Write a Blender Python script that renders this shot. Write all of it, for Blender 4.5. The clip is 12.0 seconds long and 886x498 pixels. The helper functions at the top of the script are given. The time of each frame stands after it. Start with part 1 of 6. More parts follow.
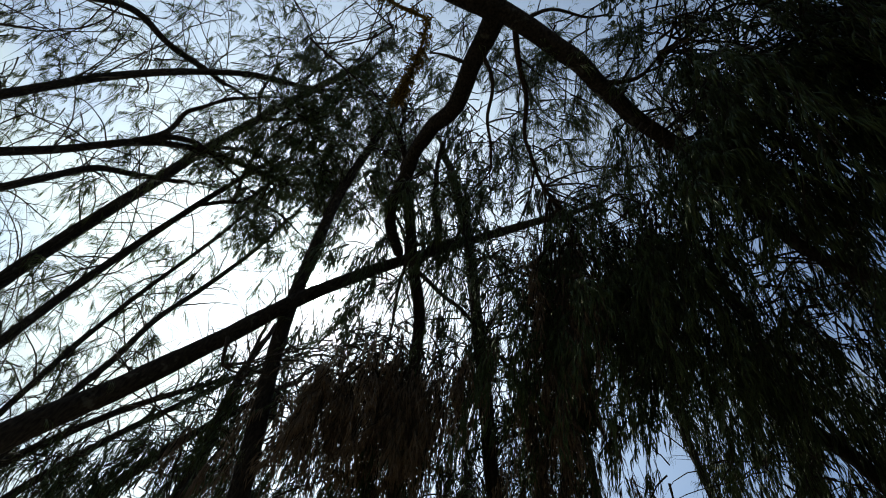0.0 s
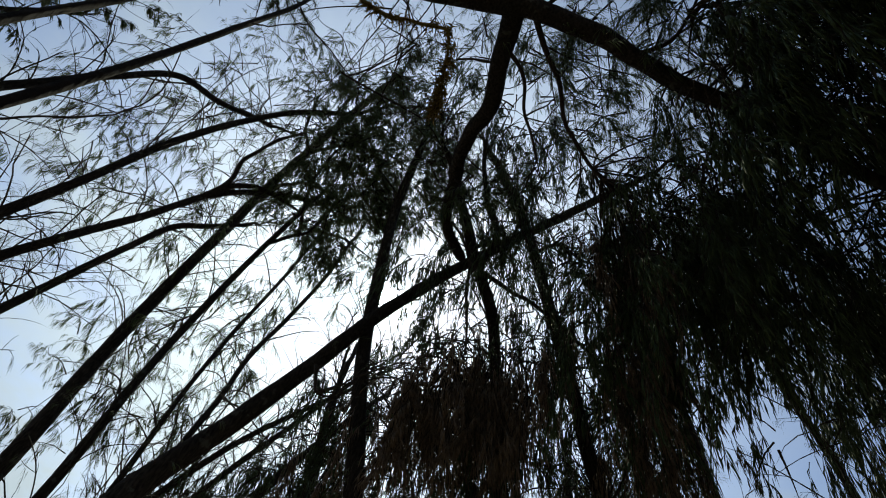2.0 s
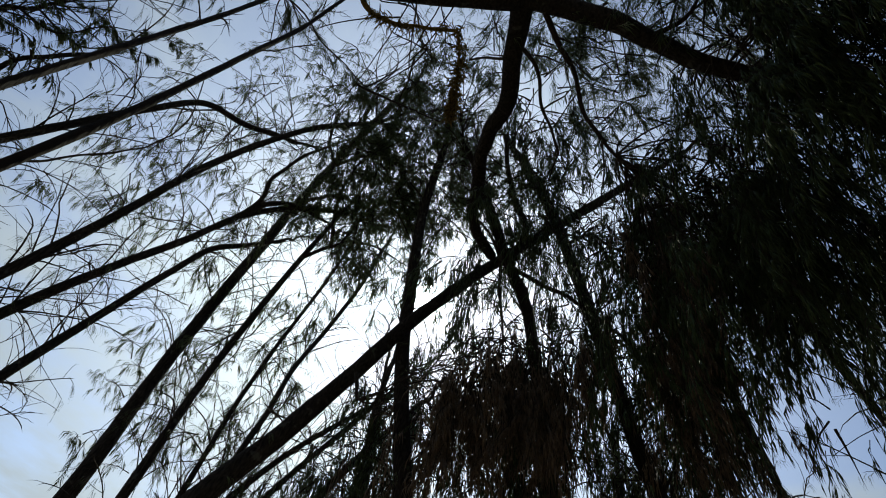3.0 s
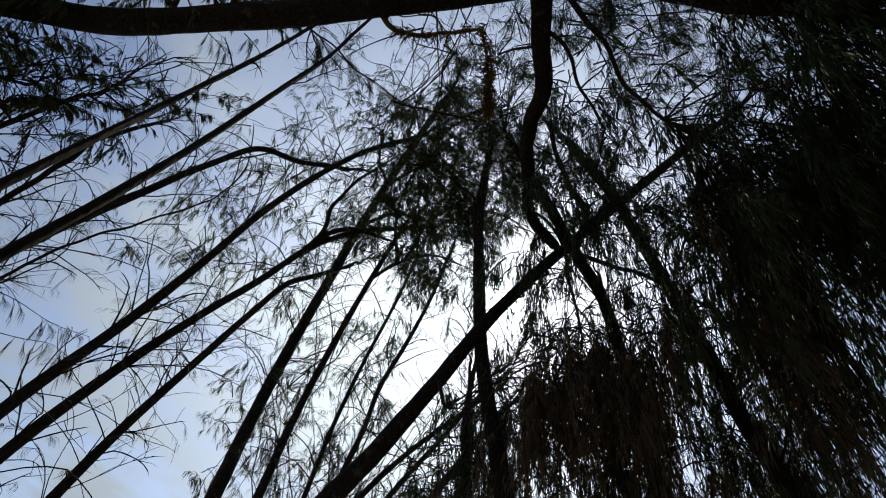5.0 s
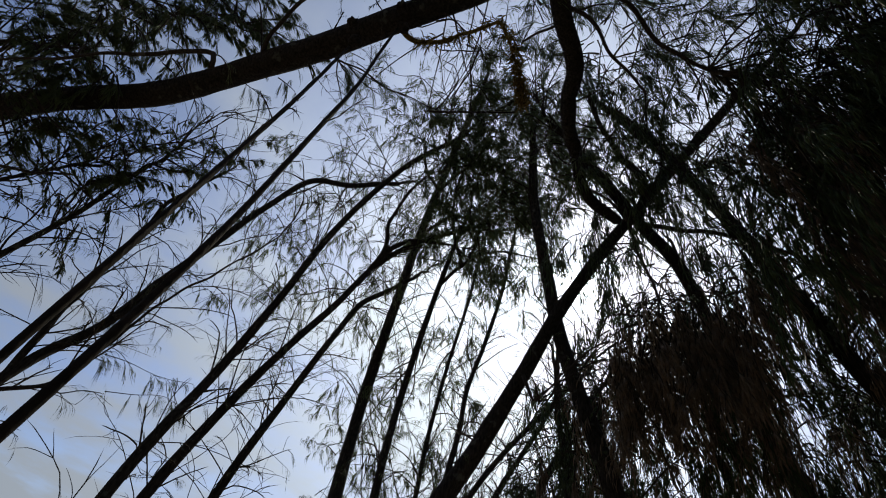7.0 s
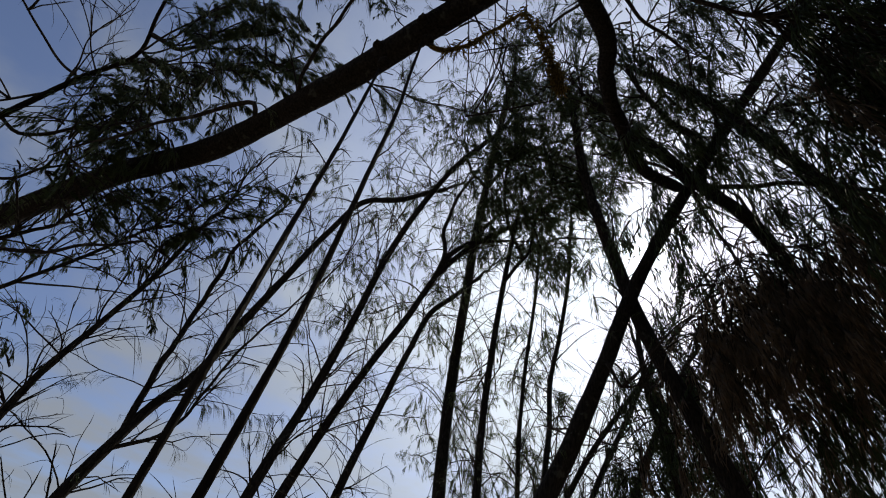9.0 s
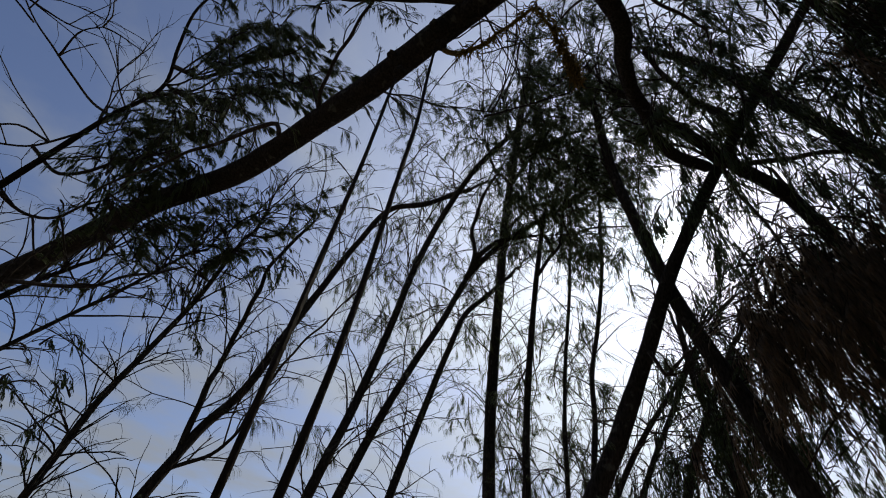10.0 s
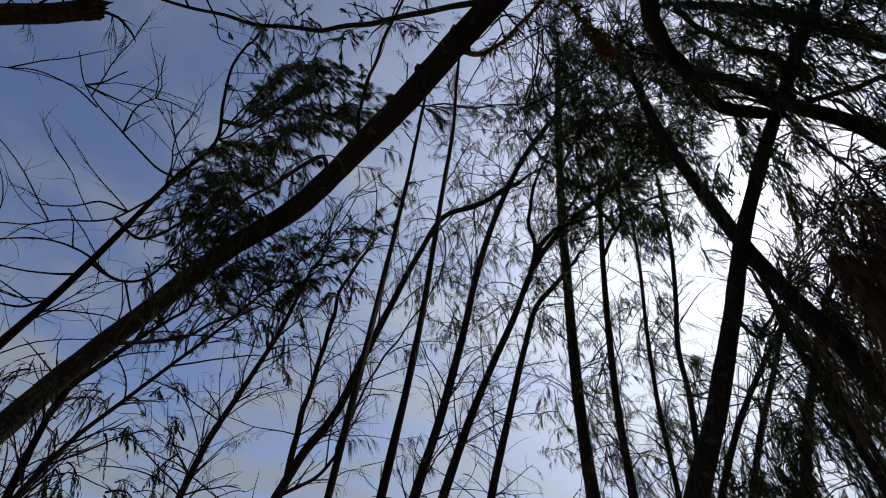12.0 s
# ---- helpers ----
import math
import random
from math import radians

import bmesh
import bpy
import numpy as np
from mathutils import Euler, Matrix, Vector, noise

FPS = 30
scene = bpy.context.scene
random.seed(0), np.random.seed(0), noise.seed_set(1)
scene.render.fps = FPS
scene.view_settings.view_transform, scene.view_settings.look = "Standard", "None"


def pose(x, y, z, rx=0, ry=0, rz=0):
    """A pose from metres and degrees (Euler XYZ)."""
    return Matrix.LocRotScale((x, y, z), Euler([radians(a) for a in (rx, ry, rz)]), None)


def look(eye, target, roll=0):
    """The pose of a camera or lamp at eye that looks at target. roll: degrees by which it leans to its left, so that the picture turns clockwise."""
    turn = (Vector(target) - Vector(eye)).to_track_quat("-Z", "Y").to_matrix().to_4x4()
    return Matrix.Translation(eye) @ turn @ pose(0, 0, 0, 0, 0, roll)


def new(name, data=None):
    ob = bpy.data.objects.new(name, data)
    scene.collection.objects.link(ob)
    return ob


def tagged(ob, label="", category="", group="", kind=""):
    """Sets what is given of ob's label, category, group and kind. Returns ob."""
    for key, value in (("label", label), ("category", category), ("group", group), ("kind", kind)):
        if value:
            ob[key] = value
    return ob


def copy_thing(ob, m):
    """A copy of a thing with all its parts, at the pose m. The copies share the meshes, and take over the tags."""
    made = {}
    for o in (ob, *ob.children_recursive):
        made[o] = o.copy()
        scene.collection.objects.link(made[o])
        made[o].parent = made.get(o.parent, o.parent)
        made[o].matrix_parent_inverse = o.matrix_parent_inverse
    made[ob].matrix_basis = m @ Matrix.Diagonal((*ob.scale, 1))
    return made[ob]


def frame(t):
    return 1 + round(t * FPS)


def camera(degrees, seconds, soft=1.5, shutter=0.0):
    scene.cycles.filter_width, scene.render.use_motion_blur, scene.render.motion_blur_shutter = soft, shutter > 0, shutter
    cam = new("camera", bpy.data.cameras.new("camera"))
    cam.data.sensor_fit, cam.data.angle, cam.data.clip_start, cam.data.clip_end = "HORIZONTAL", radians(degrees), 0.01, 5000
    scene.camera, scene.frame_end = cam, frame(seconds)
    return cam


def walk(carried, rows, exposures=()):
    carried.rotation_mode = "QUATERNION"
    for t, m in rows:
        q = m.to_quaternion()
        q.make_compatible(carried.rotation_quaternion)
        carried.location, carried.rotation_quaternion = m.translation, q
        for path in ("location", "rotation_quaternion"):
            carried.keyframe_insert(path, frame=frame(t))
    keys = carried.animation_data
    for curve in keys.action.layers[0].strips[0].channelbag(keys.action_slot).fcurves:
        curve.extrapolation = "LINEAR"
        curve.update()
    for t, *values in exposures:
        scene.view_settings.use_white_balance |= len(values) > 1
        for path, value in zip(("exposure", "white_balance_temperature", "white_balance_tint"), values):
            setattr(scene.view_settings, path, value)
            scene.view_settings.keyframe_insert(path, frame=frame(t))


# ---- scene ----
SKY_STRENGTH, SUN_POWER = 0.094, 1.8
SKY_TINT = (0.72, 0.72, 0.885, 1)
LOBES = [(6.0, 5.0), (60.0, 1.2), (400.0, 1.4), (2600.0, 30.0), (8000.0, 90.0)]   # sharpness and gain of the glow round the sun
CLOUD = (2.8, 5.4)                       # light of the cloud far from the sun, and what it gains towards it
BANK_DIR = Vector((0.412, 0.710, 0.571))
BANK = (38.0, 0.32)
LOW_HAZE = 0.22
EXPOSURES = [(0.0, 0.82, 7200, -8), (0.7, 0.72, 7150, -7), (2.0, 0.58, 7050, -5), (3.0, 0.55, 7050, -3), (5.0, 0.52, 7150, 1), (7.0, 0.5, 7150, 4),
             (9.0, 0.34, 7100, 6), (12.0, 0.32, 6950, 8)]

# ---------------------------------------------------------------- camera
cam = camera(80.69, 12.0, soft=1.05)
PATH = [
    (0.0, pose(0.001, -0.000, 1.600, 147.898, -12.407, -77.938)),
    (0.5, pose(-0.056, -0.010, 1.598, 146.807, -12.410, -74.727)),
    (1.0, pose(-0.090, -0.028, 1.594, 145.930, -12.429, -71.613)),
    (1.5, pose(-0.083, -0.049, 1.583, 145.430, -12.604, -68.579)),
    (2.0, pose(-0.083, -0.066, 1.578, 144.815, -12.726, -65.521)),
    (2.5, pose(-0.084, -0.090, 1.581, 144.142, -12.836, -62.435)),
    (3.0, pose(-0.077, -0.121, 1.574, 143.513, -12.973, -59.372)),
    (5.0, pose(-0.033, -0.163, 1.544, 141.372, -12.932, -47.102)),
    (5.5, pose(-0.021, -0.185, 1.532, 140.736, -12.755, -44.007)),
    (6.0, pose(-0.020, -0.198, 1.526, 140.081, -12.467, -40.898)),
    (6.5, pose(-0.022, -0.200, 1.528, 139.372, -12.045, -37.639)),
    (7.0, pose(-0.038, -0.208, 1.541, 138.549, -11.521, -34.404)),
    (9.0, pose(-0.106, -0.229, 1.583, 136.195, -9.452, -22.905)),
    (9.5, pose(-0.118, -0.243, 1.585, 135.740, -8.895, -19.997)),
    (10.0, pose(-0.125, -0.254, 1.584, 135.303, -8.388, -17.182)),
    (10.5, pose(-0.132, -0.268, 1.584, 134.881, -7.824, -14.265)),
    (11.0, pose(-0.136, -0.282, 1.584, 134.464, -7.241, -11.383)),
    (11.5, pose(-0.130, -0.296, 1.582, 134.126, -6.693, -8.509)),
    (12.0, pose(-0.112, -0.307, 1.568, 133.905, -6.111, -5.448)),
]
walk(cam, PATH, EXPOSURES)

# ---------------------------------------------------------------- sky, sun
SUN_AZ, SUN_EL = 43.13, 45.61          # degrees: clockwise from +y, above the horizon
SUN_DIR = Vector((math.sin(radians(SUN_AZ)) * math.cos(radians(SUN_EL)),
                  math.cos(radians(SUN_AZ)) * math.cos(radians(SUN_EL)), math.sin(radians(SUN_EL))))


def build_sky():
    """Hazy blue sky with thin broken cloud and the bright aureole round the sun."""
    world = bpy.data.worlds.new("sky")
    scene.world = world
    world.use_nodes = True
    nt = world.node_tree
    n, link = nt.nodes, nt.links
    n.clear()
    out = n.new("ShaderNodeOutputWorld")
    back = n.new("ShaderNodeBackground")
    back.inputs["Strength"].default_value = SKY_STRENGTH
    sky = n.new("ShaderNodeTexSky")
    sky.sky_type = "NISHITA"
    sky.sun_disc = False
    sky.sun_elevation, sky.sun_rotation = radians(SUN_EL), radians(SUN_AZ)
    sky.air_density, sky.dust_density, sky.ozone_density = 1.0, 0.8, 1.5
    co = n.new("ShaderNodeTexCoord")
    # cloud sheet: direction projected on a flat layer overhead
    sep = n.new("ShaderNodeSeparateXYZ")
    link.new(co.outputs["Generated"], sep.inputs[0])
    h = n.new("ShaderNodeMath"); h.operation = "MAXIMUM"; h.inputs[1].default_value = 0.12
    link.new(sep.outputs["Z"], h.inputs[0])
    div = n.new("ShaderNodeVectorMath"); div.operation = "DIVIDE"
    comb = n.new("ShaderNodeCombineXYZ")
    for k in range(3):
        link.new(h.outputs[0], comb.inputs[k])
    link.new(co.outputs["Generated"], div.inputs[0]); link.new(comb.outputs[0], div.inputs[1])
    noi = n.new("ShaderNodeTexNoise")
    noi.inputs["Scale"].default_value, noi.inputs["Detail"].default_value = 1.7, 8
    noi.inputs["Roughness"].default_value = 0.55
    link.new(div.outputs[0], noi.inputs["Vector"])
    ramp = n.new("ShaderNodeMapRange"); ramp.interpolation_type = "SMOOTHSTEP"
    ramp.inputs["From Min"].default_value, ramp.inputs["From Max"].default_value = 0.42, 0.78
    ramp.inputs["To Max"].default_value = 0.9
    # angle from the sun
    dot = n.new("ShaderNodeVectorMath"); dot.operation = "DOT_PRODUCT"
    nrm = n.new("ShaderNodeVectorMath"); nrm.operation = "NORMALIZE"
    link.new(co.outputs["Generated"], nrm.inputs[0])
    link.new(nrm.outputs[0], dot.inputs[0]); dot.inputs[1].default_value = SUN_DIR
    dot2 = n.new("ShaderNodeVectorMath"); dot2.operation = "DOT_PRODUCT"
    link.new(nrm.outputs[0], dot2.inputs[0]); dot2.inputs[1].default_value = BANK_DIR
    def lobe(power, gain, source=None):
        c = n.new("ShaderNodeMath"); c.operation = "MAXIMUM"; c.inputs[1].default_value = 0.0
        link.new((source or dot).outputs["Value"], c.inputs[0])
        p = n.new("ShaderNodeMath"); p.operation = "POWER"; p.inputs[1].default_value = power
        link.new(c.outputs[0], p.inputs[0])
        g = n.new("ShaderNodeMath"); g.operation = "MULTIPLY"; g.inputs[1].default_value = gain
        link.new(p.outputs[0], g.inputs[0])
        return g.outputs[0]
    total = lobe(*LOBES[0])
    for power, gain in LOBES[1:]:
        a = n.new("ShaderNodeMath"); a.operation = "ADD"
        link.new(total, a.inputs[0]); link.new(lobe(power, gain), a.inputs[1])
        total = a.outputs[0]
    # a denser bank of thin cloud below the sun
    bank = n.new("ShaderNodeMath"); bank.operation = "ADD"
    link.new(noi.outputs["Fac"], bank.inputs[0]); link.new(lobe(*BANK, dot2), bank.inputs[1])
    # the cloud thickens towards the horizon
    low = n.new("ShaderNodeMapRange")
    low.inputs["From Min"].default_value, low.inputs["From Max"].default_value = 0.12, 0.6
    low.inputs["To Min"].default_value, low.inputs["To Max"].default_value = LOW_HAZE, 0.0
    link.new(sep.outputs["Z"], low.inputs["Value"])
    deep = n.new("ShaderNodeMath"); deep.operation = "ADD"
    link.new(bank.outputs[0], deep.inputs[0]); link.new(low.outputs[0], deep.inputs[1])
    link.new(deep.outputs[0], ramp.inputs["Value"])
    # cloud light rises towards the sun
    cl = n.new("ShaderNodeMath"); cl.operation = "MULTIPLY_ADD"
    link.new(lobe(10.0, 1.0), cl.inputs[0]); cl.inputs[1].default_value, cl.inputs[2].default_value = CLOUD[1], CLOUD[0]
    ccol = n.new("ShaderNodeMix"); ccol.data_type = "RGBA"; ccol.blend_type = "MULTIPLY"; ccol.inputs["Factor"].default_value = 1
    ccol.inputs["A"].default_value = (0.79, 0.895, 1.12, 1)
    link.new(cl.outputs[0], ccol.inputs["B"])
    mix = n.new("ShaderNodeMix"); mix.data_type = "RGBA"
    link.new(ramp.outputs[0], mix.inputs["Factor"])
    tint = n.new("ShaderNodeMix"); tint.data_type = "RGBA"; tint.blend_type = "MULTIPLY"; tint.inputs["Factor"].default_value = 1
    link.new(sky.outputs[0], tint.inputs["A"]); tint.inputs["B"].default_value = SKY_TINT
    link.new(tint.outputs["Result"], mix.inputs["A"]); link.new(ccol.outputs["Result"], mix.inputs["B"])
    glow = n.new("ShaderNodeMix"); glow.data_type = "RGBA"; glow.blend_type = "MULTIPLY"; glow.inputs["Factor"].default_value = 1
    glow.inputs["A"].default_value = (0.83, 0.93, 1.05, 1)
    link.new(total, glow.inputs["B"])
    add = n.new("ShaderNodeMix"); add.data_type = "RGBA"; add.blend_type = "ADD"; add.inputs["Factor"].default_value = 1
    link.new(mix.outputs["Result"], add.inputs["A"]); link.new(glow.outputs["Result"], add.inputs["B"])
    link.new(add.outputs["Result"], back.inputs["Color"])
    link.new(back.outputs[0], out.inputs["Surface"])


build_sky()
sun = new("sun", bpy.data.lights.new("sun", "SUN"))
sun.data.energy, sun.data.angle, sun.data.color = SUN_POWER, radians(0.53), (1.0, 0.95, 0.86)
sun.matrix_world = look((SUN_DIR * 60)[:], (0, 0, 0))

# ---------------------------------------------------------------- materials


def node_material(name):
    m = bpy.data.materials.new(name)
    m.use_nodes = True
    return m, m.node_tree.nodes, m.node_tree.links, m.node_tree.nodes["Principled BSDF"]


def bark_material(name, dark, light, lichen, rough=0.92, stretch=3.0, relief=0.03):
    """Fissured bark: stretched grain, broad stains, pale lichen spots, bump at two scales."""
    m, n, link, bsdf = node_material(name)
    bsdf.inputs["Roughness"].default_value = rough
    bsdf.inputs["Specular IOR Level"].default_value = 0.08
    co = n.new("ShaderNodeTexCoord")
    mp = n.new("ShaderNodeMapping"); mp.inputs["Scale"].default_value = (stretch * 8, stretch * 8, 7)
    link.new(co.outputs["Object"], mp.inputs[0])
    grain = n.new("ShaderNodeTexNoise"); grain.inputs["Scale"].default_value, grain.inputs["Detail"].default_value = 2.2, 8
    link.new(mp.outputs[0], grain.inputs["Vector"])
    stain = n.new("ShaderNodeTexNoise"); stain.inputs["Scale"].default_value, stain.inputs["Detail"].default_value = 1.7, 4
    link.new(co.outputs["Object"], stain.inputs["Vector"])
    r = n.new("ShaderNodeValToRGB")
    r.color_ramp.elements[0].position, r.color_ramp.elements[0].color = 0.32, (*dark, 1)
    r.color_ramp.elements[1].position, r.color_ramp.elements[1].color = 0.68, (*light, 1)
    link.new(grain.outputs["Fac"], r.inputs[0])
    mul = n.new("ShaderNodeMix"); mul.data_type = "RGBA"; mul.blend_type = "MULTIPLY"; mul.inputs["Factor"].default_value = 0.6
    link.new(r.outputs[0], mul.inputs["A"]); link.new(stain.outputs["Fac"], mul.inputs["B"])
    spots = n.new("ShaderNodeTexNoise"); spots.inputs["Scale"].default_value, spots.inputs["Detail"].default_value = 11, 3
    link.new(co.outputs["Object"], spots.inputs["Vector"])
    sp = n.new("ShaderNodeMapRange"); sp.inputs["From Min"].default_value, sp.inputs["From Max"].default_value = 0.62, 0.7
    sp.inputs["To Max"].default_value = 0.7
    link.new(spots.outputs["Fac"], sp.inputs["Value"])
    li = n.new("ShaderNodeMix"); li.data_type = "RGBA"
    link.new(sp.outputs[0], li.inputs["Factor"]); link.new(mul.outputs["Result"], li.inputs["A"])
    li.inputs["B"].default_value = (*lichen, 1)
    link.new(li.outputs["Result"], bsdf.inputs["Base Color"])
    bump = n.new("ShaderNodeBump"); bump.inputs["Strength"].default_value, bump.inputs["Distance"].default_value = 0.9, relief
    link.new(grain.outputs["Fac"], bump.inputs["Height"])
    link.new(bump.outputs[0], bsdf.inputs["Normal"])
    return m


def needle_material(name, a, b, glow=0.25):
    """Fine green or dry needles, each a little different, with light passing through."""
    m, n, link, bsdf = node_material(name)
    bsdf.inputs["Roughness"].default_value = 0.6
    bsdf.inputs["Specular IOR Level"].default_value = 0.25
    geo = n.new("ShaderNodeNewGeometry")
    co = n.new("ShaderNodeTexCoord")
    noi = n.new("ShaderNodeTexNoise"); noi.inputs["Scale"].default_value = 1.3
    link.new(co.outputs["Object"], noi.inputs["Vector"])
    avg = n.new("ShaderNodeMath"); avg.operation = "MULTIPLY_ADD"; avg.inputs[1].default_value = 0.5
    link.new(geo.outputs["Random Per Island"], avg.inputs[0])
    half = n.new("ShaderNodeMath"); half.operation = "MULTIPLY"; half.inputs[1].default_value = 0.5
    link.new(noi.outputs["Fac"], half.inputs[0]); link.new(half.outputs[0], avg.inputs[2])
    mix = n.new("ShaderNodeMix"); mix.data_type = "RGBA"
    mix.inputs["A"].default_value, mix.inputs["B"].default_value = (*a, 1), (*b, 1)
    link.new(avg.outputs[0], mix.inputs["Factor"])
    link.new(mix.outputs["Result"], bsdf.inputs["Base Color"])
    tr = n.new("ShaderNodeBsdfTranslucent")
    link.new(mix.outputs["Result"], tr.inputs["Color"])
    ms = n.new("ShaderNodeMixShader"); ms.inputs[0].default_value = glow
    link.new(bsdf.outputs[0], ms.inputs[1]); link.new(tr.outputs[0], ms.inputs[2])
    link.new(ms.outputs[0], n["Material Output"].inputs["Surface"])
    return m


BARK = bark_material("grey_brown_bark", (0.014, 0.012, 0.01), (0.052, 0.044, 0.036), (0.07, 0.072, 0.06))
BARK_WARM = bark_material("reddish_bark", (0.007, 0.005, 0.003), (0.022, 0.014, 0.008), (0.024, 0.017, 0.01), stretch=4, relief=0.008)
DEAD_WOOD = bark_material("weathered_dead_wood", (0.022, 0.015, 0.011), (0.08, 0.06, 0.043), (0.1, 0.083, 0.066), stretch=2)
TWIG = bark_material("dry_twig_bark", (0.02, 0.016, 0.013), (0.065, 0.054, 0.043), (0.08, 0.075, 0.062), stretch=6, relief=0.004)
VINE = bark_material("rusty_dead_creeper", (0.05, 0.036, 0.012), (0.27, 0.185, 0.055), (0.27, 0.21, 0.08), stretch=5, relief=0.01)
NEEDLES = {
    "green": needle_material("green_needles", (0.035, 0.055, 0.018), (0.085, 0.115, 0.04)),
    "dark": needle_material("deep_green_needles", (0.025, 0.045, 0.018), (0.06, 0.085, 0.03), 0.18),
    "brown": needle_material("withered_needles", (0.075, 0.053, 0.036), (0.155, 0.112, 0.075), 0.2),
}

# ---------------------------------------------------------------- mesh builders


def mesh_of(name, verts, tris):
    me = bpy.data.meshes.new(name)
    me.vertices.add(len(verts))
    me.vertices.foreach_set("co", np.asarray(verts, np.float32).ravel())
    me.loops.add(tris.size)
    me.loops.foreach_set("vertex_index", np.asarray(tris, np.int32).ravel())
    me.polygons.add(len(tris))
    me.polygons.foreach_set("loop_start", np.arange(0, tris.size, 3, dtype=np.int32))
    me.update(calc_edges=True)
    return me


def part(name, verts, tris, material, parent, label="", kind="", smooth=True):
    me = mesh_of(name, verts, tris)
    me.materials.append(material)
    if smooth:
        me.shade_smooth()
    ob = new(name, me)
    ob.parent = parent
    return tagged(ob, label=label, kind=kind)


def unit(v):
    return v / np.maximum(np.linalg.norm(v, axis=-1, keepdims=True), 1e-9)


def strands(P, R, sides, rng):
    """Pointed thin rods along many polylines at once. P: n x k x 3, R: n x (k-1) radii."""
    n, k, _ = P.shape
    ax = unit(P[:, -1] - P[:, 0])
    u = unit(np.cross(ax, rng.normal(size=(n, 3))))
    v = np.cross(ax, u)
    ang = np.arange(sides) * (2 * math.pi / sides)
    ring = u[:, None, :] * np.cos(ang)[None, :, None] + v[:, None, :] * np.sin(ang)[None, :, None]
    body = P[:, :-1, None, :] + ring[:, None] * R[:, :, None, None]
    V = np.concatenate([body.reshape(n, -1, 3), P[:, -1:, :]], 1)
    per = V.shape[1]
    tri = []
    for s in range(k - 2):
        for j in range(sides):
            a, b = s * sides + j, s * sides + (j + 1) % sides
            c, d = a + sides, b + sides
            tri += [(a, b, d), (a, d, c)]
    s = (k - 2) * sides
    tri += [(s + j, s + (j + 1) % sides, per - 1) for j in range(sides)]
    T = np.array(tri)[None] + (np.arange(n) * per)[:, None, None]
    return V.reshape(-1, 3), T.reshape(-1, 3)


def joined(pieces):
    V, T, o = [], [], 0
    for v, t in pieces:
        V.append(v); T.append(t + o); o += len(v)
    return np.concatenate(V), np.concatenate(T)


def spline(points, step):
    """Smooth curve through points, sampled about every step metres; tangents allow for uneven spacing."""
    p = np.array(points, float)
    k = np.concatenate([[0], np.cumsum(np.maximum(np.linalg.norm(np.diff(p, axis=0), axis=1), 1e-4))])
    m = np.gradient(p, k, axis=0) if len(p) > 2 else np.repeat((p[1:] - p[:1]) / k[1], 2, 0)
    out = []
    for i in range(len(p) - 1):
        h = k[i + 1] - k[i]
        n = max(2, int(h / step))
        t = (np.arange(n) / n)[:, None]
        out.append((2 * t ** 3 - 3 * t ** 2 + 1) * p[i] + (t ** 3 - 2 * t ** 2 + t) * h * m[i]
                   + (3 * t ** 2 - 2 * t ** 3) * p[i + 1] + (t ** 3 - t ** 2) * h * m[i + 1])
    return np.concatenate(out + [p[-1:]])


def tube(points, r0, r1, sides=14, step=0.07, rough=0.1, flare=0.0, seed=0, wander=0.0, freq=3.0):
    """A limb: rings along the curve, tapering, with swellings and furrows; ends closed."""
    P = spline(points, step)
    n = len(P)
    s = np.linspace(0, 1, n)
    if wander:
        for k in range(3):
            P[:, k] += np.sin(math.pi * s) * wander * np.array([noise.noise((seed + 3.1 * k, q * freq, 2.0)) for q in s * n * step])
    T = unit(np.gradient(P, axis=0))
    u = unit(np.cross(T[0], (0.31, 0.77, 0.55)))
    V = []
    for i in range(n):
        u = unit(u - T[i] * (u @ T[i]))
        w = np.cross(T[i], u)
        r = r0 + (r1 - r0) * s[i] + flare * r0 * math.exp(-P[i, 2] / 0.25)
        for j in range(sides):
            a = 2 * math.pi * j / sides
            q = (math.cos(a) * 1.3 + seed, math.sin(a) * 1.3, s[i] * n * step * 1.6)
            f = (math.cos(a) * 4 + seed, math.sin(a) * 4, s[i] * n * step * 5)
            rr = r * (1 + rough * noise.noise(q) + 0.6 * rough * noise.noise(f))
            V.append(P[i] + (u * math.cos(a) + w * math.sin(a)) * rr)
    V += [P[0], P[-1] + T[-1] * r1 * 0.4]
    tri = []
    for i in range(n - 1):
        for j in range(sides):
            a, b = i * sides + j, i * sides + (j + 1) % sides
            tri += [(a, b, b + sides), (a, b + sides, a + sides)]
    e = (n - 1) * sides
    tri += [((j + 1) % sides, j, n * sides) for j in range(sides)]
    tri += [(e + j, e + (j + 1) % sides, n * sides + 1) for j in range(sides)]
    return np.array(V), np.array(tri)


# ---------------------------------------------------------------- trees
WIND = np.array([0.24, -0.05, 0.0])
GUST = np.array([1.1, 0.7, 0.0])      # the exposed sprays are swept harder
TREES, BONES, LEAFAGE, TWIGS = {}, {}, {}, {}


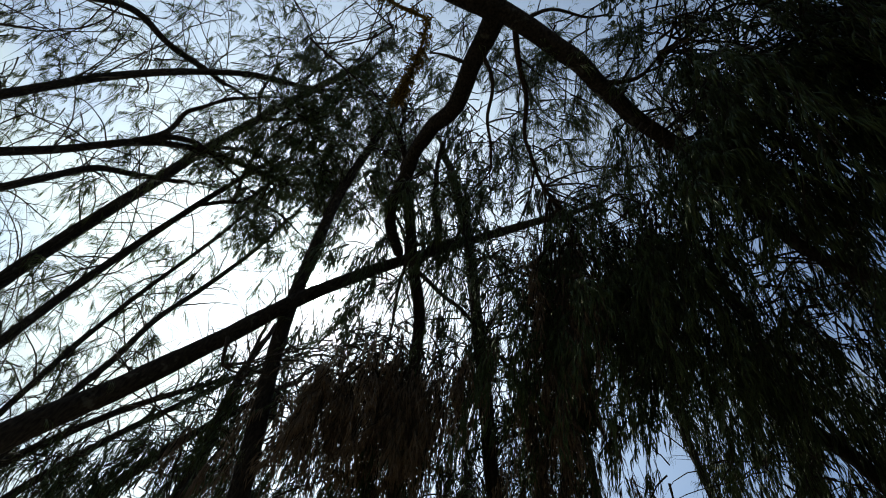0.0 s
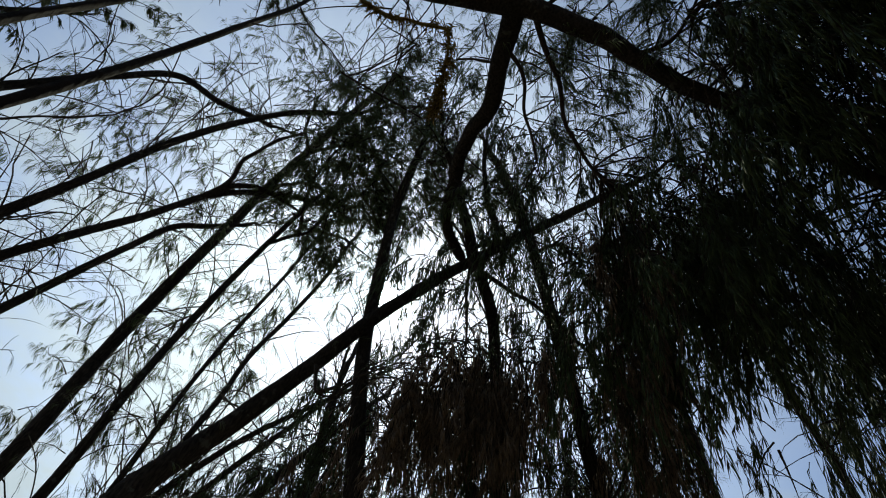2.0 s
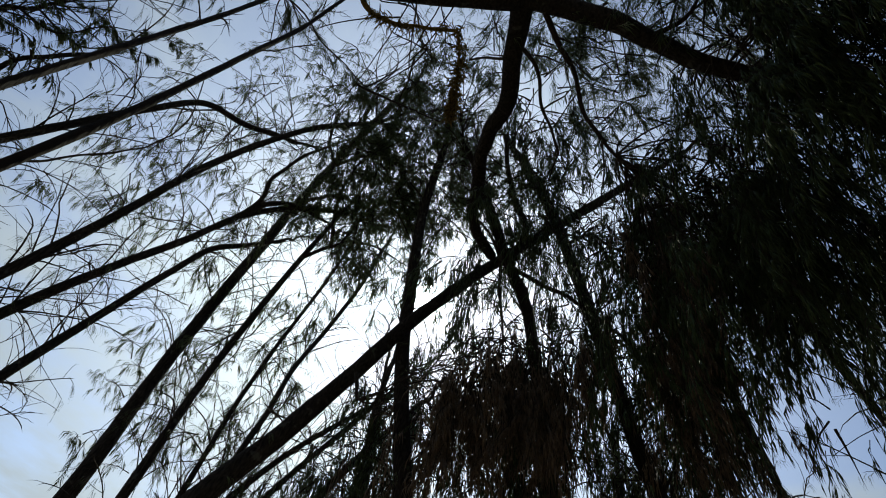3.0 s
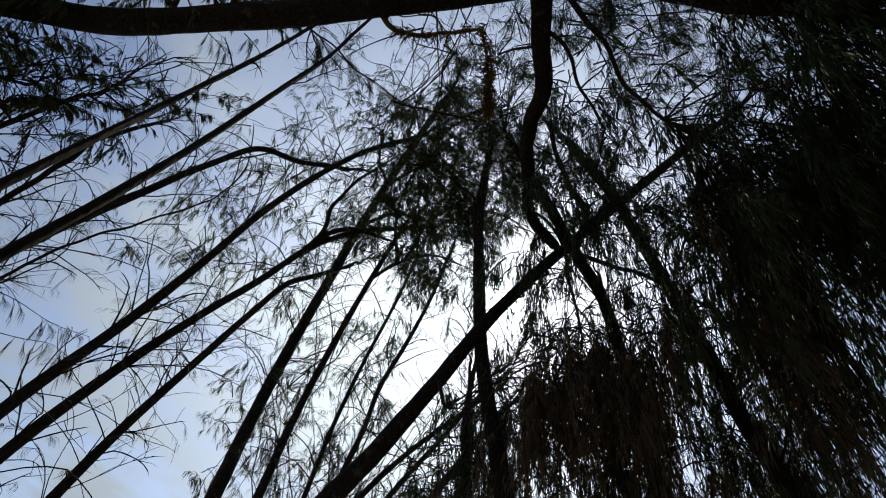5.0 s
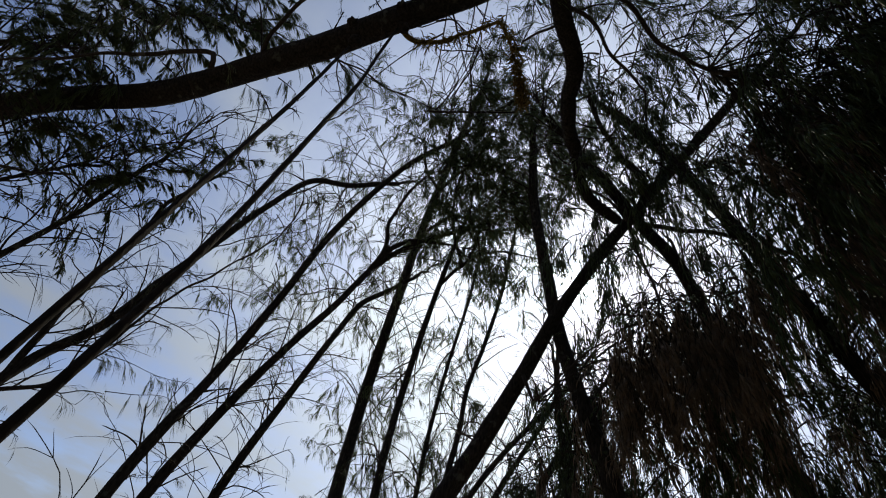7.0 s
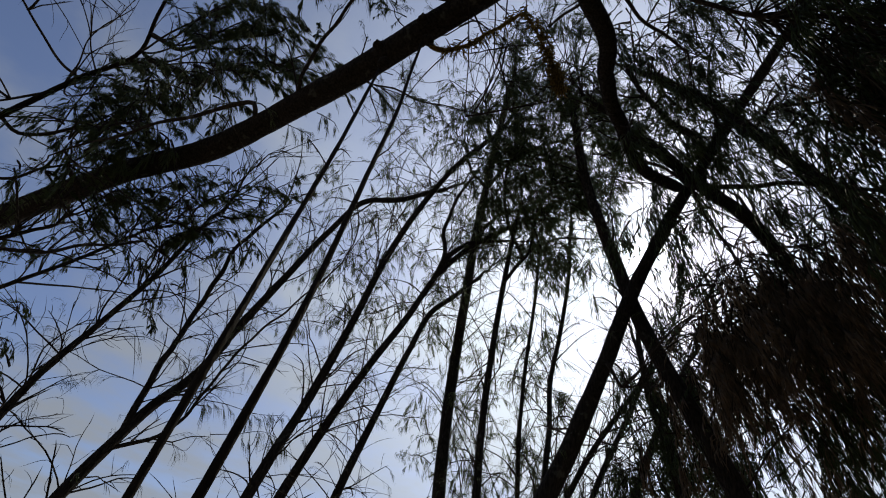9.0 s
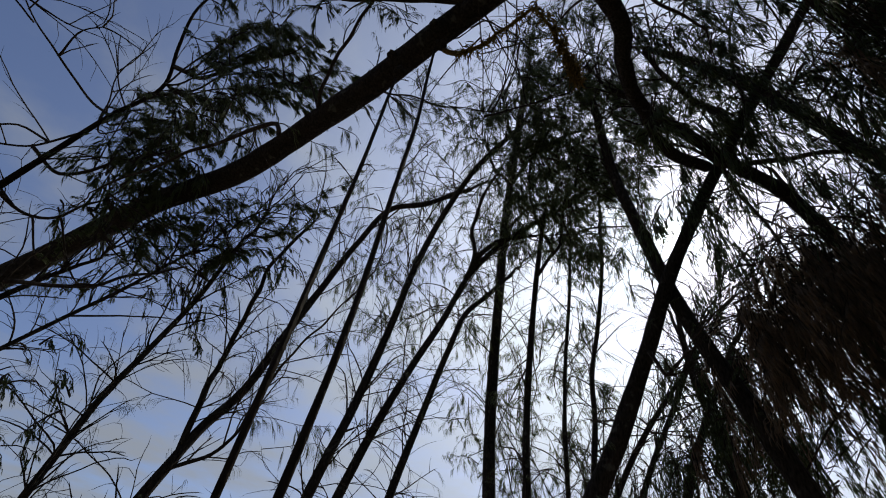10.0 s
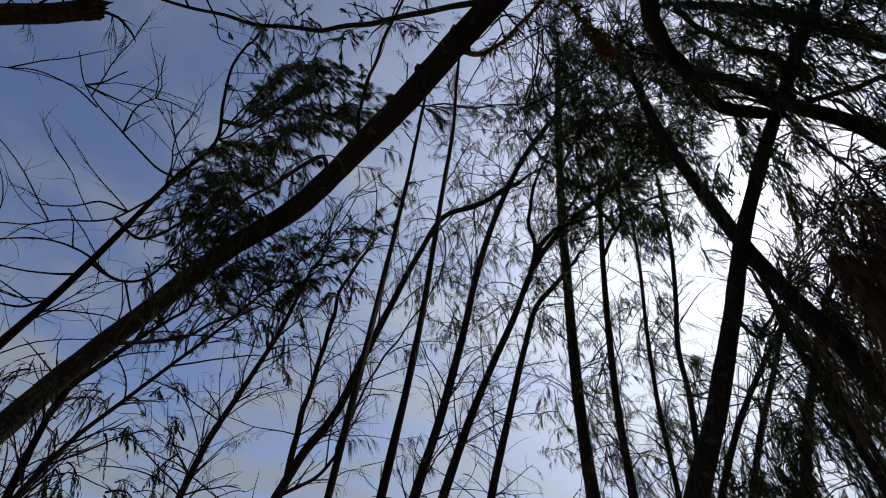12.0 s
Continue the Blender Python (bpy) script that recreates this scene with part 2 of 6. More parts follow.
def tree(key, label, points, r0, r1, bark=None, name="casuarina_tree", leader=1.4):
    base = np.array(points[0])
    root = tagged(new(name), label, "vine" if name == "liana" else "tree", "lianas" if name == "liana" else "casuarinas of the grove" if name == "casuarina_tree" else "")
    root.location = (base[0], base[1], 0)
    root["stem"] = key
    TREES[key] = root
    points = [np.array(p, float) for p in points]
    pts = [p - (base[0], base[1], 0) for p in points]
    v, t = tube(pts, r0 * 1.03, r1, flare=0.5, seed=len(TREES) * 7.3, rough=0.1 if r0 > 0.02 else 0.34, step=0.07 if r0 > 0.02 else 0.022)
    part("trunk", v, t, bark or BARK, root)
    BONES[key] = [spline(points, 0.15)]
    if leader:
        d = unit(points[-1] - points[-2])
        tip = [points[-1] - d * 0.05, points[-1] + d * leader * 0.4 + (0.03, 0.02, 0.02), points[-1] + d * leader * 0.7 + (-0.04, 0.05, 0.0),
               points[-1] + d * leader + (0.05, -0.05, -0.05)]
        v, t = tube([p - (base[0], base[1], 0) for p in tip], r1 * 0.97, 0.004, sides=9, seed=len(TREES), rough=0.15, wander=0.1)
        part("leader", v, t, bark or BARK, root)
        BONES[key].append(spline(tip, 0.15))
    LEAFAGE[key], TWIGS[key] = {}, []
    return root


def local(key):
    return np.array(TREES[key].location)


def branch(key, points, r0, r1, bark=None, wander=0.05):
    root = TREES[key]
    first = np.array(points[0])
    dist, q = min((np.linalg.norm(q - first), tuple(q)) for L in BONES[key] for q in L)
    if dist < 0.5:                  # root it in the limb that bears it
        points = [tuple(q)] + list(points[1:])
    pts = [tuple(np.array(p) - local(key)) for p in points]
    v, t = tube(pts, r0, r1, sides=10 if r0 > 0.03 else 7, step=0.06, rough=0.14, seed=len(BONES[key]) * 3.7, wander=wander)
    part("branch", v, t, bark or (BARK if r0 > 0.03 else TWIG), root)
    BONES[key].append(spline(points, 0.15))


def spindles(O, M, E, R, rng):
    """Thin bent needles, pointed at both ends. O, M, E: start, middle and end of each; R: radius in the middle."""
    n = len(O)
    ax = unit(E - O)
    u = unit(np.cross(ax, rng.normal(size=(n, 3))))
    v = np.cross(ax, u)
    ang = np.arange(3) * (2 * math.pi / 3)
    ring = M[:, None] + (u[:, None] * np.cos(ang)[None, :, None] + v[:, None] * np.sin(ang)[None, :, None]) * R[:, :, None]
    V = np.concatenate([O[:, None], ring, E[:, None]], 1)
    T = np.array([(0, 2, 1), (0, 3, 2), (0, 1, 3), (1, 2, 4), (2, 3, 4), (3, 1, 4)])[None] + (np.arange(n) * 5)[:, None, None]
    return V.reshape(-1, 3), T.reshape(-1, 3)


def needles(rng, O, D, length, droop, thick, loose=0.07, wind=WIND, sway=None):
    """Hanging needles from origins O, first going along D, then bending down and with the wind; sway: how each bundle leans."""
    n = len(O)
    L = length * rng.uniform(0.55, 1.25, (n, 1))
    g = np.array([[0, 0, -1.0]]) + wind + rng.normal(0, loose, (n, 3))
    g = unit(g if sway is None else g + sway)
    mid = O + unit(D + g * droop * 0.7) * L * 0.45
    tip = mid + unit(D * 0.3 + g * droop * 1.5) * L * 0.55
    return spindles(O, mid, tip, thick * rng.uniform(0.7, 1.25, (n, 1)), rng)


def clump(key, centre, radius, count, look="green", length=0.19, droop=1.0, per=15, tidy=0.0):
    """A spray of foliage on its own small limb: side limbs, hanging twigs, each with tassels of limp needles."""
    rng = np.random.default_rng(int(abs(centre[0]) * 1000 + abs(centre[1]) * 31000 + count))
    far = math.sqrt(centre[0] ** 2 + centre[1] ** 2 + centre[2] ** 2)
    heavy = look != "green"
    c = np.array(centre) - local(key)
    near = min((np.linalg.norm(q - np.array(centre)), tuple(q)) for L in BONES[key] for q in L[len(L) // 4:])
    pool = np.concatenate([L[len(L) // 4:] for L in BONES[key]])
    gap = np.linalg.norm(pool - np.array(centre), axis=1)
    pool = pool[gap < near[0] * 1.12 + 0.15]
    start = pool[rng.integers(0, len(pool))] - local(key)
    out = unit(c - start + np.array([0, 0, 1e-3]))
    if near[0] > radius * 0.3:
        bow = np.array([0, 0, 0.12]) * near[0]
        mid = (start + c) / 2 + bow + rng.normal(0, 0.08, 3) * near[0]
        v, t = tube([start, start * 0.5 + mid * 0.5 + bow * 0.25, mid, mid * 0.5 + c * 0.5 + bow * 0.1, c + out * radius * 0.5 - np.array([0, 0, radius * 0.3])],
                    0.005 + 0.0035 * near[0], 0.0025, sides=6, step=0.08, seed=near[0] * 31, wander=0.12, freq=1.6)
        part("branch", v, t, TWIG, TREES[key])
    m = max(4, count // 6)
    hub = c + rng.normal(size=(m, 3)) * radius * 0.36
    way = unit(rng.normal(size=(m, 3)) * (0.8 - 0.35 * tidy) + out * 0.6)
    reach = radius * rng.uniform(0.5, 1.15, (m, 1))
    sag = np.array([0, 0, -0.55 if heavy else -0.35]) * reach
    side = np.stack([hub, hub + way * reach * 0.35, hub + way * reach * 0.7 + sag * 0.3, hub + way * reach + sag], 1)
    rad = rng.uniform(0.7, 1.5, (m, 1)) * np.array([[0.0085, 0.0065, 0.004]])
    TWIGS[key].append(strands(side, rad, 3, rng))
    i = rng.integers(0, m, count)
    s = rng.uniform(0.15, 1, (count, 1))
    seg = np.minimum((s * 3).astype(int), 2)[:, 0]
    f = s * 3 - seg[:, None]
    O = side[i, seg] * (1 - f) + side[i, seg + 1] * f
    if heavy:                       # curtains: ropes of twigs that hang one below the other, with gaps between the ropes
        rope = np.arange(count) // 15
        n = rope[-1] + 1
        hang = rng.uniform(0.6, 0.95) if look == "brown" else rng.uniform(0.45, 0.85)
        line = unit(way[i[:n]] * (0.75 - 0.7 * hang) + rng.normal(0, 0.2 - 0.12 * hang, (n, 3)) + np.array([0, 0, -0.5 - 0.6 * hang]) + WIND * 0.35)
        drop = rng.uniform(0.3, 0.8, (n, 1))[rope] * rng.uniform(0, 1, (count, 1))
        O = O[rope * 15] + line[rope] * drop + np.array([0, 0, -0.25]) * drop ** 2 + rng.normal(0, 0.024, (count, 3))
        d = unit(line[rope] + rng.normal(0, 0.2, (count, 3)))
        L = rng.uniform(0.1, 0.28, (count, 1))
        per, tufts, length, spread, lean = 7, 3, length * 0.8, 0.3, 0.14
    else:
        fall = np.array([0, 0, -0.3]) + WIND * 0.4
        d = unit(way[i] * 0.5 + rng.normal(0, 0.4 - 0.2 * tidy, (count, 3)) + fall * (1 + tidy))
        L = rng.uniform(0.1, 0.3, (count, 1)) * (1 - 0.5 * tidy)
        tufts, spread, lean = 3, 0.27 - 0.1 * tidy, 0.2
    tw = np.stack([O, O + d * L * 0.5, O + d * L + np.array([0, 0, -0.3]) * L], 1)
    TWIGS[key].append(strands(tw, np.repeat([[0.0034, 0.0026]], count, 0), 3, rng))
    k = (rng.integers(1, tufts + 1, (count, per, 1)) / tufts - np.abs(rng.normal(0, 0.05, (count, per, 1)))).clip(0.05, 1)
    NO = (tw[:, None, 0] * (1 - k) + tw[:, None, 2] * k).reshape(-1, 3)
    ND = unit(np.repeat(d + rng.normal(0, 0.15, (count, 3)), per, 0) + rng.normal(0, spread, (count * per, 3)))
    sway = np.repeat(rng.normal(0, lean, (count, 3)), per, 0)
    thick = (0.0022 + 0.00026 * far) * ((1.7 if count >= 80 else 1.35) if heavy else 0.85)
    LEAFAGE[key].setdefault(look, []).append(needles(rng, NO, ND, length * (1 - 0.35 * tidy), droop, thick, sway=sway))


def plume(key, points, tassels, size):
    """An arched spray: one limb with short soft tassels of needles hanging along it, swept by the wind."""
    rng = np.random.default_rng(tassels * 101 + int(abs(points[0][0]) * 9000))
    tassels = int(tassels * 1.35)
    first = np.array(points[0])
    near = min((np.linalg.norm(q - first), tuple(q)) for L in BONES[key] for q in L)
    if near[0] < 0.9:
        points = [near[1]] + list(points)
    line = [np.array(q) - local(key) for q in points]
    v, t = tube(line, 0.011, 0.003, sides=6, step=0.06, seed=tassels, rough=0.1, wander=0.06, freq=2.0)
    part("branch", v, t, TWIG, TREES[key])
    C = spline(line, 0.02)
    s = rng.uniform(0.3, 1.0, tassels)
    at = (s * (len(C) - 2)).astype(int)
    along = unit(C[at + 1] - C[at])
    side = rng.normal(0, 1, (tassels, 3)); side[:, 2] *= 0.4
    d = unit(along * 0.7 + side * 0.55 + np.array([0, 0, 0.1]))
    reach = rng.uniform(0.04, 0.2, (tassels, 1)) * (1.15 - 0.55 * s[:, None])
    stem = np.stack([C[at], C[at] + d * reach * 0.6, C[at] + d * reach + np.array([0, 0, -0.15]) * reach], 1)
    TWIGS[key].append(strands(stem, np.repeat([[0.0032, 0.0026]], tassels, 0), 3, rng))
    per = 20
    k = rng.uniform(0.3, 1.0, (tassels, per, 1))
    O = (stem[:, None, 0] * (1 - k) + stem[:, None, 2] * k).reshape(-1, 3)
    D = unit(np.repeat(d * 0.4 + along * 0.35 + GUST * 0.45, per, 0) + rng.normal(0, 0.3, (tassels * per, 3)))
    LEAFAGE[key].setdefault("green", []).append(needles(rng, O, D, size, 1.1, 0.0032, loose=0.12, wind=GUST))


def tassel_row(key, points, tassels, size):
    """A thin drooping twig with long limp tassels hanging from it at intervals."""
    rng = np.random.default_rng(tassels * 77 + int(abs(points[0][0]) * 7000))
    line = [np.array(q) - local(key) for q in points]
    v, t = tube(line, 0.005, 0.002, sides=5, step=0.05, seed=tassels, rough=0.1, wander=0.03, freq=2.0)
    part("branch", v, t, TWIG, TREES[key])
    C = spline(line, 0.02)
    at = rng.integers(int(len(C) * 0.1), len(C) - 1, tassels)
    d = unit(unit(C[at] - C[at - 1]) * 0.6 + rng.normal(0, 0.3, (tassels, 3)) + np.array([0, 0, -0.35]))
    reach = rng.uniform(0.04, 0.12, (tassels, 1))
    stem = np.stack([C[at], C[at] + d * reach * 0.6, C[at] + d * reach + np.array([0, 0, -0.3]) * reach], 1)
    TWIGS[key].append(strands(stem, np.repeat([[0.0028, 0.0022]], tassels, 0), 3, rng))
    per = 16
    k = rng.uniform(0.1, 1.0, (tassels, per, 1))
    O = (stem[:, None, 0] * (1 - k) + stem[:, None, 2] * k).reshape(-1, 3)
    D = unit(np.repeat(d, per, 0) + rng.normal(0, 0.18, (tassels * per, 3)))
    sway = np.repeat(rng.normal(0, 0.08, (tassels, 3)), per, 0)
    LEAFAGE[key].setdefault("green", []).append(needles(rng, O, D, size * 1.15, 1.2, 0.0018, loose=0.06, sway=sway))


def side_twigs(key, count, lo, hi, size, seed, look="green", fringe=2, droop=0.9, up=0.35, thick=0.008):
    """Bare wandering twigs along the upper stem and limbs, forked, with a few needles at their ends."""
    rng = np.random.default_rng(seed)
    pool = np.concatenate([L[int(len(L) * (lo if i == 0 else 0.1)):max(2, int(len(L) * (hi if i == 0 else 1.0)))] for i, L in enumerate(BONES[key])]) - local(key)
    grow = np.concatenate([unit(np.gradient(L, axis=0))[int(len(L) * (lo if i == 0 else 0.1)):max(2, int(len(L) * (hi if i == 0 else 1.0)))] for i, L in enumerate(BONES[key])])
    pick = rng.integers(0, len(pool), count)
    O = pool[pick]

    def wander(O, D, L, r, K):
        n = len(O)
        P = [O]
        d = D
        turn = rng.normal(0, 0.6, (n, 3))
        for s in range(K - 1):
            turn = turn * 0.3 + rng.normal(0, 0.75, (n, 3)) * rng.choice((0.4, 1.0, 2.2), (n, 1), p=(0.5, 0.35, 0.15))
            d = unit(d + turn * (1.4 / K) + np.array([0, 0, -0.12 * s / K]))
            P.append(P[-1] + d * L / (K - 1))
        R = r * np.linspace(1, 0.55, K - 1)[None]
        return np.stack(P, 1), R
    D = rng.normal(size=(count, 3)) * 0.75; D[:, 2] = np.abs(D[:, 2]) * 0.4 + up
    D = unit(D + grow[pick] * 0.7)
    L = size * rng.uniform(0.35, 1.2, (count, 1))
    P, R = wander(O, D, L, thick * rng.uniform(0.7, 1.5, (count, 1)), 10)
    TWIGS[key].append(strands(P, R, 3, rng))
    m = int(count * 4.2)
    i, j = rng.integers(0, count, m), rng.integers(2, 9, m)
    D2 = unit(unit(P[i, j] - P[i, j - 1]) + rng.normal(0, 0.55, (m, 3)))
    K = 6
    P2, R2 = wander(P[i, j], D2, L[i] * rng.uniform(0.15, 0.5, (m, 1)), thick * 0.5, K)
    TWIGS[key].append(strands(P2, R2, 3, rng))
    if fringe:
        per = 10
        tips = rng.permutation(m)[:int(m * (0.28 * fringe))]
        i = np.repeat(tips, per)
        j = rng.integers(K - 4, K - 1, len(i))
        u = rng.uniform(0, 1, (len(i), 1))
        along = unit(P2[i, j + 1] - P2[i, j])
        NO = P2[i, j] * (1 - u) + P2[i, j + 1] * u
        ND = unit(along * 0.9 + rng.normal(0, 0.15, (len(i), 3)))
        sway = np.repeat(rng.normal(0, 0.22, (len(tips), 3)), per, 0)
        LEAFAGE[key].setdefault(look, []).append(needles(rng, NO, ND, 0.16, droop * 1.2, 0.0017, sway=sway))


def broken_end(key, r):
    """Torn wood at the end of a snapped trunk: splinters of uneven length round a hollow."""
    rng = np.random.default_rng(31)
    line = BONES[key][0]
    end, ax = line[-1] - local(key), unit(line[-1] - line[-3])
    u = unit(np.cross(ax, (0.3, 0.2, 0.9)))
    w = np.cross(ax, u)
    pieces = []
    for k in range(22):
        a = k * 2 * math.pi / 11 + rng.normal(0, 0.2)
        rr = r * (0.82 if k < 11 else 0.45)
        o = end + (u * math.cos(a) + w * math.sin(a)) * rr
        reach = r * rng.uniform(0.5, 1.3) * (1.9 if k in (2, 3, 12) else 1.0)
        line_k = np.stack([o - ax * r * 1.2, o + ax * reach * 0.2, o + ax * reach * 0.6, o + ax * reach])[None] + rng.normal(0, 0.003, (1, 4, 3))
        pieces.append(strands(line_k, r * np.array([[0.22, 0.36, 0.2]]), 5, rng))
    v, t = joined(pieces)
    part("broken_end", v, t, DEAD_WOOD, TREES[key], "torn splintered wood", smooth=False)


def finish_trees():
    for key, root in TREES.items():
        if TWIGS[key]:
            v, t = joined(TWIGS[key])
            part("twig_spray", v, t, TWIG, root, "bare wiry twigs", "stuff")
        for look, pieces in LEAFAGE[key].items():
            v, t = joined(pieces)
            words = {"green": "drooping green needles", "dark": "dense dark green needles", "brown": "withered brown needles"}[look]
            part("crown", v, t, NEEDLES[look], root, words, "stuff", smooth=False)


# ---------------------------------------------------------------- ground


def build_ground():
    """One sheet of sandy earth with needle litter, gently uneven, out to the horizon."""
    ring = [0.0] + [0.5 * 1.22 ** k for k in range(42)]
    seg = 48
    V, T = [(0, 0, 0)], []
    for r in ring[1:]:
        for j in range(seg):
            a = 2 * math.pi * j / seg
            x, y = r * math.cos(a), r * math.sin(a)
            V.append((x, y, 0.05 * noise.noise((x * 0.4, y * 0.4, 0)) if r < 60 else 0.0))
    for i in range(len(ring) - 1):
        for j in range(seg):
            k = (j + 1) % seg
            if i == 0:
                T.append((0, 1 + j, 1 + k))
            else:
                a, b, c, d = 1 + (i - 1) * seg + j, 1 + (i - 1) * seg + k, 1 + i * seg + k, 1 + i * seg + j
                T += [(a, d, c), (a, c, b)]
    m, n, link, bsdf = node_material("sandy_litter")
    bsdf.inputs["Roughness"].default_value = 0.95
    co = n.new("ShaderNodeTexCoord")
    a = n.new("ShaderNodeTexNoise"); a.inputs["Scale"].default_value, a.inputs["Detail"].default_value = 0.8, 6
    b = n.new("ShaderNodeTexNoise"); b.inputs["Scale"].default_value, b.inputs["Detail"].default_value = 40, 4
    link.new(co.outputs["Object"], a.inputs["Vector"]); link.new(co.outputs["Object"], b.inputs["Vector"])
    s = n.new("ShaderNodeMath"); s.operation = "MULTIPLY_ADD"; s.inputs[1].default_value = 0.5
    link.new(a.outputs["Fac"], s.inputs[0])
    hb = n.new("ShaderNodeMath"); hb.operation = "MULTIPLY"; hb.inputs[1].default_value = 0.5
    link.new(b.outputs["Fac"], hb.inputs[0]); link.new(hb.outputs[0], s.inputs[2])
    r = n.new("ShaderNodeValToRGB")
    r.color_ramp.elements[0].position, r.color_ramp.elements[0].color = 0.4, (0.16, 0.11, 0.068, 1)
    r.color_ramp.elements[1].position, r.color_ramp.elements[1].color = 0.62, (0.4, 0.325, 0.235, 1)
    link.new(s.outputs[0], r.inputs[0]); link.new(r.outputs[0], bsdf.inputs["Base Color"])
    bump = n.new("ShaderNodeBump"); bump.inputs["Distance"].default_value = 0.02
    link.new(b.outputs["Fac"], bump.inputs["Height"]); link.new(bump.outputs[0], bsdf.inputs["Normal"])
    me = mesh_of("ground", np.array(V, float), np.array(T))
    me.materials.append(m)
    tagged(new("ground", me), "sandy earth covered with fallen brown needles", "ground", "", "structure")


build_ground()

# ---------------------------------------------------------------- the grove

tree("lean", "thick casuarina trunk leaning overhead with forked limbs",
     [(-5.41, 5.38, -0.15), (-4.88, 5.31, 1.65), (-4.35, 5.23, 3.45), (-4.12, 5.25, 4.11), (-3.58, 5.12, 5.01), (-2.69, 4.44, 5.55), (-1.75, 3.61, 5.63), (-1.07, 2.75, 5.68), (-0.66, 2.21, 5.71), (-0.31, 1.73, 5.82), (-0.00, 1.30, 5.89), (0.46, 0.66, 6.13)],
     0.132, 0.104, BARK, "casuarina_tree", 0.0)
branch("lean", [(0.45, 0.67, 6.13), (0.77, 0.87, 6.24), (1.24, 1.25, 6.37), (1.61, 1.70, 6.45), (2.03, 2.01, 6.49), (2.43, 2.25, 6.51), (2.92, 2.29, 6.57)], 0.090, 0.057)
branch("lean", [(0.48, 0.62, 6.13), (0.86, 0.17, 5.99), (1.11, -0.07, 5.87), (1.36, -0.34, 5.70), (1.66, -0.76, 5.41), (1.91, -1.00, 5.14), (2.08, -1.26, 4.86), (2.17, -1.51, 4.60)], 0.086, 0.033)
branch("lean", [(-1.11, 2.72, 5.61), (-1.09, 2.48, 5.70), (-1.03, 2.17, 5.83), (-0.95, 1.90, 5.92), (-0.86, 1.66, 5.97), (-0.76, 1.45, 6.01), (-0.68, 1.25, 6.02)], 0.020, 0.010)
branch("lean", [(-1.19, 2.48, 4.95), (-1.26, 2.48, 5.10), (-1.45, 2.61, 5.10), (-1.70, 2.79, 5.02), (-2.07, 3.01, 4.82), (-2.38, 3.20, 4.61), (-2.57, 3.34, 4.52)], 0.021, 0.006, wander=0.03)
branch("lean", [(-0.63, 2.20, 5.69), (-0.51, 2.23, 5.70), (-0.29, 2.22, 5.73), (-0.01, 2.19, 5.76), (0.29, 2.14, 5.78), (0.55, 2.06, 5.80)], 0.009, 0.004)
branch("lean", [(-0.20, 1.68, 5.83), (-0.12, 1.62, 5.80), (-0.04, 1.52, 5.79), (0.03, 1.41, 5.78)], 0.007, 0.004)
branch("lean", [(-0.05, 1.15, 5.83), (-0.01, 1.27, 5.79), (0.09, 1.48, 5.71), (0.25, 1.81, 5.55), (0.37, 2.11, 5.38)], 0.006, 0.003)
branch("lean", [(0.13, 1.08, 5.85), (0.17, 1.19, 5.81), (0.29, 1.44, 5.72), (0.38, 1.72, 5.58), (0.44, 1.90, 5.49)], 0.006, 0.003)
branch("lean", [(0.22, 1.06, 5.85), (0.28, 1.21, 5.83), (0.40, 1.43, 5.76), (0.41, 1.68, 5.68), (0.34, 2.03, 5.54)], 0.006, 0.003)
branch("lean", [(-0.10, 1.25, 5.90), (-0.52, 1.42, 5.78), (-0.82, 1.49, 5.69), (-1.20, 1.57, 5.54), (-1.67, 1.51, 5.37), (-2.02, 1.42, 5.22), (-2.29, 1.31, 5.08), (-2.53, 1.20, 4.95)], 0.027, 0.009)
branch("lean", [(-2.35, 3.04, 3.38), (-2.13, 3.28, 3.63), (-1.87, 3.48, 3.98), (-1.66, 3.61, 4.29)], 0.016, 0.008)
branch("lean", [(0.64, 0.57, 6.12), (0.84, 0.55, 6.09), (1.15, 0.52, 6.02), (1.55, 0.53, 5.90), (1.88, 0.44, 5.78), (2.06, 0.34, 5.70)], 0.027, 0.012)
branch("lean", [(0.78, 0.72, 6.18), (0.99, 0.80, 6.12), (1.34, 0.88, 6.02), (1.71, 0.88, 5.89)], 0.021, 0.010)
branch("lean", [(1.11, -0.07, 5.86), (1.07, -0.40, 5.85), (0.94, -0.56, 5.86), (0.75, -0.60, 5.89)], 0.020, 0.008)
branch("lean", [(0.49, 0.40, 6.16), (0.58, 0.19, 6.20), (0.66, -0.02, 6.23), (0.67, -0.17, 6.25)], 0.020, 0.007)
branch("lean", [(0.87, 0.94, 6.23), (0.78, 1.19, 6.31), (0.73, 1.35, 6.36)], 0.015, 0.008)
tassel_row("lean", [(-0.56, 2.22, 5.68), (-0.29, 2.22, 5.72), (-0.01, 2.19, 5.75), (0.29, 2.14, 5.78), (0.55, 2.06, 5.80)], 22, 0.24)
tassel_row("lean", [(-1.12, 2.86, 5.52), (-1.04, 2.85, 5.50), (-0.90, 2.85, 5.49), (-0.83, 2.85, 5.45)], 7, 0.18)
tassel_row("lean", [(-0.83, 2.55, 5.43), (-0.76, 2.53, 5.41), (-0.67, 2.53, 5.39), (-0.59, 2.57, 5.33)], 6, 0.15)
tassel_row("lean", [(-0.50, 2.18, 5.60), (-0.42, 2.19, 5.60), (-0.27, 2.27, 5.56), (-0.18, 2.35, 5.51)], 8, 0.15)
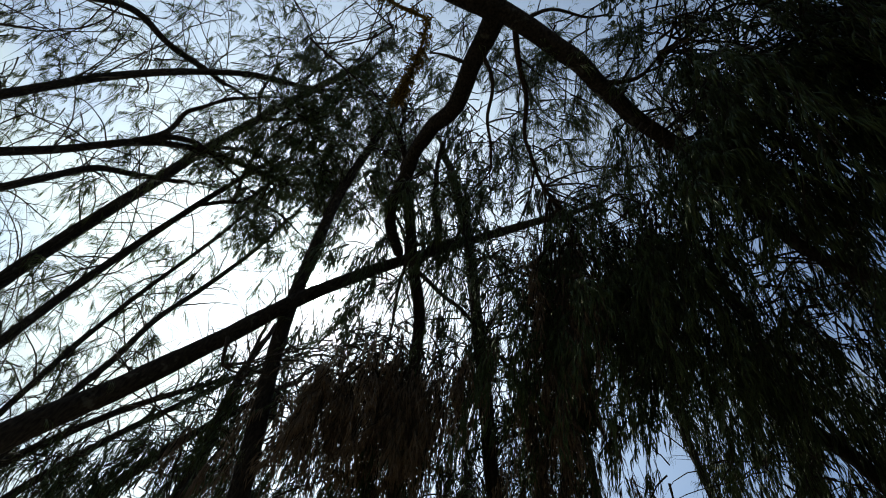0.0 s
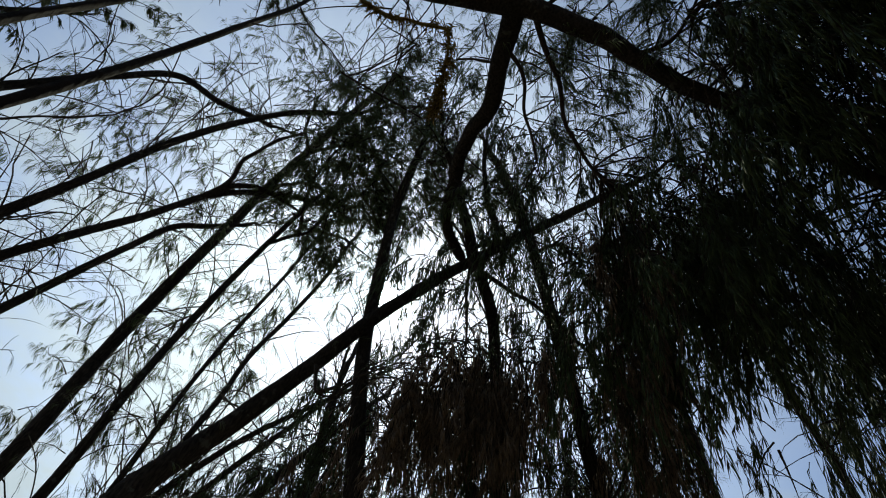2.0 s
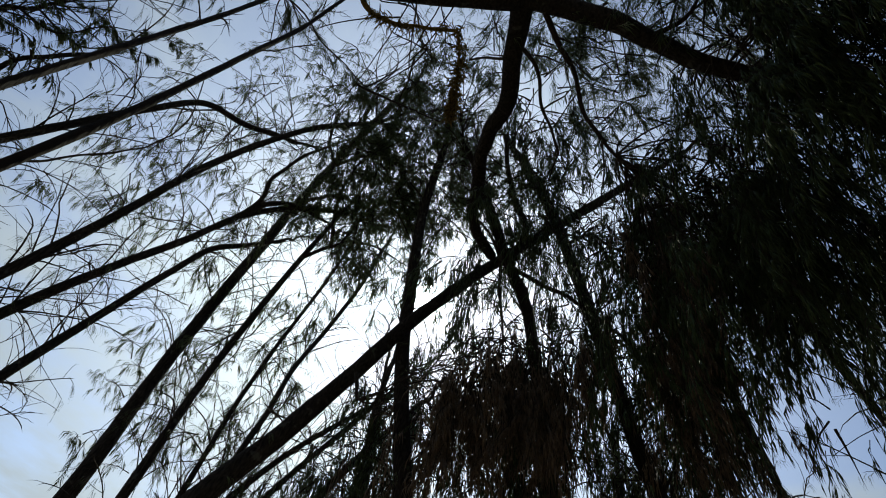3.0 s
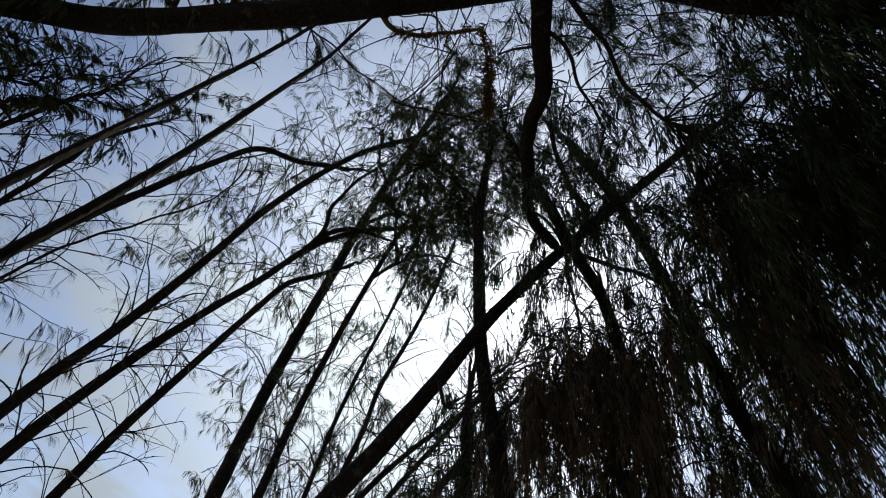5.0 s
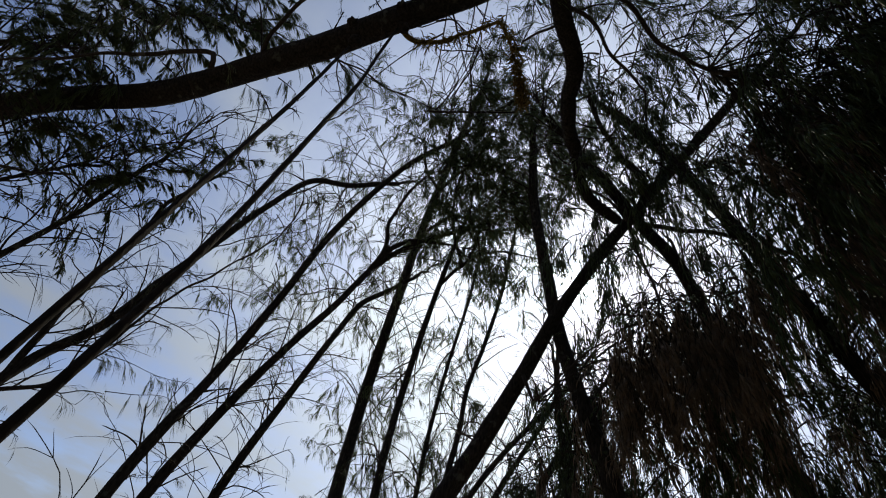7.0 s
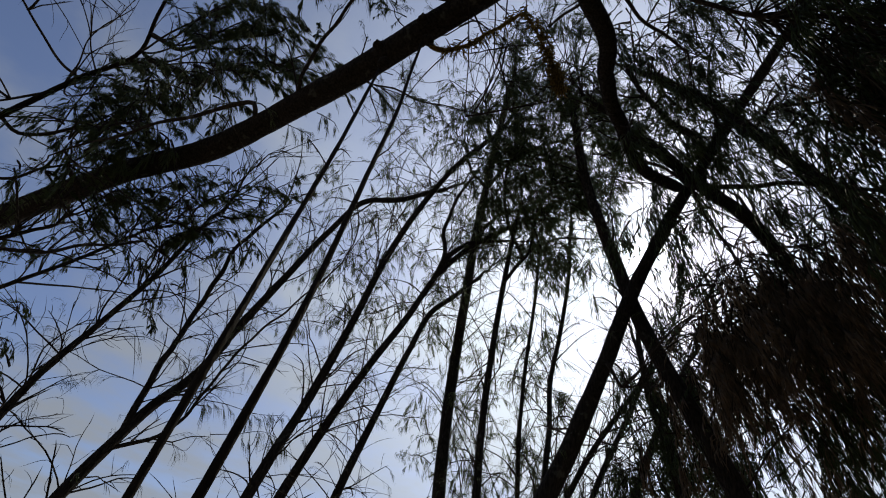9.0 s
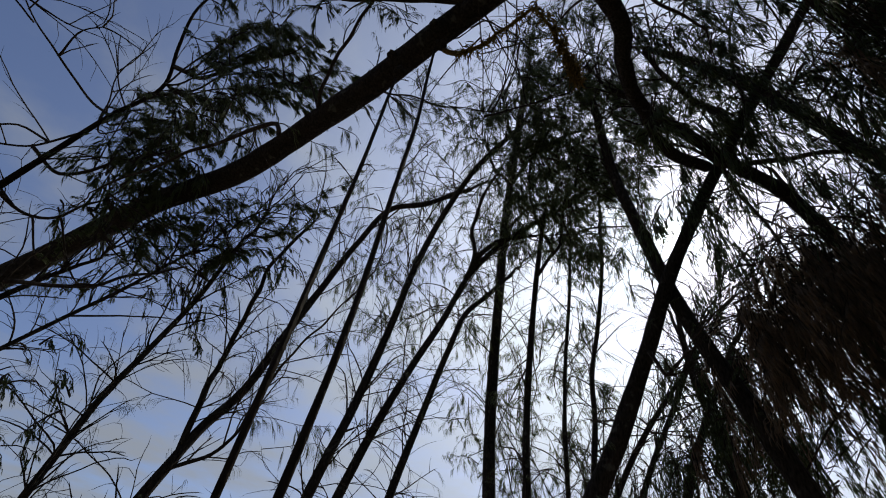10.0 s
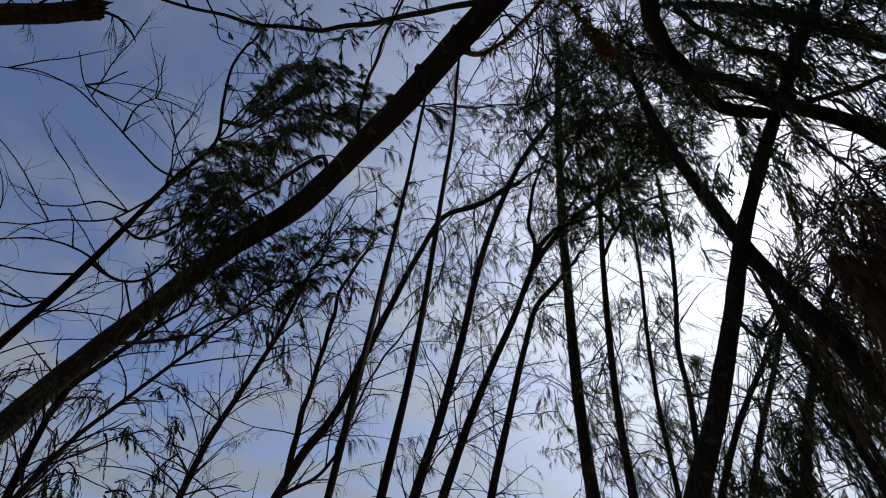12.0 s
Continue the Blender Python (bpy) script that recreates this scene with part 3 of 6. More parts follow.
tassel_row("lean", [(-1.94, 1.39, 5.27), (-1.80, 1.47, 5.31), (-1.66, 1.52, 5.36), (-1.47, 1.59, 5.42)], 12, 0.19)
tassel_row("lean", [(-0.96, 1.47, 5.65), (-0.76, 1.50, 5.69), (-0.59, 1.50, 5.72), (-0.43, 1.53, 5.74)], 10, 0.15)
side_twigs("lean", 60, 0.45, 1.00, 0.70, 100)
clump("lean", (0.50, -0.62, 5.92), 0.47, 87, "dark")
clump("lean", (0.55, -0.91, 5.90), 0.51, 111, "dark")
clump("lean", (0.70, -1.32, 6.41), 0.50, 73, "dark")
clump("lean", (0.55, -1.18, 5.25), 0.38, 73, "dark")
clump("lean", (0.77, -1.48, 5.47), 0.38, 70, "dark")
clump("lean", (0.83, -1.70, 5.79), 0.33, 90, "dark")
clump("lean", (0.92, -1.99, 5.85), 0.44, 94, "dark")
clump("lean", (0.96, -0.73, 5.63), 0.37, 108, "dark")
clump("lean", (0.75, -0.72, 5.26), 0.38, 68, "dark")
clump("lean", (1.15, -1.26, 6.36), 0.48, 95, "dark")
clump("lean", (0.84, -1.21, 5.27), 0.41, 104, "dark")
clump("lean", (0.97, -1.60, 6.08), 0.38, 103, "dark")
clump("lean", (1.06, -1.69, 5.41), 0.39, 108, "dark")
clump("lean", (1.17, -2.11, 5.89), 0.45, 117, "dark")
clump("lean", (1.41, -0.74, 6.47), 0.39, 98, "dark")
clump("lean", (1.02, -0.77, 5.19), 0.32, 106, "dark")
clump("lean", (1.35, -1.23, 6.05), 0.40, 84, "dark")
clump("lean", (1.44, -1.44, 6.11), 0.47, 112, "dark")
clump("lean", (1.15, -1.40, 5.15), 0.48, 82, "dark")
clump("lean", (1.25, -1.75, 5.61), 0.45, 96, "dark")
clump("lean", (1.35, -2.08, 5.91), 0.38, 88, "dark")
clump("lean", (1.21, -0.51, 5.19), 0.39, 103, "dark")
clump("lean", (1.40, -0.92, 5.35), 0.45, 99, "dark")
clump("lean", (1.71, -1.36, 6.17), 0.40, 80, "dark")
clump("lean", (1.71, -1.46, 5.83), 0.42, 91, "dark")
clump("lean", (1.52, -1.60, 5.55), 0.52, 115, "dark")
clump("lean", (1.46, -1.81, 5.50), 0.39, 114, "dark")
clump("lean", (1.44, -1.70, 4.99), 0.40, 117, "dark")
clump("lean", (1.88, -0.68, 5.64), 0.36, 77, "dark")
clump("lean", (1.55, -0.80, 5.09), 0.35, 115, "dark")
clump("lean", (1.78, -1.15, 5.27), 0.32, 70, "dark")
clump("lean", (1.53, -1.18, 4.85), 0.36, 77, "dark")
clump("lean", (2.14, -1.72, 6.00), 0.37, 50, "dark")
clump("lean", (1.77, -1.76, 5.20), 0.42, 85, "dark")
clump("lean", (2.06, 0.09, 5.96), 0.34, 73, "dark")
clump("lean", (1.93, -0.34, 5.39), 0.29, 79, "dark")
clump("lean", (2.21, -1.10, 5.84), 0.32, 56, "dark")
clump("lean", (1.95, -1.33, 5.25), 0.28, 46, "dark")
clump("lean", (2.26, -1.59, 5.68), 0.38, 52, "dark")
clump("lean", (2.20, -1.80, 5.34), 0.44, 45, "dark")
clump("lean", (2.21, -2.09, 5.68), 0.32, 57, "dark")
clump("lean", (2.17, -0.02, 5.10), 0.39, 70, "dark")
clump("lean", (2.18, -0.31, 5.24), 0.37, 74, "dark")
clump("lean", (2.39, -0.79, 5.42), 0.28, 42, "dark")
clump("lean", (2.43, -1.46, 5.46), 0.39, 47, "dark")
clump("lean", (2.46, -1.58, 5.49), 0.33, 44, "dark")
clump("lean", (2.52, -2.16, 5.43), 0.37, 58, "dark")
clump("lean", (2.48, 0.02, 5.13), 0.37, 19, "dark")
clump("lean", (2.74, -0.12, 5.41), 0.40, 12, "dark")
clump("lean", (2.54, -0.78, 4.81), 0.32, 54, "dark")
clump("lean", (2.60, -1.04, 4.94), 0.32, 36, "dark")
clump("lean", (2.35, -1.36, 4.65), 0.30, 35, "dark")
clump("lean", (2.34, -1.62, 4.77), 0.40, 37, "dark")
clump("lean", (2.14, -1.67, 4.54), 0.40, 77, "dark")
clump("lean", (3.21, 0.15, 5.37), 0.29, 6, "dark")
clump("lean", (2.66, -0.23, 4.52), 0.28, 6, "dark")
clump("lean", (2.82, -1.87, 4.73), 0.41, 55, "dark")
clump("lean", (2.78, -1.62, 4.59), 0.33, 50, "dark")
clump("lean", (2.61, 0.57, 5.88), 0.35, 36, "brown")
clump("lean", (2.78, 0.28, 6.30), 0.29, 112, "brown")
clump("lean", (3.09, 0.59, 6.14), 0.27, 94, "brown")
clump("lean", (2.68, 0.21, 5.56), 0.29, 79, "brown")
clump("lean", (3.02, 0.63, 5.48), 0.37, 74, "brown")
clump("lean", (2.94, 0.30, 5.37), 0.26, 58, "brown")
clump("lean", (0.90, 1.13, 6.59), 0.50, 37, "green")
clump("lean", (1.27, 1.93, 6.88), 0.35, 15, "green")
clump("lean", (1.27, 0.81, 6.98), 0.53, 23, "green")
clump("lean", (1.40, 0.45, 6.56), 0.47, 27, "green")
clump("lean", (1.61, 1.04, 6.87), 0.55, 33, "green")
clump("lean", (1.84, 1.66, 6.06), 0.47, 30, "green")
clump("lean", (1.86, 0.85, 6.32), 0.36, 15, "green")
clump("lean", (2.09, 0.65, 6.91), 0.35, 26, "green")
clump("lean", (2.07, 1.83, 6.09), 0.47, 31, "green")
clump("lean", (2.22, 1.31, 6.44), 0.44, 30, "green")
clump("lean", (0.87, 0.36, 6.71), 0.39, 35, "green")
clump("lean", (0.84, -0.08, 6.23), 0.52, 34, "green")
clump("lean", (0.86, -0.19, 6.03), 0.52, 33, "green")
clump("lean", (1.11, -0.62, 7.17), 0.43, 47, "green")
clump("lean", (1.28, 0.39, 6.66), 0.45, 38, "green")
clump("lean", (1.54, 0.09, 7.31), 0.43, 36, "green")
clump("lean", (1.28, -0.17, 5.84), 0.32, 34, "green")
clump("lean", (1.58, -0.83, 7.18), 0.50, 34, "green")
clump("lean", (1.78, 0.41, 7.10), 0.46, 42, "green")
clump("lean", (1.82, 0.01, 6.82), 0.50, 33, "green")
clump("lean", (1.81, -0.23, 6.95), 0.49, 35, "green")
clump("lean", (1.97, -0.68, 6.83), 0.48, 38, "green")
clump("lean", (1.89, 0.36, 6.48), 0.32, 36, "green")
clump("lean", (2.31, 0.20, 6.85), 0.44, 47, "green")
clump("lean", (2.03, -0.17, 6.24), 0.46, 44, "green")
clump("lean", (2.21, -0.71, 6.33), 0.51, 36, "green")
clump("lean", (-2.85, 4.06, 5.65), 0.28, 18, "green", tidy=0.8)
clump("lean", (-2.30, 4.11, 5.73), 0.25, 14, "green", tidy=0.8)
clump("lean", (-3.63, 4.68, 5.92), 0.21, 26, "green", length=0.12, tidy=1.0)
clump("lean", (-2.84, 4.78, 6.12), 0.30, 24, "green", length=0.12, tidy=1.0)
clump("lean", (-2.14, 4.23, 5.54), 0.34, 22, "green", length=0.12, tidy=1.0)
clump("lean", (-3.28, 5.22, 5.52), 0.26, 36, "green", length=0.12, tidy=1.0)
clump("lean", (-2.57, 4.80, 5.61), 0.34, 19, "green", length=0.12, tidy=1.0)
clump("lean", (-3.61, 5.25, 5.05), 0.21, 33, "green", length=0.12, tidy=1.0)
clump("lean", (-1.81, 1.70, 5.64), 0.21, 14, "green", tidy=1.0)
clump("lean", (-1.54, 1.54, 5.65), 0.18, 16, "green", tidy=1.0)
clump("lean", (-1.23, 1.60, 5.61), 0.25, 14, "green", tidy=1.0)
clump("lean", (-1.10, 1.64, 5.78), 0.19, 13, "green", tidy=1.0)
clump("lean", (-0.57, 1.62, 5.99), 0.25, 17, "green", tidy=1.0)
clump("lean", (-1.92, 1.82, 5.46), 0.17, 16, "green", tidy=1.0)
clump("lean", (-1.52, 1.86, 5.71), 0.24, 11, "green", tidy=1.0)
clump("lean", (-2.15, 3.04, 5.35), 0.31, 39, "green", tidy=0.8)
clump("lean", (-2.01, 2.95, 5.87), 0.41, 43, "green", tidy=0.8)
clump("lean", (1.52, 1.08, 6.74), 0.36, 39, "dark")
clump("lean", (2.46, 0.55, 6.41), 0.38, 27, "dark")
clump("lean", (1.72, 1.19, 6.77), 0.47, 54, "dark")
clump("lean", (2.92, 0.38, 6.02), 0.37, 62, "dark")
clump("lean", (2.23, 1.61, 6.71), 0.46, 39, "dark")
clump("lean", (2.16, 1.23, 6.11), 0.44, 52, "dark")
clump("lean", (2.28, 1.46, 6.04), 0.35, 55, "dark")
clump("lean", (2.04, -0.40, 5.58), 0.37, 51, "dark")
clump("lean", (2.07, -0.55, 5.17), 0.36, 41, "dark")
clump("lean", (2.25, -0.84, 5.37), 0.37, 60, "dark")
clump("lean", (2.12, -1.21, 5.06), 0.36, 41, "dark")
clump("lean", (2.82, -0.09, 5.45), 0.39, 21, "dark")
clump("lean", (2.54, -0.43, 4.88), 0.35, 17, "dark")
clump("lean", (2.64, -1.20, 4.76), 0.41, 62, "dark")
clump("lean", (2.82, -0.04, 5.03), 0.37, 6, "dark")
clump("lean", (0.90, -0.75, 6.66), 0.47, 96, "dark")
clump("lean", (1.35, -0.72, 5.92), 0.46, 113, "dark")
clump("lean", (0.68, -1.02, 6.14), 0.39, 115, "dark")
clump("lean", (1.13, -1.16, 6.34), 0.43, 104, "dark")
clump("lean", (1.50, -1.07, 6.31), 0.43, 105, "dark")
clump("lean", (0.72, -1.31, 6.13), 0.48, 102, "dark")
clump("lean", (1.04, -1.25, 5.87), 0.46, 117, "dark")
clump("lean", (1.69, -1.42, 5.94), 0.47, 107, "dark")
clump("lean", (0.91, -1.60, 5.82), 0.48, 117, "dark")
clump("lean", (1.09, -1.48, 5.71), 0.45, 120, "dark")
clump("lean", (1.58, -1.62, 5.82), 0.45, 98, "dark")
clump("lean", (0.84, -1.79, 5.91), 0.45, 115, "dark")
clump("lean", (1.42, -1.93, 6.03), 0.47, 106, "dark")
clump("lean", (1.51, -1.89, 5.61), 0.49, 95, "dark")
clump("lean", (2.67, 0.34, 5.48), 0.27, 80, "dark")
clump("lean", (2.68, 0.06, 5.28), 0.29, 16, "dark")
clump("lean", (2.38, -0.32, 5.30), 0.32, 66, "dark")
clump("lean", (2.67, -0.37, 5.44), 0.29, 31, "dark")
clump("lean", (2.79, 0.91, 5.86), 0.32, 34, "dark")
clump("lean", (3.16, 1.32, 5.62), 0.28, 21, "dark")
clump("lean", (3.17, 1.10, 5.29), 0.35, 23, "dark")
clump("lean", (3.09, 0.48, 5.64), 0.29, 66, "dark")
clump("lean", (2.41, 0.05, 5.64), 0.36, 111, "dark")
clump("lean", (2.64, 0.36, 6.04), 0.35, 101, "dark")
clump("lean", (2.75, 0.44, 5.33), 0.33, 97, "dark")
clump("lean", (2.52, -0.20, 5.80), 0.32, 97, "dark")
clump("lean", (2.66, -0.37, 5.80), 0.34, 112, "dark")
clump("lean", (3.18, -0.15, 5.86), 0.37, 105, "dark")
clump("lean", (3.11, -0.21, 5.39), 0.31, 112, "dark")
clump("lean", (3.17, -0.04, 5.86), 0.30, 89, "dark")
clump("lean", (3.52, 0.18, 5.76), 0.26, 84, "dark")
clump("lean", (3.36, -0.03, 5.39), 0.33, 88, "dark")
clump("lean", (3.25, -0.52, 5.64), 0.27, 88, "dark")

tree("broad", "broad casuarina trunk bending across the sun, drooping needles",
     [(1.63, 4.78, -0.15), (1.95, 4.46, 1.56), (2.27, 4.13, 3.28), (2.53, 3.95, 3.99), (2.75, 3.63, 4.84), (2.90, 3.19, 5.71), (3.04, 2.73, 6.36), (3.30, 1.73, 7.39), (3.48, 0.45, 8.34)],
     0.123, 0.048, BARK, "casuarina_tree")
branch("broad", [(2.87, 2.10, 6.31), (3.20, 1.73, 6.12), (3.64, 1.17, 5.77), (3.80, 1.00, 5.59)], 0.029, 0.015)
branch("broad", [(2.43, 3.11, 4.52), (2.52, 3.06, 4.27), (2.58, 2.92, 4.25)], 0.020, 0.009)
branch("broad", [(2.84, 2.13, 6.48), (2.57, 2.26, 6.77), (2.39, 2.48, 6.90), (2.19, 2.59, 7.07)], 0.021, 0.010)
branch("broad", [(2.96, 1.96, 6.74), (3.04, 1.66, 6.89), (3.26, 1.34, 6.95), (3.52, 1.15, 6.91)], 0.024, 0.008)
branch("broad", [(2.82, 2.11, 6.25), (3.10, 2.18, 5.92), (3.37, 2.20, 5.58), (3.49, 2.29, 5.34)], 0.023, 0.008)
branch("broad", [(3.16, 1.79, 7.18), (2.94, 1.59, 7.45), (2.74, 1.32, 7.71), (2.64, 1.04, 7.88)], 0.025, 0.009)
side_twigs("broad", 80, 0.30, 1.00, 1.00, 101)
clump("broad", (2.98, 2.49, 4.91), 0.31, 32, "brown")
clump("broad", (3.32, 2.64, 5.47), 0.32, 23, "brown")
clump("broad", (3.12, 2.24, 5.14), 0.37, 23, "brown")
clump("broad", (3.31, 2.07, 5.27), 0.38, 30, "brown")
clump("broad", (3.19, 1.54, 5.12), 0.28, 23, "brown")
clump("broad", (3.60, 2.85, 5.34), 0.40, 33, "brown")
clump("broad", (3.49, 2.47, 5.17), 0.37, 36, "brown")
clump("broad", (3.50, 2.33, 5.34), 0.25, 25, "brown")
clump("broad", (3.18, 1.84, 4.88), 0.29, 25, "brown")
clump("broad", (3.59, 1.72, 5.29), 0.38, 21, "brown")
clump("broad", (3.78, 2.11, 4.93), 0.29, 12, "brown")
clump("broad", (3.89, 2.55, 4.71), 0.23, 6, "brown")
clump("broad", (3.33, 3.90, 5.12), 0.49, 43, "dark")
clump("broad", (1.82, 0.55, 7.35), 0.46, 38, "green")
clump("broad", (2.44, 1.81, 7.90), 0.43, 40, "green")
clump("broad", (2.92, 1.47, 7.56), 0.48, 18, "dark")
clump("broad", (2.65, 0.98, 6.08), 0.32, 12, "dark")
clump("broad", (3.69, 1.23, 7.12), 0.41, 18, "dark")
clump("broad", (2.44, 1.32, 5.98), 0.43, 12, "dark")
clump("broad", (3.10, 1.25, 6.03), 0.36, 12, "dark")
clump("broad", (3.50, 2.01, 7.01), 0.42, 19, "dark")
clump("broad", (2.99, 2.72, 6.70), 0.46, 49, "dark")
clump("broad", (2.44, 2.45, 5.96), 0.39, 37, "dark")
clump("broad", (2.85, 2.20, 5.70), 0.42, 40, "dark")
clump("broad", (3.25, 2.21, 5.88), 0.48, 52, "dark")
clump("broad", (3.51, 2.46, 5.95), 0.37, 35, "brown")
clump("broad", (3.15, 1.93, 5.34), 0.42, 33, "brown")
clump("broad", (3.14, 1.67, 4.95), 0.41, 22, "brown")
clump("broad", (3.02, 2.35, 5.18), 0.46, 40, "brown")
clump("broad", (3.31, 2.20, 5.09), 0.45, 27, "brown")
clump("broad", (4.17, 2.52, 5.59), 0.33, 16, "brown")
clump("broad", (3.38, 2.84, 5.34), 0.38, 23, "brown")
clump("broad", (3.30, 2.49, 5.12), 0.34, 17, "brown")
clump("broad", (4.19, 2.74, 5.38), 0.47, 12, "brown")
clump("broad", (3.54, 2.63, 4.94), 0.40, 9, "brown")
clump("broad", (3.34, 2.25, 4.59), 0.40, 24, "brown")
clump("broad", (2.94, 2.64, 4.47), 0.42, 17, "brown")
clump("broad", (2.50, 1.01, 8.09), 0.44, 51, "dark")
clump("broad", (2.58, 0.70, 7.28), 0.46, 31, "dark")
clump("broad", (2.83, 0.35, 6.59), 0.33, 36, "dark")
clump("broad", (2.74, 1.37, 7.90), 0.31, 30, "dark")
clump("broad", (2.83, 1.19, 7.31), 0.44, 22, "dark")
clump("broad", (3.32, 0.63, 6.99), 0.44, 43, "dark")
clump("broad", (2.58, 1.31, 6.39), 0.37, 12, "dark")
clump("broad", (3.07, 1.10, 6.97), 0.40, 12, "dark")
clump("broad", (3.14, 0.77, 6.26), 0.45, 30, "dark")
clump("broad", (2.74, 2.08, 4.86), 0.27, 85, "brown")
clump("broad", (3.21, 2.07, 5.14), 0.29, 94, "brown")
clump("broad", (2.97, 2.11, 4.63), 0.29, 85, "brown")
clump("broad", (3.19, 1.74, 5.13), 0.27, 91, "brown")
clump("broad", (3.43, 1.85, 5.01), 0.25, 88, "brown")
clump("broad", (3.13, 1.38, 4.93), 0.24, 88, "brown")
clump("broad", (3.66, 1.75, 4.94), 0.27, 70, "brown")
clump("broad", (2.71, 0.38, 6.47), 0.36, 43, "dark")
clump("broad", (2.97, 0.88, 6.44), 0.30, 38, "dark")
clump("broad", (2.79, 0.43, 6.05), 0.38, 42, "dark")
clump("broad", (3.17, 0.49, 5.97), 0.31, 42, "dark")
clump("broad", (3.27, 0.79, 5.67), 0.32, 35, "dark")

tree("cross", "straight dark casuarina trunk crossing behind the broad one",
     [(3.99, 2.46, -0.15), (3.74, 2.70, 1.72), (3.49, 2.95, 3.58), (3.36, 3.12, 4.31), (3.19, 3.24, 4.93), (3.02, 3.30, 5.48), (2.73, 3.29, 6.39), (2.39, 3.20, 7.31), (2.12, 3.01, 8.08)],
     0.118, 0.059, BARK, "casuarina_tree")
side_twigs("cross", 40, 0.35, 1.00, 1.00, 102)
clump("cross", (3.17, 2.54, 4.72), 0.38, 30, "brown")
clump("cross", (3.86, 2.95, 5.00), 0.23, 8, "brown")
clump("cross", (3.84, 2.66, 4.19), 0.35, 11, "brown")
clump("cross", (3.77, 3.68, 5.74), 0.40, 45, "dark")
clump("cross", (3.88, 4.03, 5.32), 0.52, 45, "dark")
clump("cross", (4.20, 3.56, 5.44), 0.49, 20, "dark")
clump("cross", (4.29, 3.65, 5.35), 0.48, 13, "dark")
clump("cross", (4.50, 4.13, 4.81), 0.33, 28, "dark")
clump("cross", (4.92, 3.82, 5.17), 0.51, 22, "dark")
clump("cross", (4.88, 4.15, 4.54), 0.45, 27, "dark")
clump("cross", (3.09, 2.79, 4.85), 0.30, 22, "brown")
clump("cross", (3.90, 3.34, 5.24), 0.36, 9, "brown")
clump("cross", (3.91, 2.81, 4.80), 0.46, 9, "brown")
clump("cross", (3.77, 3.57, 5.11), 0.35, 24, "brown")
clump("cross", (3.80, 3.68, 5.88), 0.46, 27, "dark")
clump("cross", (4.20, 3.44, 5.18), 0.47, 16, "dark")
clump("cross", (3.83, 3.36, 5.14), 0.31, 46, "dark")
clump("cross", (3.99, 3.80, 4.76), 0.39, 39, "dark")
clump("cross", (4.18, 3.21, 5.55), 0.38, 22, "dark")
clump("cross", (4.12, 3.42, 4.86), 0.32, 22, "dark")
clump("cross", (4.25, 3.76, 4.84), 0.30, 38, "dark")
clump("cross", (4.09, 2.61, 4.84), 0.26, 52, "dark")
clump("cross", (4.04, 2.66, 4.43), 0.28, 48, "dark")
clump("cross", (3.89, 2.30, 4.68), 0.28, 48, "dark")
clump("cross", (4.55, 2.68, 4.62), 0.25, 54, "dark")
clump("cross", (4.07, 2.74, 4.87), 0.32, 36, "brown")
clump("cross", (4.34, 2.61, 4.82), 0.32, 30, "brown")
clump("cross", (4.38, 2.23, 4.80), 0.27, 38, "brown")

tree("east", "slender casuarina with hanging curtains of brown needles",
     [(4.63, 0.36, -0.15), (4.48, 0.66, 1.96), (4.34, 0.95, 4.07), (4.29, 1.12, 4.65), (4.18, 1.27, 5.42), (3.97, 1.46, 6.28), (3.71, 1.62, 7.11), (3.36, 1.82, 7.99), (2.96, 2.10, 8.81)],
     0.070, 0.074, BARK, "casuarina_tree")
branch("east", [(3.42, 1.62, 7.32), (3.56, 1.29, 7.33), (3.80, 1.08, 7.23), (3.95, 0.81, 7.18)], 0.028, 0.011)
side_twigs("east", 130, 0.40, 1.00, 1.00, 103)
clump("east", (3.27, 0.52, 5.34), 0.31, 29, "brown")
clump("east", (3.52, 0.41, 5.67), 0.24, 27, "brown")
clump("east", (3.58, 0.56, 5.06), 0.34, 68, "brown")
clump("east", (3.70, 0.35, 5.12), 0.28, 34, "brown")
clump("east", (3.79, 0.58, 5.03), 0.28, 62, "brown")
clump("east", (3.88, 0.30, 5.05), 0.26, 25, "brown")
clump("east", (3.92, 0.55, 4.60), 0.27, 43, "brown")
clump("east", (3.90, 0.36, 4.53), 0.36, 49, "brown")
clump("east", (3.63, 1.39, 6.72), 0.30, 13, "dark")
clump("east", (3.59, 1.36, 6.21), 0.37, 18, "dark")
clump("east", (4.19, 1.44, 6.37), 0.33, 10, "dark")
clump("east", (4.19, 1.18, 5.76), 0.33, 33, "dark")
clump("east", (4.11, 1.16, 5.19), 0.30, 19, "dark")
clump("east", (4.72, 1.28, 5.41), 0.32, 18, "dark")
clump("east", (3.50, 1.43, 5.10), 0.30, 37, "dark")
clump("east", (4.14, 1.28, 5.42), 0.33, 36, "dark")
clump("east", (4.51, 1.13, 5.55), 0.42, 45, "dark")
clump("east", (4.09, 0.71, 5.10), 0.42, 58, "dark")
clump("east", (3.76, 1.21, 4.79), 0.34, 25, "dark")
clump("east", (4.96, 1.31, 5.58), 0.41, 42, "dark")
clump("east", (4.04, 0.84, 4.69), 0.41, 35, "dark")
clump("east", (4.47, 0.64, 4.96), 0.42, 46, "dark")
clump("east", (4.71, 1.39, 5.26), 0.38, 42, "dark")
clump("east", (4.88, 1.23, 5.07), 0.40, 39, "dark")
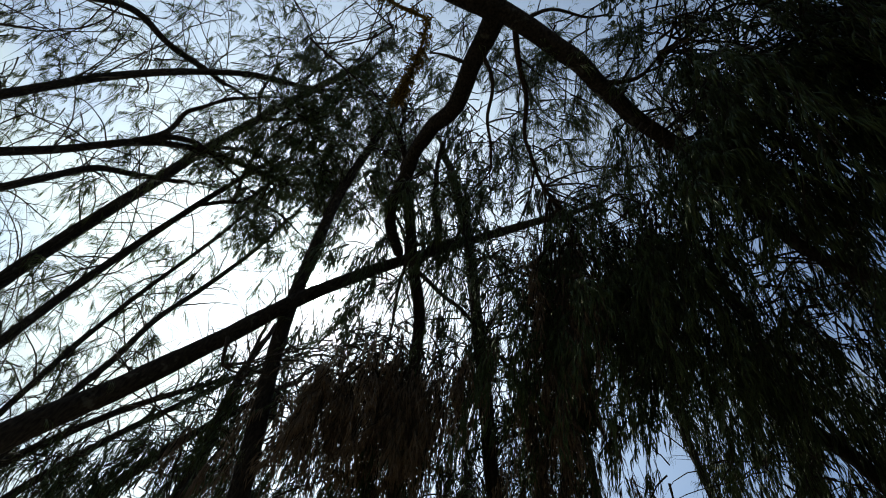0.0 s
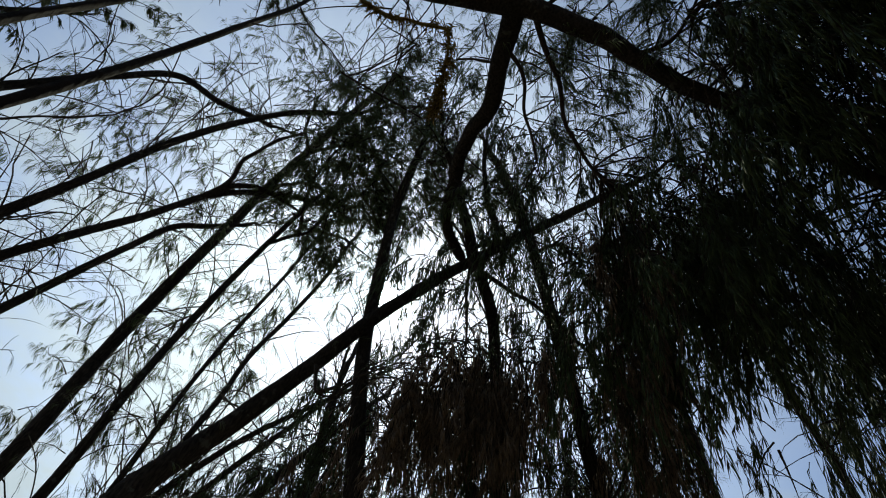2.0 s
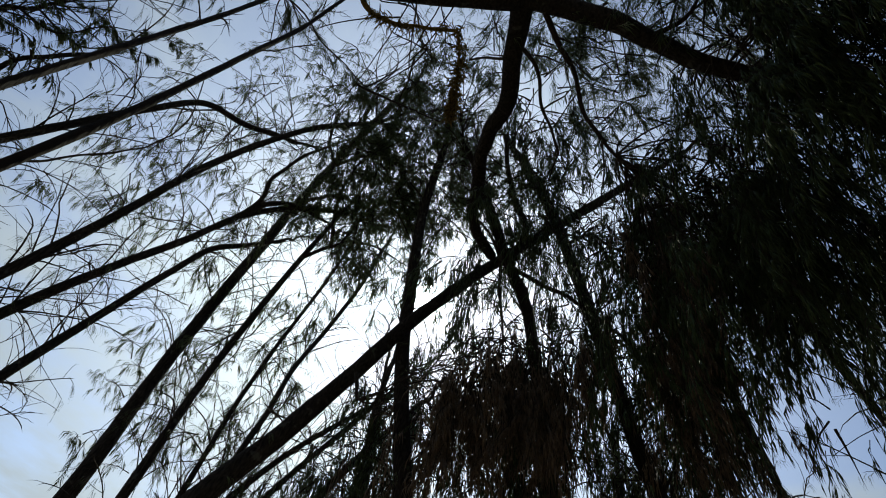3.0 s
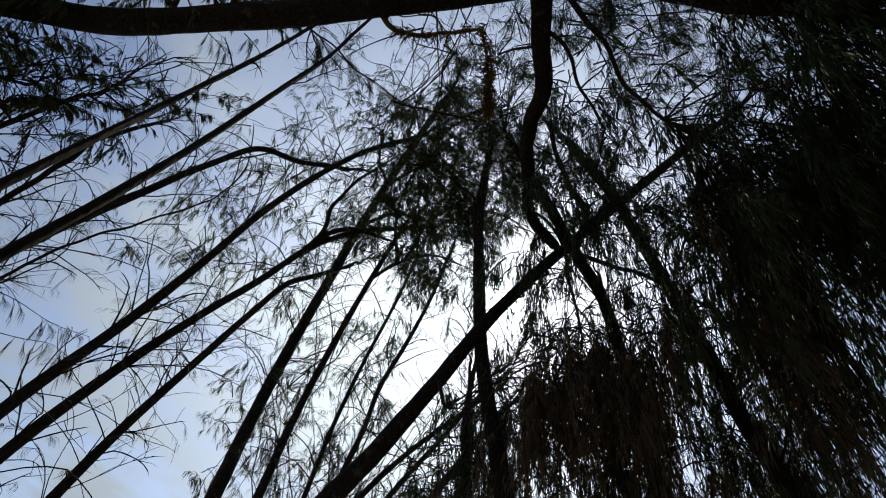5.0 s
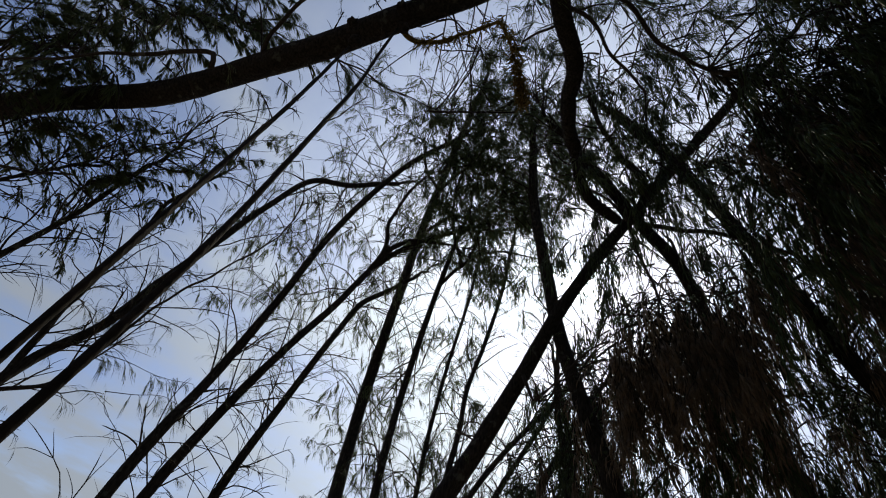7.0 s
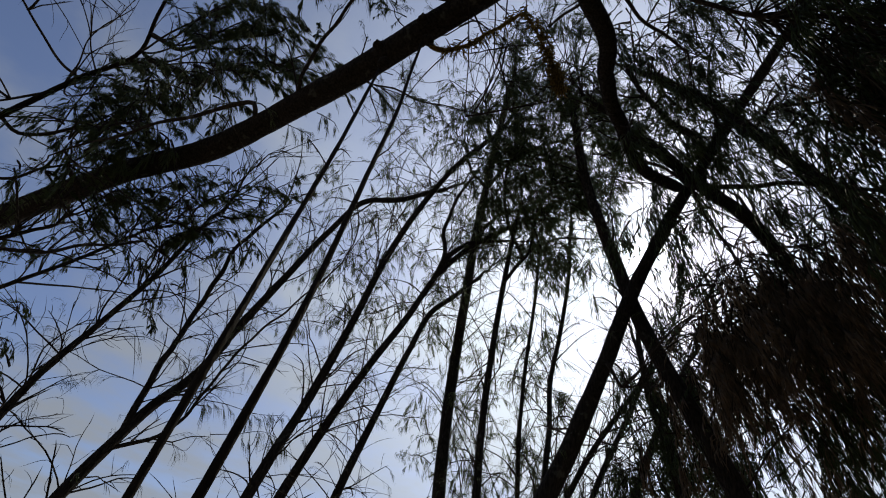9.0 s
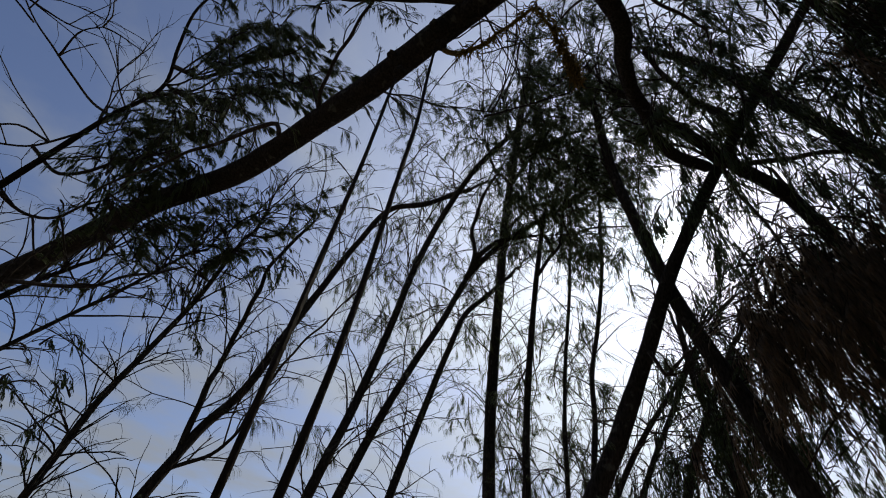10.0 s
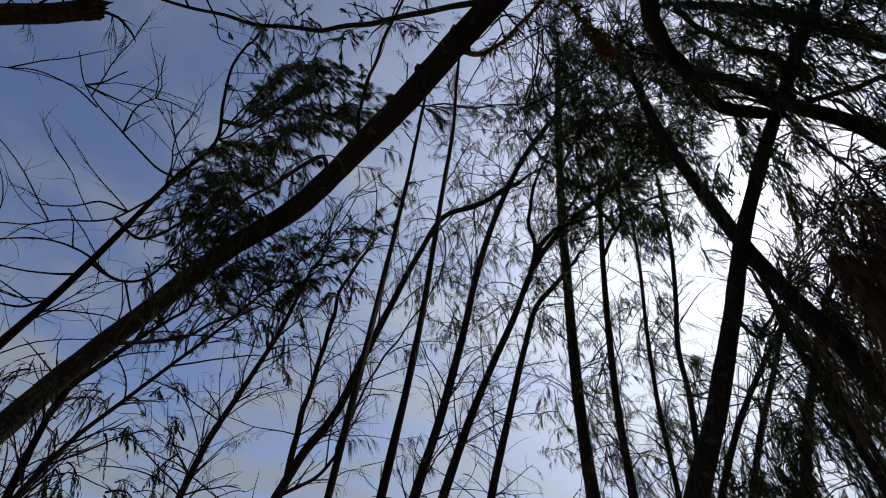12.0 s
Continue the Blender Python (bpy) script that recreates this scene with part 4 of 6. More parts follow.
clump("east", (4.22, 0.72, 4.50), 0.35, 33, "dark")
clump("east", (3.29, 0.20, 6.88), 0.47, 62, "dark")
clump("east", (3.38, 0.94, 7.36), 0.38, 19, "dark")
clump("east", (3.88, 0.81, 6.89), 0.33, 64, "dark")
clump("east", (4.72, 1.58, 4.56), 0.43, 37, "dark")
clump("east", (4.84, 1.11, 4.54), 0.44, 25, "dark")
clump("east", (5.11, 1.25, 3.90), 0.36, 40, "dark")
clump("east", (4.14, 1.64, 5.22), 0.39, 37, "dark")
clump("east", (4.14, 0.80, 5.17), 0.40, 55, "dark")
clump("east", (5.14, 1.23, 4.97), 0.34, 21, "dark")
clump("east", (2.54, 0.87, 5.68), 0.37, 25, "dark")
clump("east", (3.00, 0.55, 5.62), 0.38, 69, "dark")
clump("east", (3.65, 0.43, 6.35), 0.29, 26, "dark")
clump("east", (3.47, 0.94, 5.82), 0.34, 39, "dark")
clump("east", (3.66, 0.52, 5.24), 0.34, 42, "dark")
clump("east", (3.75, 1.10, 5.24), 0.29, 37, "dark")
clump("east", (4.66, 1.53, 4.20), 0.29, 39, "dark")
clump("east", (3.26, 0.62, 5.73), 0.36, 50, "brown")
clump("east", (4.02, 0.66, 5.76), 0.38, 42, "brown")
clump("east", (3.96, 0.37, 5.39), 0.35, 18, "dark")
clump("east", (4.19, 0.30, 5.23), 0.39, 8, "dark")
clump("east", (3.37, -0.63, 5.41), 0.32, 67, "dark")
clump("east", (3.40, -1.00, 5.64), 0.34, 73, "dark")
clump("east", (3.14, -1.11, 5.40), 0.31, 54, "dark")
clump("east", (3.63, 0.96, 5.47), 0.32, 63, "brown")
clump("east", (3.71, 0.72, 5.21), 0.28, 64, "brown")
clump("east", (3.53, 0.30, 5.67), 0.26, 85, "brown")
clump("east", (3.80, 0.60, 5.33), 0.32, 63, "brown")

tree("north_east", "leaning slender casuarina in dense shade",
     [(6.91, 2.31, -0.15), (6.01, 2.30, 2.11), (5.12, 2.28, 4.37), (4.85, 2.31, 4.79), (4.56, 2.27, 5.22), (4.00, 2.17, 5.89), (3.59, 2.11, 6.26), (3.11, 2.16, 6.58), (2.54, 2.15, 6.89)],
     0.082, 0.066, BARK, "casuarina_tree")
branch("north_east", [(3.18, 1.94, 6.61), (2.92, 1.87, 6.85), (2.56, 1.91, 7.09), (2.26, 1.85, 7.31), (1.94, 1.74, 7.53)], 0.053, 0.022)
side_twigs("north_east", 70, 0.40, 1.00, 1.00, 104)
clump("north_east", (4.70, 2.40, 5.91), 0.35, 20, "brown")
clump("north_east", (4.51, 2.47, 5.10), 0.36, 11, "brown")
clump("north_east", (3.95, 1.80, 4.54), 0.36, 11, "brown")
clump("north_east", (4.23, 2.37, 4.35), 0.28, 15, "brown")
clump("north_east", (2.78, 1.40, 6.64), 0.24, 9, "dark")
clump("north_east", (2.83, 1.11, 6.33), 0.25, 12, "dark")
clump("north_east", (0.78, 2.09, 8.06), 0.56, 21, "green")
clump("north_east", (1.14, 1.07, 8.02), 0.55, 30, "green")
clump("north_east", (1.20, 0.59, 7.68), 0.45, 29, "green")
clump("north_east", (1.29, 1.44, 7.84), 0.50, 22, "green")
clump("north_east", (1.65, 2.11, 7.44), 0.43, 24, "green")
clump("north_east", (1.90, 1.31, 7.22), 0.40, 34, "green")
clump("north_east", (2.24, 1.42, 6.96), 0.36, 47, "dark")
clump("north_east", (2.32, 1.68, 6.55), 0.45, 39, "dark")
clump("north_east", (3.26, 1.80, 6.79), 0.38, 15, "dark")
clump("north_east", (2.61, 2.36, 6.91), 0.52, 45, "dark")
clump("north_east", (3.09, 2.22, 7.03), 0.44, 31, "dark")
clump("north_east", (3.64, 1.73, 6.41), 0.41, 12, "dark")
clump("north_east", (3.35, 2.34, 6.82), 0.32, 31, "dark")
clump("north_east", (3.51, 2.14, 6.45), 0.52, 47, "dark")
clump("north_east", (3.73, 2.10, 6.37), 0.44, 24, "dark")
clump("north_east", (3.80, 2.21, 5.87), 0.39, 41, "dark")
clump("north_east", (3.99, 2.24, 5.91), 0.41, 63, "dark")
clump("north_east", (3.88, 2.22, 5.43), 0.44, 59, "dark")
clump("north_east", (4.17, 1.86, 5.39), 0.39, 42, "dark")
clump("north_east", (3.86, 2.15, 5.09), 0.36, 53, "dark")
clump("north_east", (4.74, 2.15, 5.56), 0.39, 35, "dark")
clump("north_east", (5.11, 1.99, 5.69), 0.28, 29, "dark")
clump("north_east", (4.39, 2.43, 4.92), 0.32, 31, "dark")
clump("north_east", (4.69, 2.08, 4.92), 0.33, 37, "dark")
clump("north_east", (2.42, 2.17, 7.15), 0.48, 47, "dark")
clump("north_east", (3.69, 1.95, 5.36), 0.40, 42, "brown")
clump("north_east", (3.69, 1.73, 5.29), 0.27, 33, "brown")
clump("north_east", (3.82, 1.47, 5.15), 0.36, 21, "brown")
clump("north_east", (3.89, 2.31, 5.45), 0.37, 40, "brown")
clump("north_east", (4.01, 2.06, 5.15), 0.33, 29, "brown")
clump("north_east", (3.90, 1.84, 4.91), 0.31, 17, "brown")
clump("north_east", (3.62, 2.38, 5.04), 0.36, 37, "brown")
clump("north_east", (3.98, 2.25, 5.00), 0.32, 27, "brown")
clump("north_east", (4.98, 3.33, 5.91), 0.39, 30, "dark")
clump("north_east", (5.35, 2.68, 5.89), 0.30, 30, "dark")
clump("north_east", (4.39, 2.03, 4.93), 0.31, 21, "dark")
clump("north_east", (5.31, 1.77, 5.34), 0.34, 21, "dark")
clump("north_east", (5.86, 1.65, 5.63), 0.31, 29, "dark")
clump("north_east", (4.11, 2.29, 4.54), 0.42, 30, "dark")
clump("north_east", (4.30, 1.94, 4.42), 0.42, 28, "dark")
clump("north_east", (5.86, 1.58, 5.02), 0.44, 28, "dark")
clump("north_east", (5.21, 3.44, 4.83), 0.43, 30, "dark")
clump("north_east", (5.36, 3.02, 5.04), 0.36, 21, "dark")
clump("north_east", (5.08, 2.52, 4.48), 0.40, 31, "dark")
clump("north_east", (5.06, 1.65, 4.48), 0.33, 42, "dark")
clump("north_east", (5.43, 1.41, 4.47), 0.33, 37, "dark")
clump("north_east", (4.66, 3.52, 4.26), 0.31, 31, "dark")
clump("north_east", (5.15, 2.53, 4.16), 0.42, 48, "dark")
clump("north_east", (4.77, 1.89, 3.92), 0.39, 53, "dark")
clump("north_east", (5.36, 1.65, 4.27), 0.30, 49, "dark")
clump("north_east", (5.39, 2.10, 5.67), 0.44, 33, "dark")
clump("north_east", (4.77, 2.01, 4.75), 0.40, 35, "dark")
clump("north_east", (5.87, 1.82, 5.57), 0.38, 21, "dark")
clump("north_east", (4.82, 1.97, 4.50), 0.31, 40, "dark")
clump("north_east", (3.61, 1.71, 6.18), 0.33, 42, "dark")
clump("north_east", (3.64, 1.78, 5.64), 0.33, 54, "dark")
clump("north_east", (5.03, 2.31, 5.86), 0.30, 28, "dark")
clump("north_east", (5.58, 1.74, 5.53), 0.38, 21, "dark")
clump("north_east", (4.87, 2.24, 4.71), 0.29, 25, "dark")
clump("north_east", (5.54, 1.69, 5.07), 0.36, 54, "dark")
clump("north_east", (5.74, 2.69, 4.85), 0.28, 46, "dark")
clump("north_east", (3.27, 2.23, 5.51), 0.32, 49, "brown")
clump("north_east", (3.39, 2.90, 5.12), 0.28, 44, "brown")
clump("north_east", (3.19, 3.16, 4.34), 0.35, 48, "brown")
clump("north_east", (3.45, 2.12, 5.25), 0.29, 48, "brown")
clump("north_east", (3.45, 2.51, 4.79), 0.30, 20, "brown")
clump("north_east", (3.88, 3.20, 4.61), 0.33, 24, "brown")
clump("north_east", (4.12, 1.69, 4.57), 0.34, 37, "brown")
clump("north_east", (4.85, 2.07, 4.58), 0.32, 46, "brown")
clump("north_east", (4.25, 1.33, 4.63), 0.37, 36, "brown")
clump("north_east", (4.69, 0.79, 4.62), 0.35, 45, "brown")
clump("north_east", (4.81, 0.98, 4.46), 0.36, 42, "brown")

tree("forked", "slim casuarina with a kinked forked top",
     [(-2.12, 5.12, -0.15), (-1.80, 5.31, 1.55), (-1.48, 5.51, 3.26), (-1.35, 5.61, 3.80), (-1.16, 5.70, 4.28), (-0.99, 5.73, 5.10), (-0.78, 5.69, 5.99), (-0.51, 5.57, 6.98), (-0.17, 5.42, 7.79), (0.27, 5.47, 8.15), (0.83, 5.41, 8.72)],
     0.058, 0.039, BARK, "casuarina_tree", 1.0)
branch("forked", [(-1.52, 5.55, 3.45), (-1.49, 5.53, 4.43), (-1.46, 5.45, 5.10), (-1.40, 5.26, 5.99), (-1.15, 5.12, 6.66)], 0.036, 0.020)
branch("forked", [(-1.24, 5.67, 3.10), (-1.07, 5.61, 3.64), (-0.93, 5.49, 4.17), (-0.78, 5.35, 4.64), (-0.59, 5.19, 5.08), (-0.35, 5.02, 5.47), (-0.14, 4.79, 5.87)], 0.021, 0.008)
tassel_row("forked", [(-1.05, 5.60, 4.02), (-0.70, 5.66, 4.10), (-0.34, 5.71, 4.13), (-0.03, 5.71, 4.23)], 16, 0.17)
tassel_row("forked", [(-0.71, 5.75, 3.78), (-0.45, 5.77, 3.89), (-0.21, 5.78, 3.99), (0.07, 5.82, 3.97)], 14, 0.17)
side_twigs("forked", 140, 0.10, 1.00, 1.20, 105, fringe=1)
clump("forked", (-0.59, 7.77, 8.21), 0.41, 14, "green")
clump("forked", (-0.36, 6.47, 7.59), 0.54, 14, "green")
clump("forked", (-0.24, 6.60, 7.89), 0.42, 14, "green")
clump("forked", (-0.30, 6.46, 8.36), 0.61, 11, "green")
clump("forked", (-0.38, 5.94, 8.83), 0.53, 10, "green")
clump("forked", (-0.02, 5.70, 9.00), 0.44, 9, "green")
clump("forked", (0.08, 5.46, 9.28), 0.45, 9, "green")
clump("forked", (-0.00, 7.15, 7.32), 0.48, 16, "green")
clump("forked", (-0.10, 7.07, 7.68), 0.52, 11, "green")
clump("forked", (0.19, 6.51, 7.89), 0.40, 15, "green")
clump("forked", (0.14, 6.73, 8.76), 0.42, 11, "green")
clump("forked", (0.33, 6.36, 8.98), 0.51, 12, "green")
clump("forked", (0.53, 6.52, 9.78), 0.43, 15, "green")
clump("forked", (0.50, 5.30, 8.97), 0.62, 14, "green")
clump("forked", (0.38, 6.62, 7.56), 0.40, 12, "green")
clump("forked", (0.76, 6.48, 8.00), 0.39, 10, "green")
clump("forked", (0.64, 5.86, 7.81), 0.56, 13, "green")
clump("forked", (-0.77, 6.15, 9.40), 0.43, 12, "green")
clump("forked", (0.41, 5.92, 9.32), 0.38, 11, "green")
clump("forked", (-1.16, 6.90, 8.49), 0.40, 8, "green")
clump("forked", (0.31, 6.20, 8.28), 0.40, 9, "green")
clump("forked", (1.28, 6.53, 9.17), 0.34, 8, "green")
clump("forked", (-0.89, 6.94, 7.64), 0.41, 10, "green")
clump("forked", (-0.55, 8.34, 6.96), 0.45, 15, "green")

tree("slim_one", "thin warm-brown liana stem climbing to the leaning trunk",
     [(-0.150, -0.120, -0.060), (-0.186, 0.078, 0.589), (-0.221, 0.427, 1.568), (-0.270, 0.806, 2.539), (-0.327, 1.194, 3.510), (-0.392, 1.568, 4.488), (-0.457, 1.932, 5.470)],
     0.0038, 0.0105, BARK_WARM, "liana", 0.0)
side_twigs("slim_one", 10, 0.50, 1.00, 0.25, 106, fringe=0, thick=0.003)

tree("slim_two", "thin winding liana stem climbing to the leaning trunk",
     [(-0.215, -0.250, -0.060), (-0.209, -0.155, 0.245), (-0.184, 0.184, 1.130), (-0.145, 0.532, 2.012), (-0.151, 0.861, 2.903), (-0.161, 1.158, 3.812), (-0.197, 1.422, 4.738), (-0.228, 1.665, 5.673)],
     0.0038, 0.0105, BARK_WARM, "liana", 0.0)
side_twigs("slim_two", 10, 0.50, 1.00, 0.25, 107, fringe=0, thick=0.003)

tree("row_one", "slender casuarina stem with sparse feathery twigs",
     [(-0.40, 5.09, -0.15), (-0.23, 5.15, 1.60), (-0.07, 5.21, 3.35), (0.10, 5.33, 4.29), (0.27, 5.34, 5.49), (0.41, 5.21, 6.71), (0.67, 4.99, 7.89), (0.94, 4.77, 8.71), (1.47, 4.47, 9.74)],
     0.057, 0.039, BARK, "casuarina_tree")
side_twigs("row_one", 100, 0.10, 1.00, 1.30, 108, fringe=1)
clump("row_one", (0.40, 6.25, 7.01), 0.43, 7, "green")
clump("row_one", (0.81, 4.28, 8.98), 0.37, 11, "green")
clump("row_one", (0.11, 4.73, 8.74), 0.38, 11, "green")

tree("row_two", "slender casuarina stem with crooked forked top",
     [(-0.35, 5.99, -0.15), (-0.04, 5.97, 1.74), (0.26, 5.95, 3.64), (0.49, 5.97, 4.58), (0.74, 5.91, 5.41), (1.02, 5.78, 6.22), (1.28, 5.56, 7.08), (1.44, 5.46, 7.38), (1.65, 5.35, 7.70), (2.27, 5.09, 8.36)],
     0.068, 0.037, BARK, "casuarina_tree")
branch("row_two", [(1.24, 5.48, 6.91), (1.26, 5.34, 7.23), (1.12, 5.20, 7.57), (1.11, 4.93, 8.06), (1.23, 4.65, 8.46)], 0.038, 0.018)
branch("row_two", [(1.25, 5.44, 6.96), (1.35, 5.29, 7.32), (1.68, 5.15, 7.63), (2.21, 5.04, 7.88)], 0.043, 0.018)
side_twigs("row_two", 100, 0.10, 1.00, 1.30, 109, fringe=1)
clump("row_two", (0.47, 6.91, 7.23), 0.41, 14, "green")
clump("row_two", (0.60, 7.02, 6.75), 0.38, 8, "green")
clump("row_two", (1.19, 6.56, 7.44), 0.40, 11, "green")
clump("row_two", (1.14, 5.83, 7.82), 0.56, 14, "green")
clump("row_two", (1.35, 4.83, 8.40), 0.46, 9, "green")
clump("row_two", (1.54, 5.96, 7.45), 0.37, 10, "green")
clump("row_two", (0.30, 7.00, 6.69), 0.51, 9, "green")
clump("row_two", (1.75, 7.78, 7.75), 0.44, 9, "green")

tree("row_three", "slender casuarina stem with a bent top",
     [(0.36, 5.76, -0.15), (0.60, 5.91, 1.80), (0.83, 6.06, 3.75), (1.05, 6.26, 4.88), (1.31, 6.37, 6.17), (1.51, 6.38, 6.98), (1.86, 6.39, 7.53), (2.03, 6.38, 7.82)],
     0.060, 0.040, BARK, "casuarina_tree")
side_twigs("row_three", 90, 0.10, 1.00, 1.20, 110, fringe=1)
clump("row_three", (1.77, 6.06, 7.26), 0.48, 15, "green")
clump("row_three", (1.86, 6.89, 7.44), 0.39, 25, "green")
clump("row_three", (2.43, 7.40, 7.20), 0.52, 25, "green")
clump("row_three", (2.11, 8.01, 6.46), 0.52, 23, "green")

tree("tall", "tall upright casuarina with dense dark green crown",
     [(2.49, 6.90, -0.15), (2.44, 6.96, 2.06), (2.38, 7.01, 4.26), (2.34, 7.11, 5.29), (2.29, 7.10, 6.47), (2.22, 6.93, 8.06), (2.12, 6.68, 9.31), (2.00, 6.11, 11.18), (1.85, 5.30, 13.13)],
     0.105, 0.072, BARK, "casuarina_tree", 2.0)
branch("tall", [(2.05, 6.41, 9.34), (2.32, 5.60, 9.28), (2.66, 5.12, 9.09), (3.00, 4.83, 8.79)], 0.039, 0.014)
branch("tall", [(1.87, 5.76, 9.90), (2.04, 4.82, 9.88), (2.34, 4.22, 9.74), (2.65, 3.83, 9.54)], 0.038, 0.014)
branch("tall", [(1.65, 4.91, 10.51), (1.74, 4.02, 10.39), (1.93, 3.41, 10.23), (2.05, 2.96, 10.11)], 0.038, 0.013)
branch("tall", [(1.93, 6.01, 9.70), (1.29, 5.20, 9.54), (0.98, 4.71, 9.45)], 0.039, 0.015)
branch("tall", [(1.74, 5.26, 10.28), (1.23, 4.45, 10.03), (0.97, 3.97, 9.87)], 0.038, 0.014)
side_twigs("tall", 90, 0.30, 1.00, 1.60, 111)
clump("tall", (0.81, 4.85, 9.47), 0.35, 34, "green")
clump("tall", (0.91, 4.68, 9.78), 0.46, 44, "green")
clump("tall", (1.07, 3.94, 9.60), 0.30, 54, "green")
clump("tall", (1.05, 3.10, 9.09), 0.39, 39, "green")
clump("tall", (1.11, 3.13, 9.91), 0.45, 43, "green")
clump("tall", (1.14, 2.40, 9.01), 0.46, 33, "green")
clump("tall", (1.21, 4.84, 9.06), 0.37, 33, "green")
clump("tall", (1.27, 3.82, 9.04), 0.44, 43, "green")
clump("tall", (1.38, 2.73, 8.94), 0.47, 34, "green")
clump("tall", (1.61, 2.56, 9.80), 0.34, 38, "green")
clump("tall", (1.93, 2.91, 9.10), 0.44, 34, "green")
clump("tall", (1.73, 2.40, 8.75), 0.41, 30, "green")
clump("tall", (2.22, 3.71, 8.98), 0.35, 38, "green")
clump("tall", (2.26, 3.02, 9.42), 0.39, 42, "green")
clump("tall", (2.43, 3.05, 10.01), 0.35, 30, "green")
clump("tall", (2.20, 4.38, 8.30), 0.29, 55, "green")
clump("tall", (2.89, 3.83, 9.53), 0.43, 56, "green")
clump("tall", (2.68, 2.95, 8.73), 0.38, 43, "green")
clump("tall", (2.62, 2.61, 8.62), 0.39, 52, "green")
clump("tall", (2.80, 4.46, 8.48), 0.31, 34, "green")
clump("tall", (0.40, 7.77, 7.37), 0.51, 12, "green")
clump("tall", (1.22, 6.48, 9.48), 0.45, 9, "green")
clump("tall", (1.30, 6.16, 9.70), 0.53, 11, "green")
clump("tall", (0.92, 7.20, 7.39), 0.58, 13, "green")
clump("tall", (1.03, 7.18, 7.54), 0.53, 16, "green")
clump("tall", (3.08, 8.24, 6.17), 0.38, 21, "green")
clump("tall", (2.71, 6.94, 5.81), 0.50, 19, "green")
clump("tall", (2.84, 6.94, 6.35), 0.39, 19, "green")
clump("tall", (3.41, 8.02, 5.52), 0.39, 15, "green")
clump("tall", (3.42, 7.90, 6.00), 0.52, 19, "green")
clump("tall", (1.29, 3.45, 10.78), 0.28, 21, "green")
clump("tall", (1.53, 3.17, 10.25), 0.26, 32, "green")
clump("tall", (2.23, 3.03, 9.79), 0.32, 26, "green")
clump("tall", (2.79, 3.24, 10.34), 0.26, 29, "green")
clump("tall", (2.84, 2.79, 9.53), 0.23, 41, "green")
clump("tall", (1.48, 4.00, 10.50), 0.32, 21, "green")
clump("tall", (1.85, 3.87, 10.44), 0.34, 29, "green")
clump("tall", (2.51, 3.19, 9.59), 0.24, 23, "green")
clump("tall", (2.83, 3.04, 9.20), 0.34, 28, "green")
clump("tall", (1.27, 4.31, 10.32), 0.33, 24, "green")
clump("tall", (2.48, 3.96, 10.10), 0.34, 34, "green")
clump("tall", (2.70, 3.37, 8.95), 0.21, 40, "green")
clump("tall", (1.20, 4.09, 9.17), 0.29, 28, "green")
clump("tall", (2.33, 4.60, 9.96), 0.24, 20, "green")
clump("tall", (2.43, 5.35, 9.17), 0.22, 28, "green")
clump("tall", (2.88, 5.34, 9.45), 0.23, 36, "green")
clump("tall", (3.07, 4.50, 8.49), 0.22, 45, "green")
clump("tall", (2.88, 5.32, 8.77), 0.31, 24, "green")
clump("tall", (-0.31, 4.21, 9.65), 0.49, 17, "green")
clump("tall", (0.35, 3.88, 9.17), 0.35, 14, "green")
clump("tall", (0.94, 4.22, 9.66), 0.37, 15, "green")
clump("tall", (0.02, 4.84, 9.37), 0.50, 16, "green")
clump("tall", (0.38, 4.34, 9.17), 0.52, 18, "green")
clump("tall", (1.62, 3.55, 9.95), 0.43, 38, "green")
clump("tall", (1.59, 3.71, 9.05), 0.41, 35, "green")
clump("tall", (1.75, 4.64, 9.42), 0.40, 38, "green")
clump("tall", (1.89, 3.46, 10.15), 0.43, 37, "green")
clump("tall", (2.01, 3.72, 9.66), 0.41, 39, "green")
clump("tall", (2.26, 4.34, 9.15), 0.38, 45, "green")
clump("tall", (2.38, 3.13, 9.48), 0.36, 46, "green")
clump("tall", (2.73, 3.66, 9.82), 0.42, 45, "green")
clump("tall", (2.67, 4.15, 9.34), 0.44, 55, "green")

tree("back_one", "upright thin casuarina with feathery side twigs",
     [(2.59, 6.06, -0.15), (2.58, 6.09, 1.93), (2.58, 6.13, 4.01), (2.57, 6.22, 5.09), (2.57, 6.19, 6.36), (2.56, 6.01, 7.73), (2.54, 5.69, 9.11)],
     0.065, 0.041, BARK, "casuarina_tree")
branch("back_one", [(2.49, 5.81, 7.92), (2.83, 5.33, 8.33), (3.13, 5.05, 8.50), (3.52, 4.86, 8.51)], 0.033, 0.014)
branch("back_one", [(2.34, 5.28, 8.45), (2.59, 4.72, 8.88), (2.93, 4.27, 9.12), (3.30, 4.03, 9.17)], 0.033, 0.014)
branch("back_one", [(2.42, 5.55, 8.19), (2.03, 5.11, 8.77), (1.82, 4.57, 9.28), (1.84, 3.88, 9.75)], 0.033, 0.014)
side_twigs("back_one", 70, 0.30, 1.00, 1.30, 112)
clump("back_one", (1.24, 4.01, 8.48), 0.36, 36, "green")
clump("back_one", (1.28, 3.38, 8.95), 0.41, 37, "green")
clump("back_one", (1.52, 4.50, 8.31), 0.43, 37, "green")
clump("back_one", (1.59, 3.99, 8.31), 0.36, 54, "green")
clump("back_one", (1.88, 3.90, 9.15), 0.36, 25, "green")
clump("back_one", (1.90, 3.69, 10.00), 0.46, 42, "green")
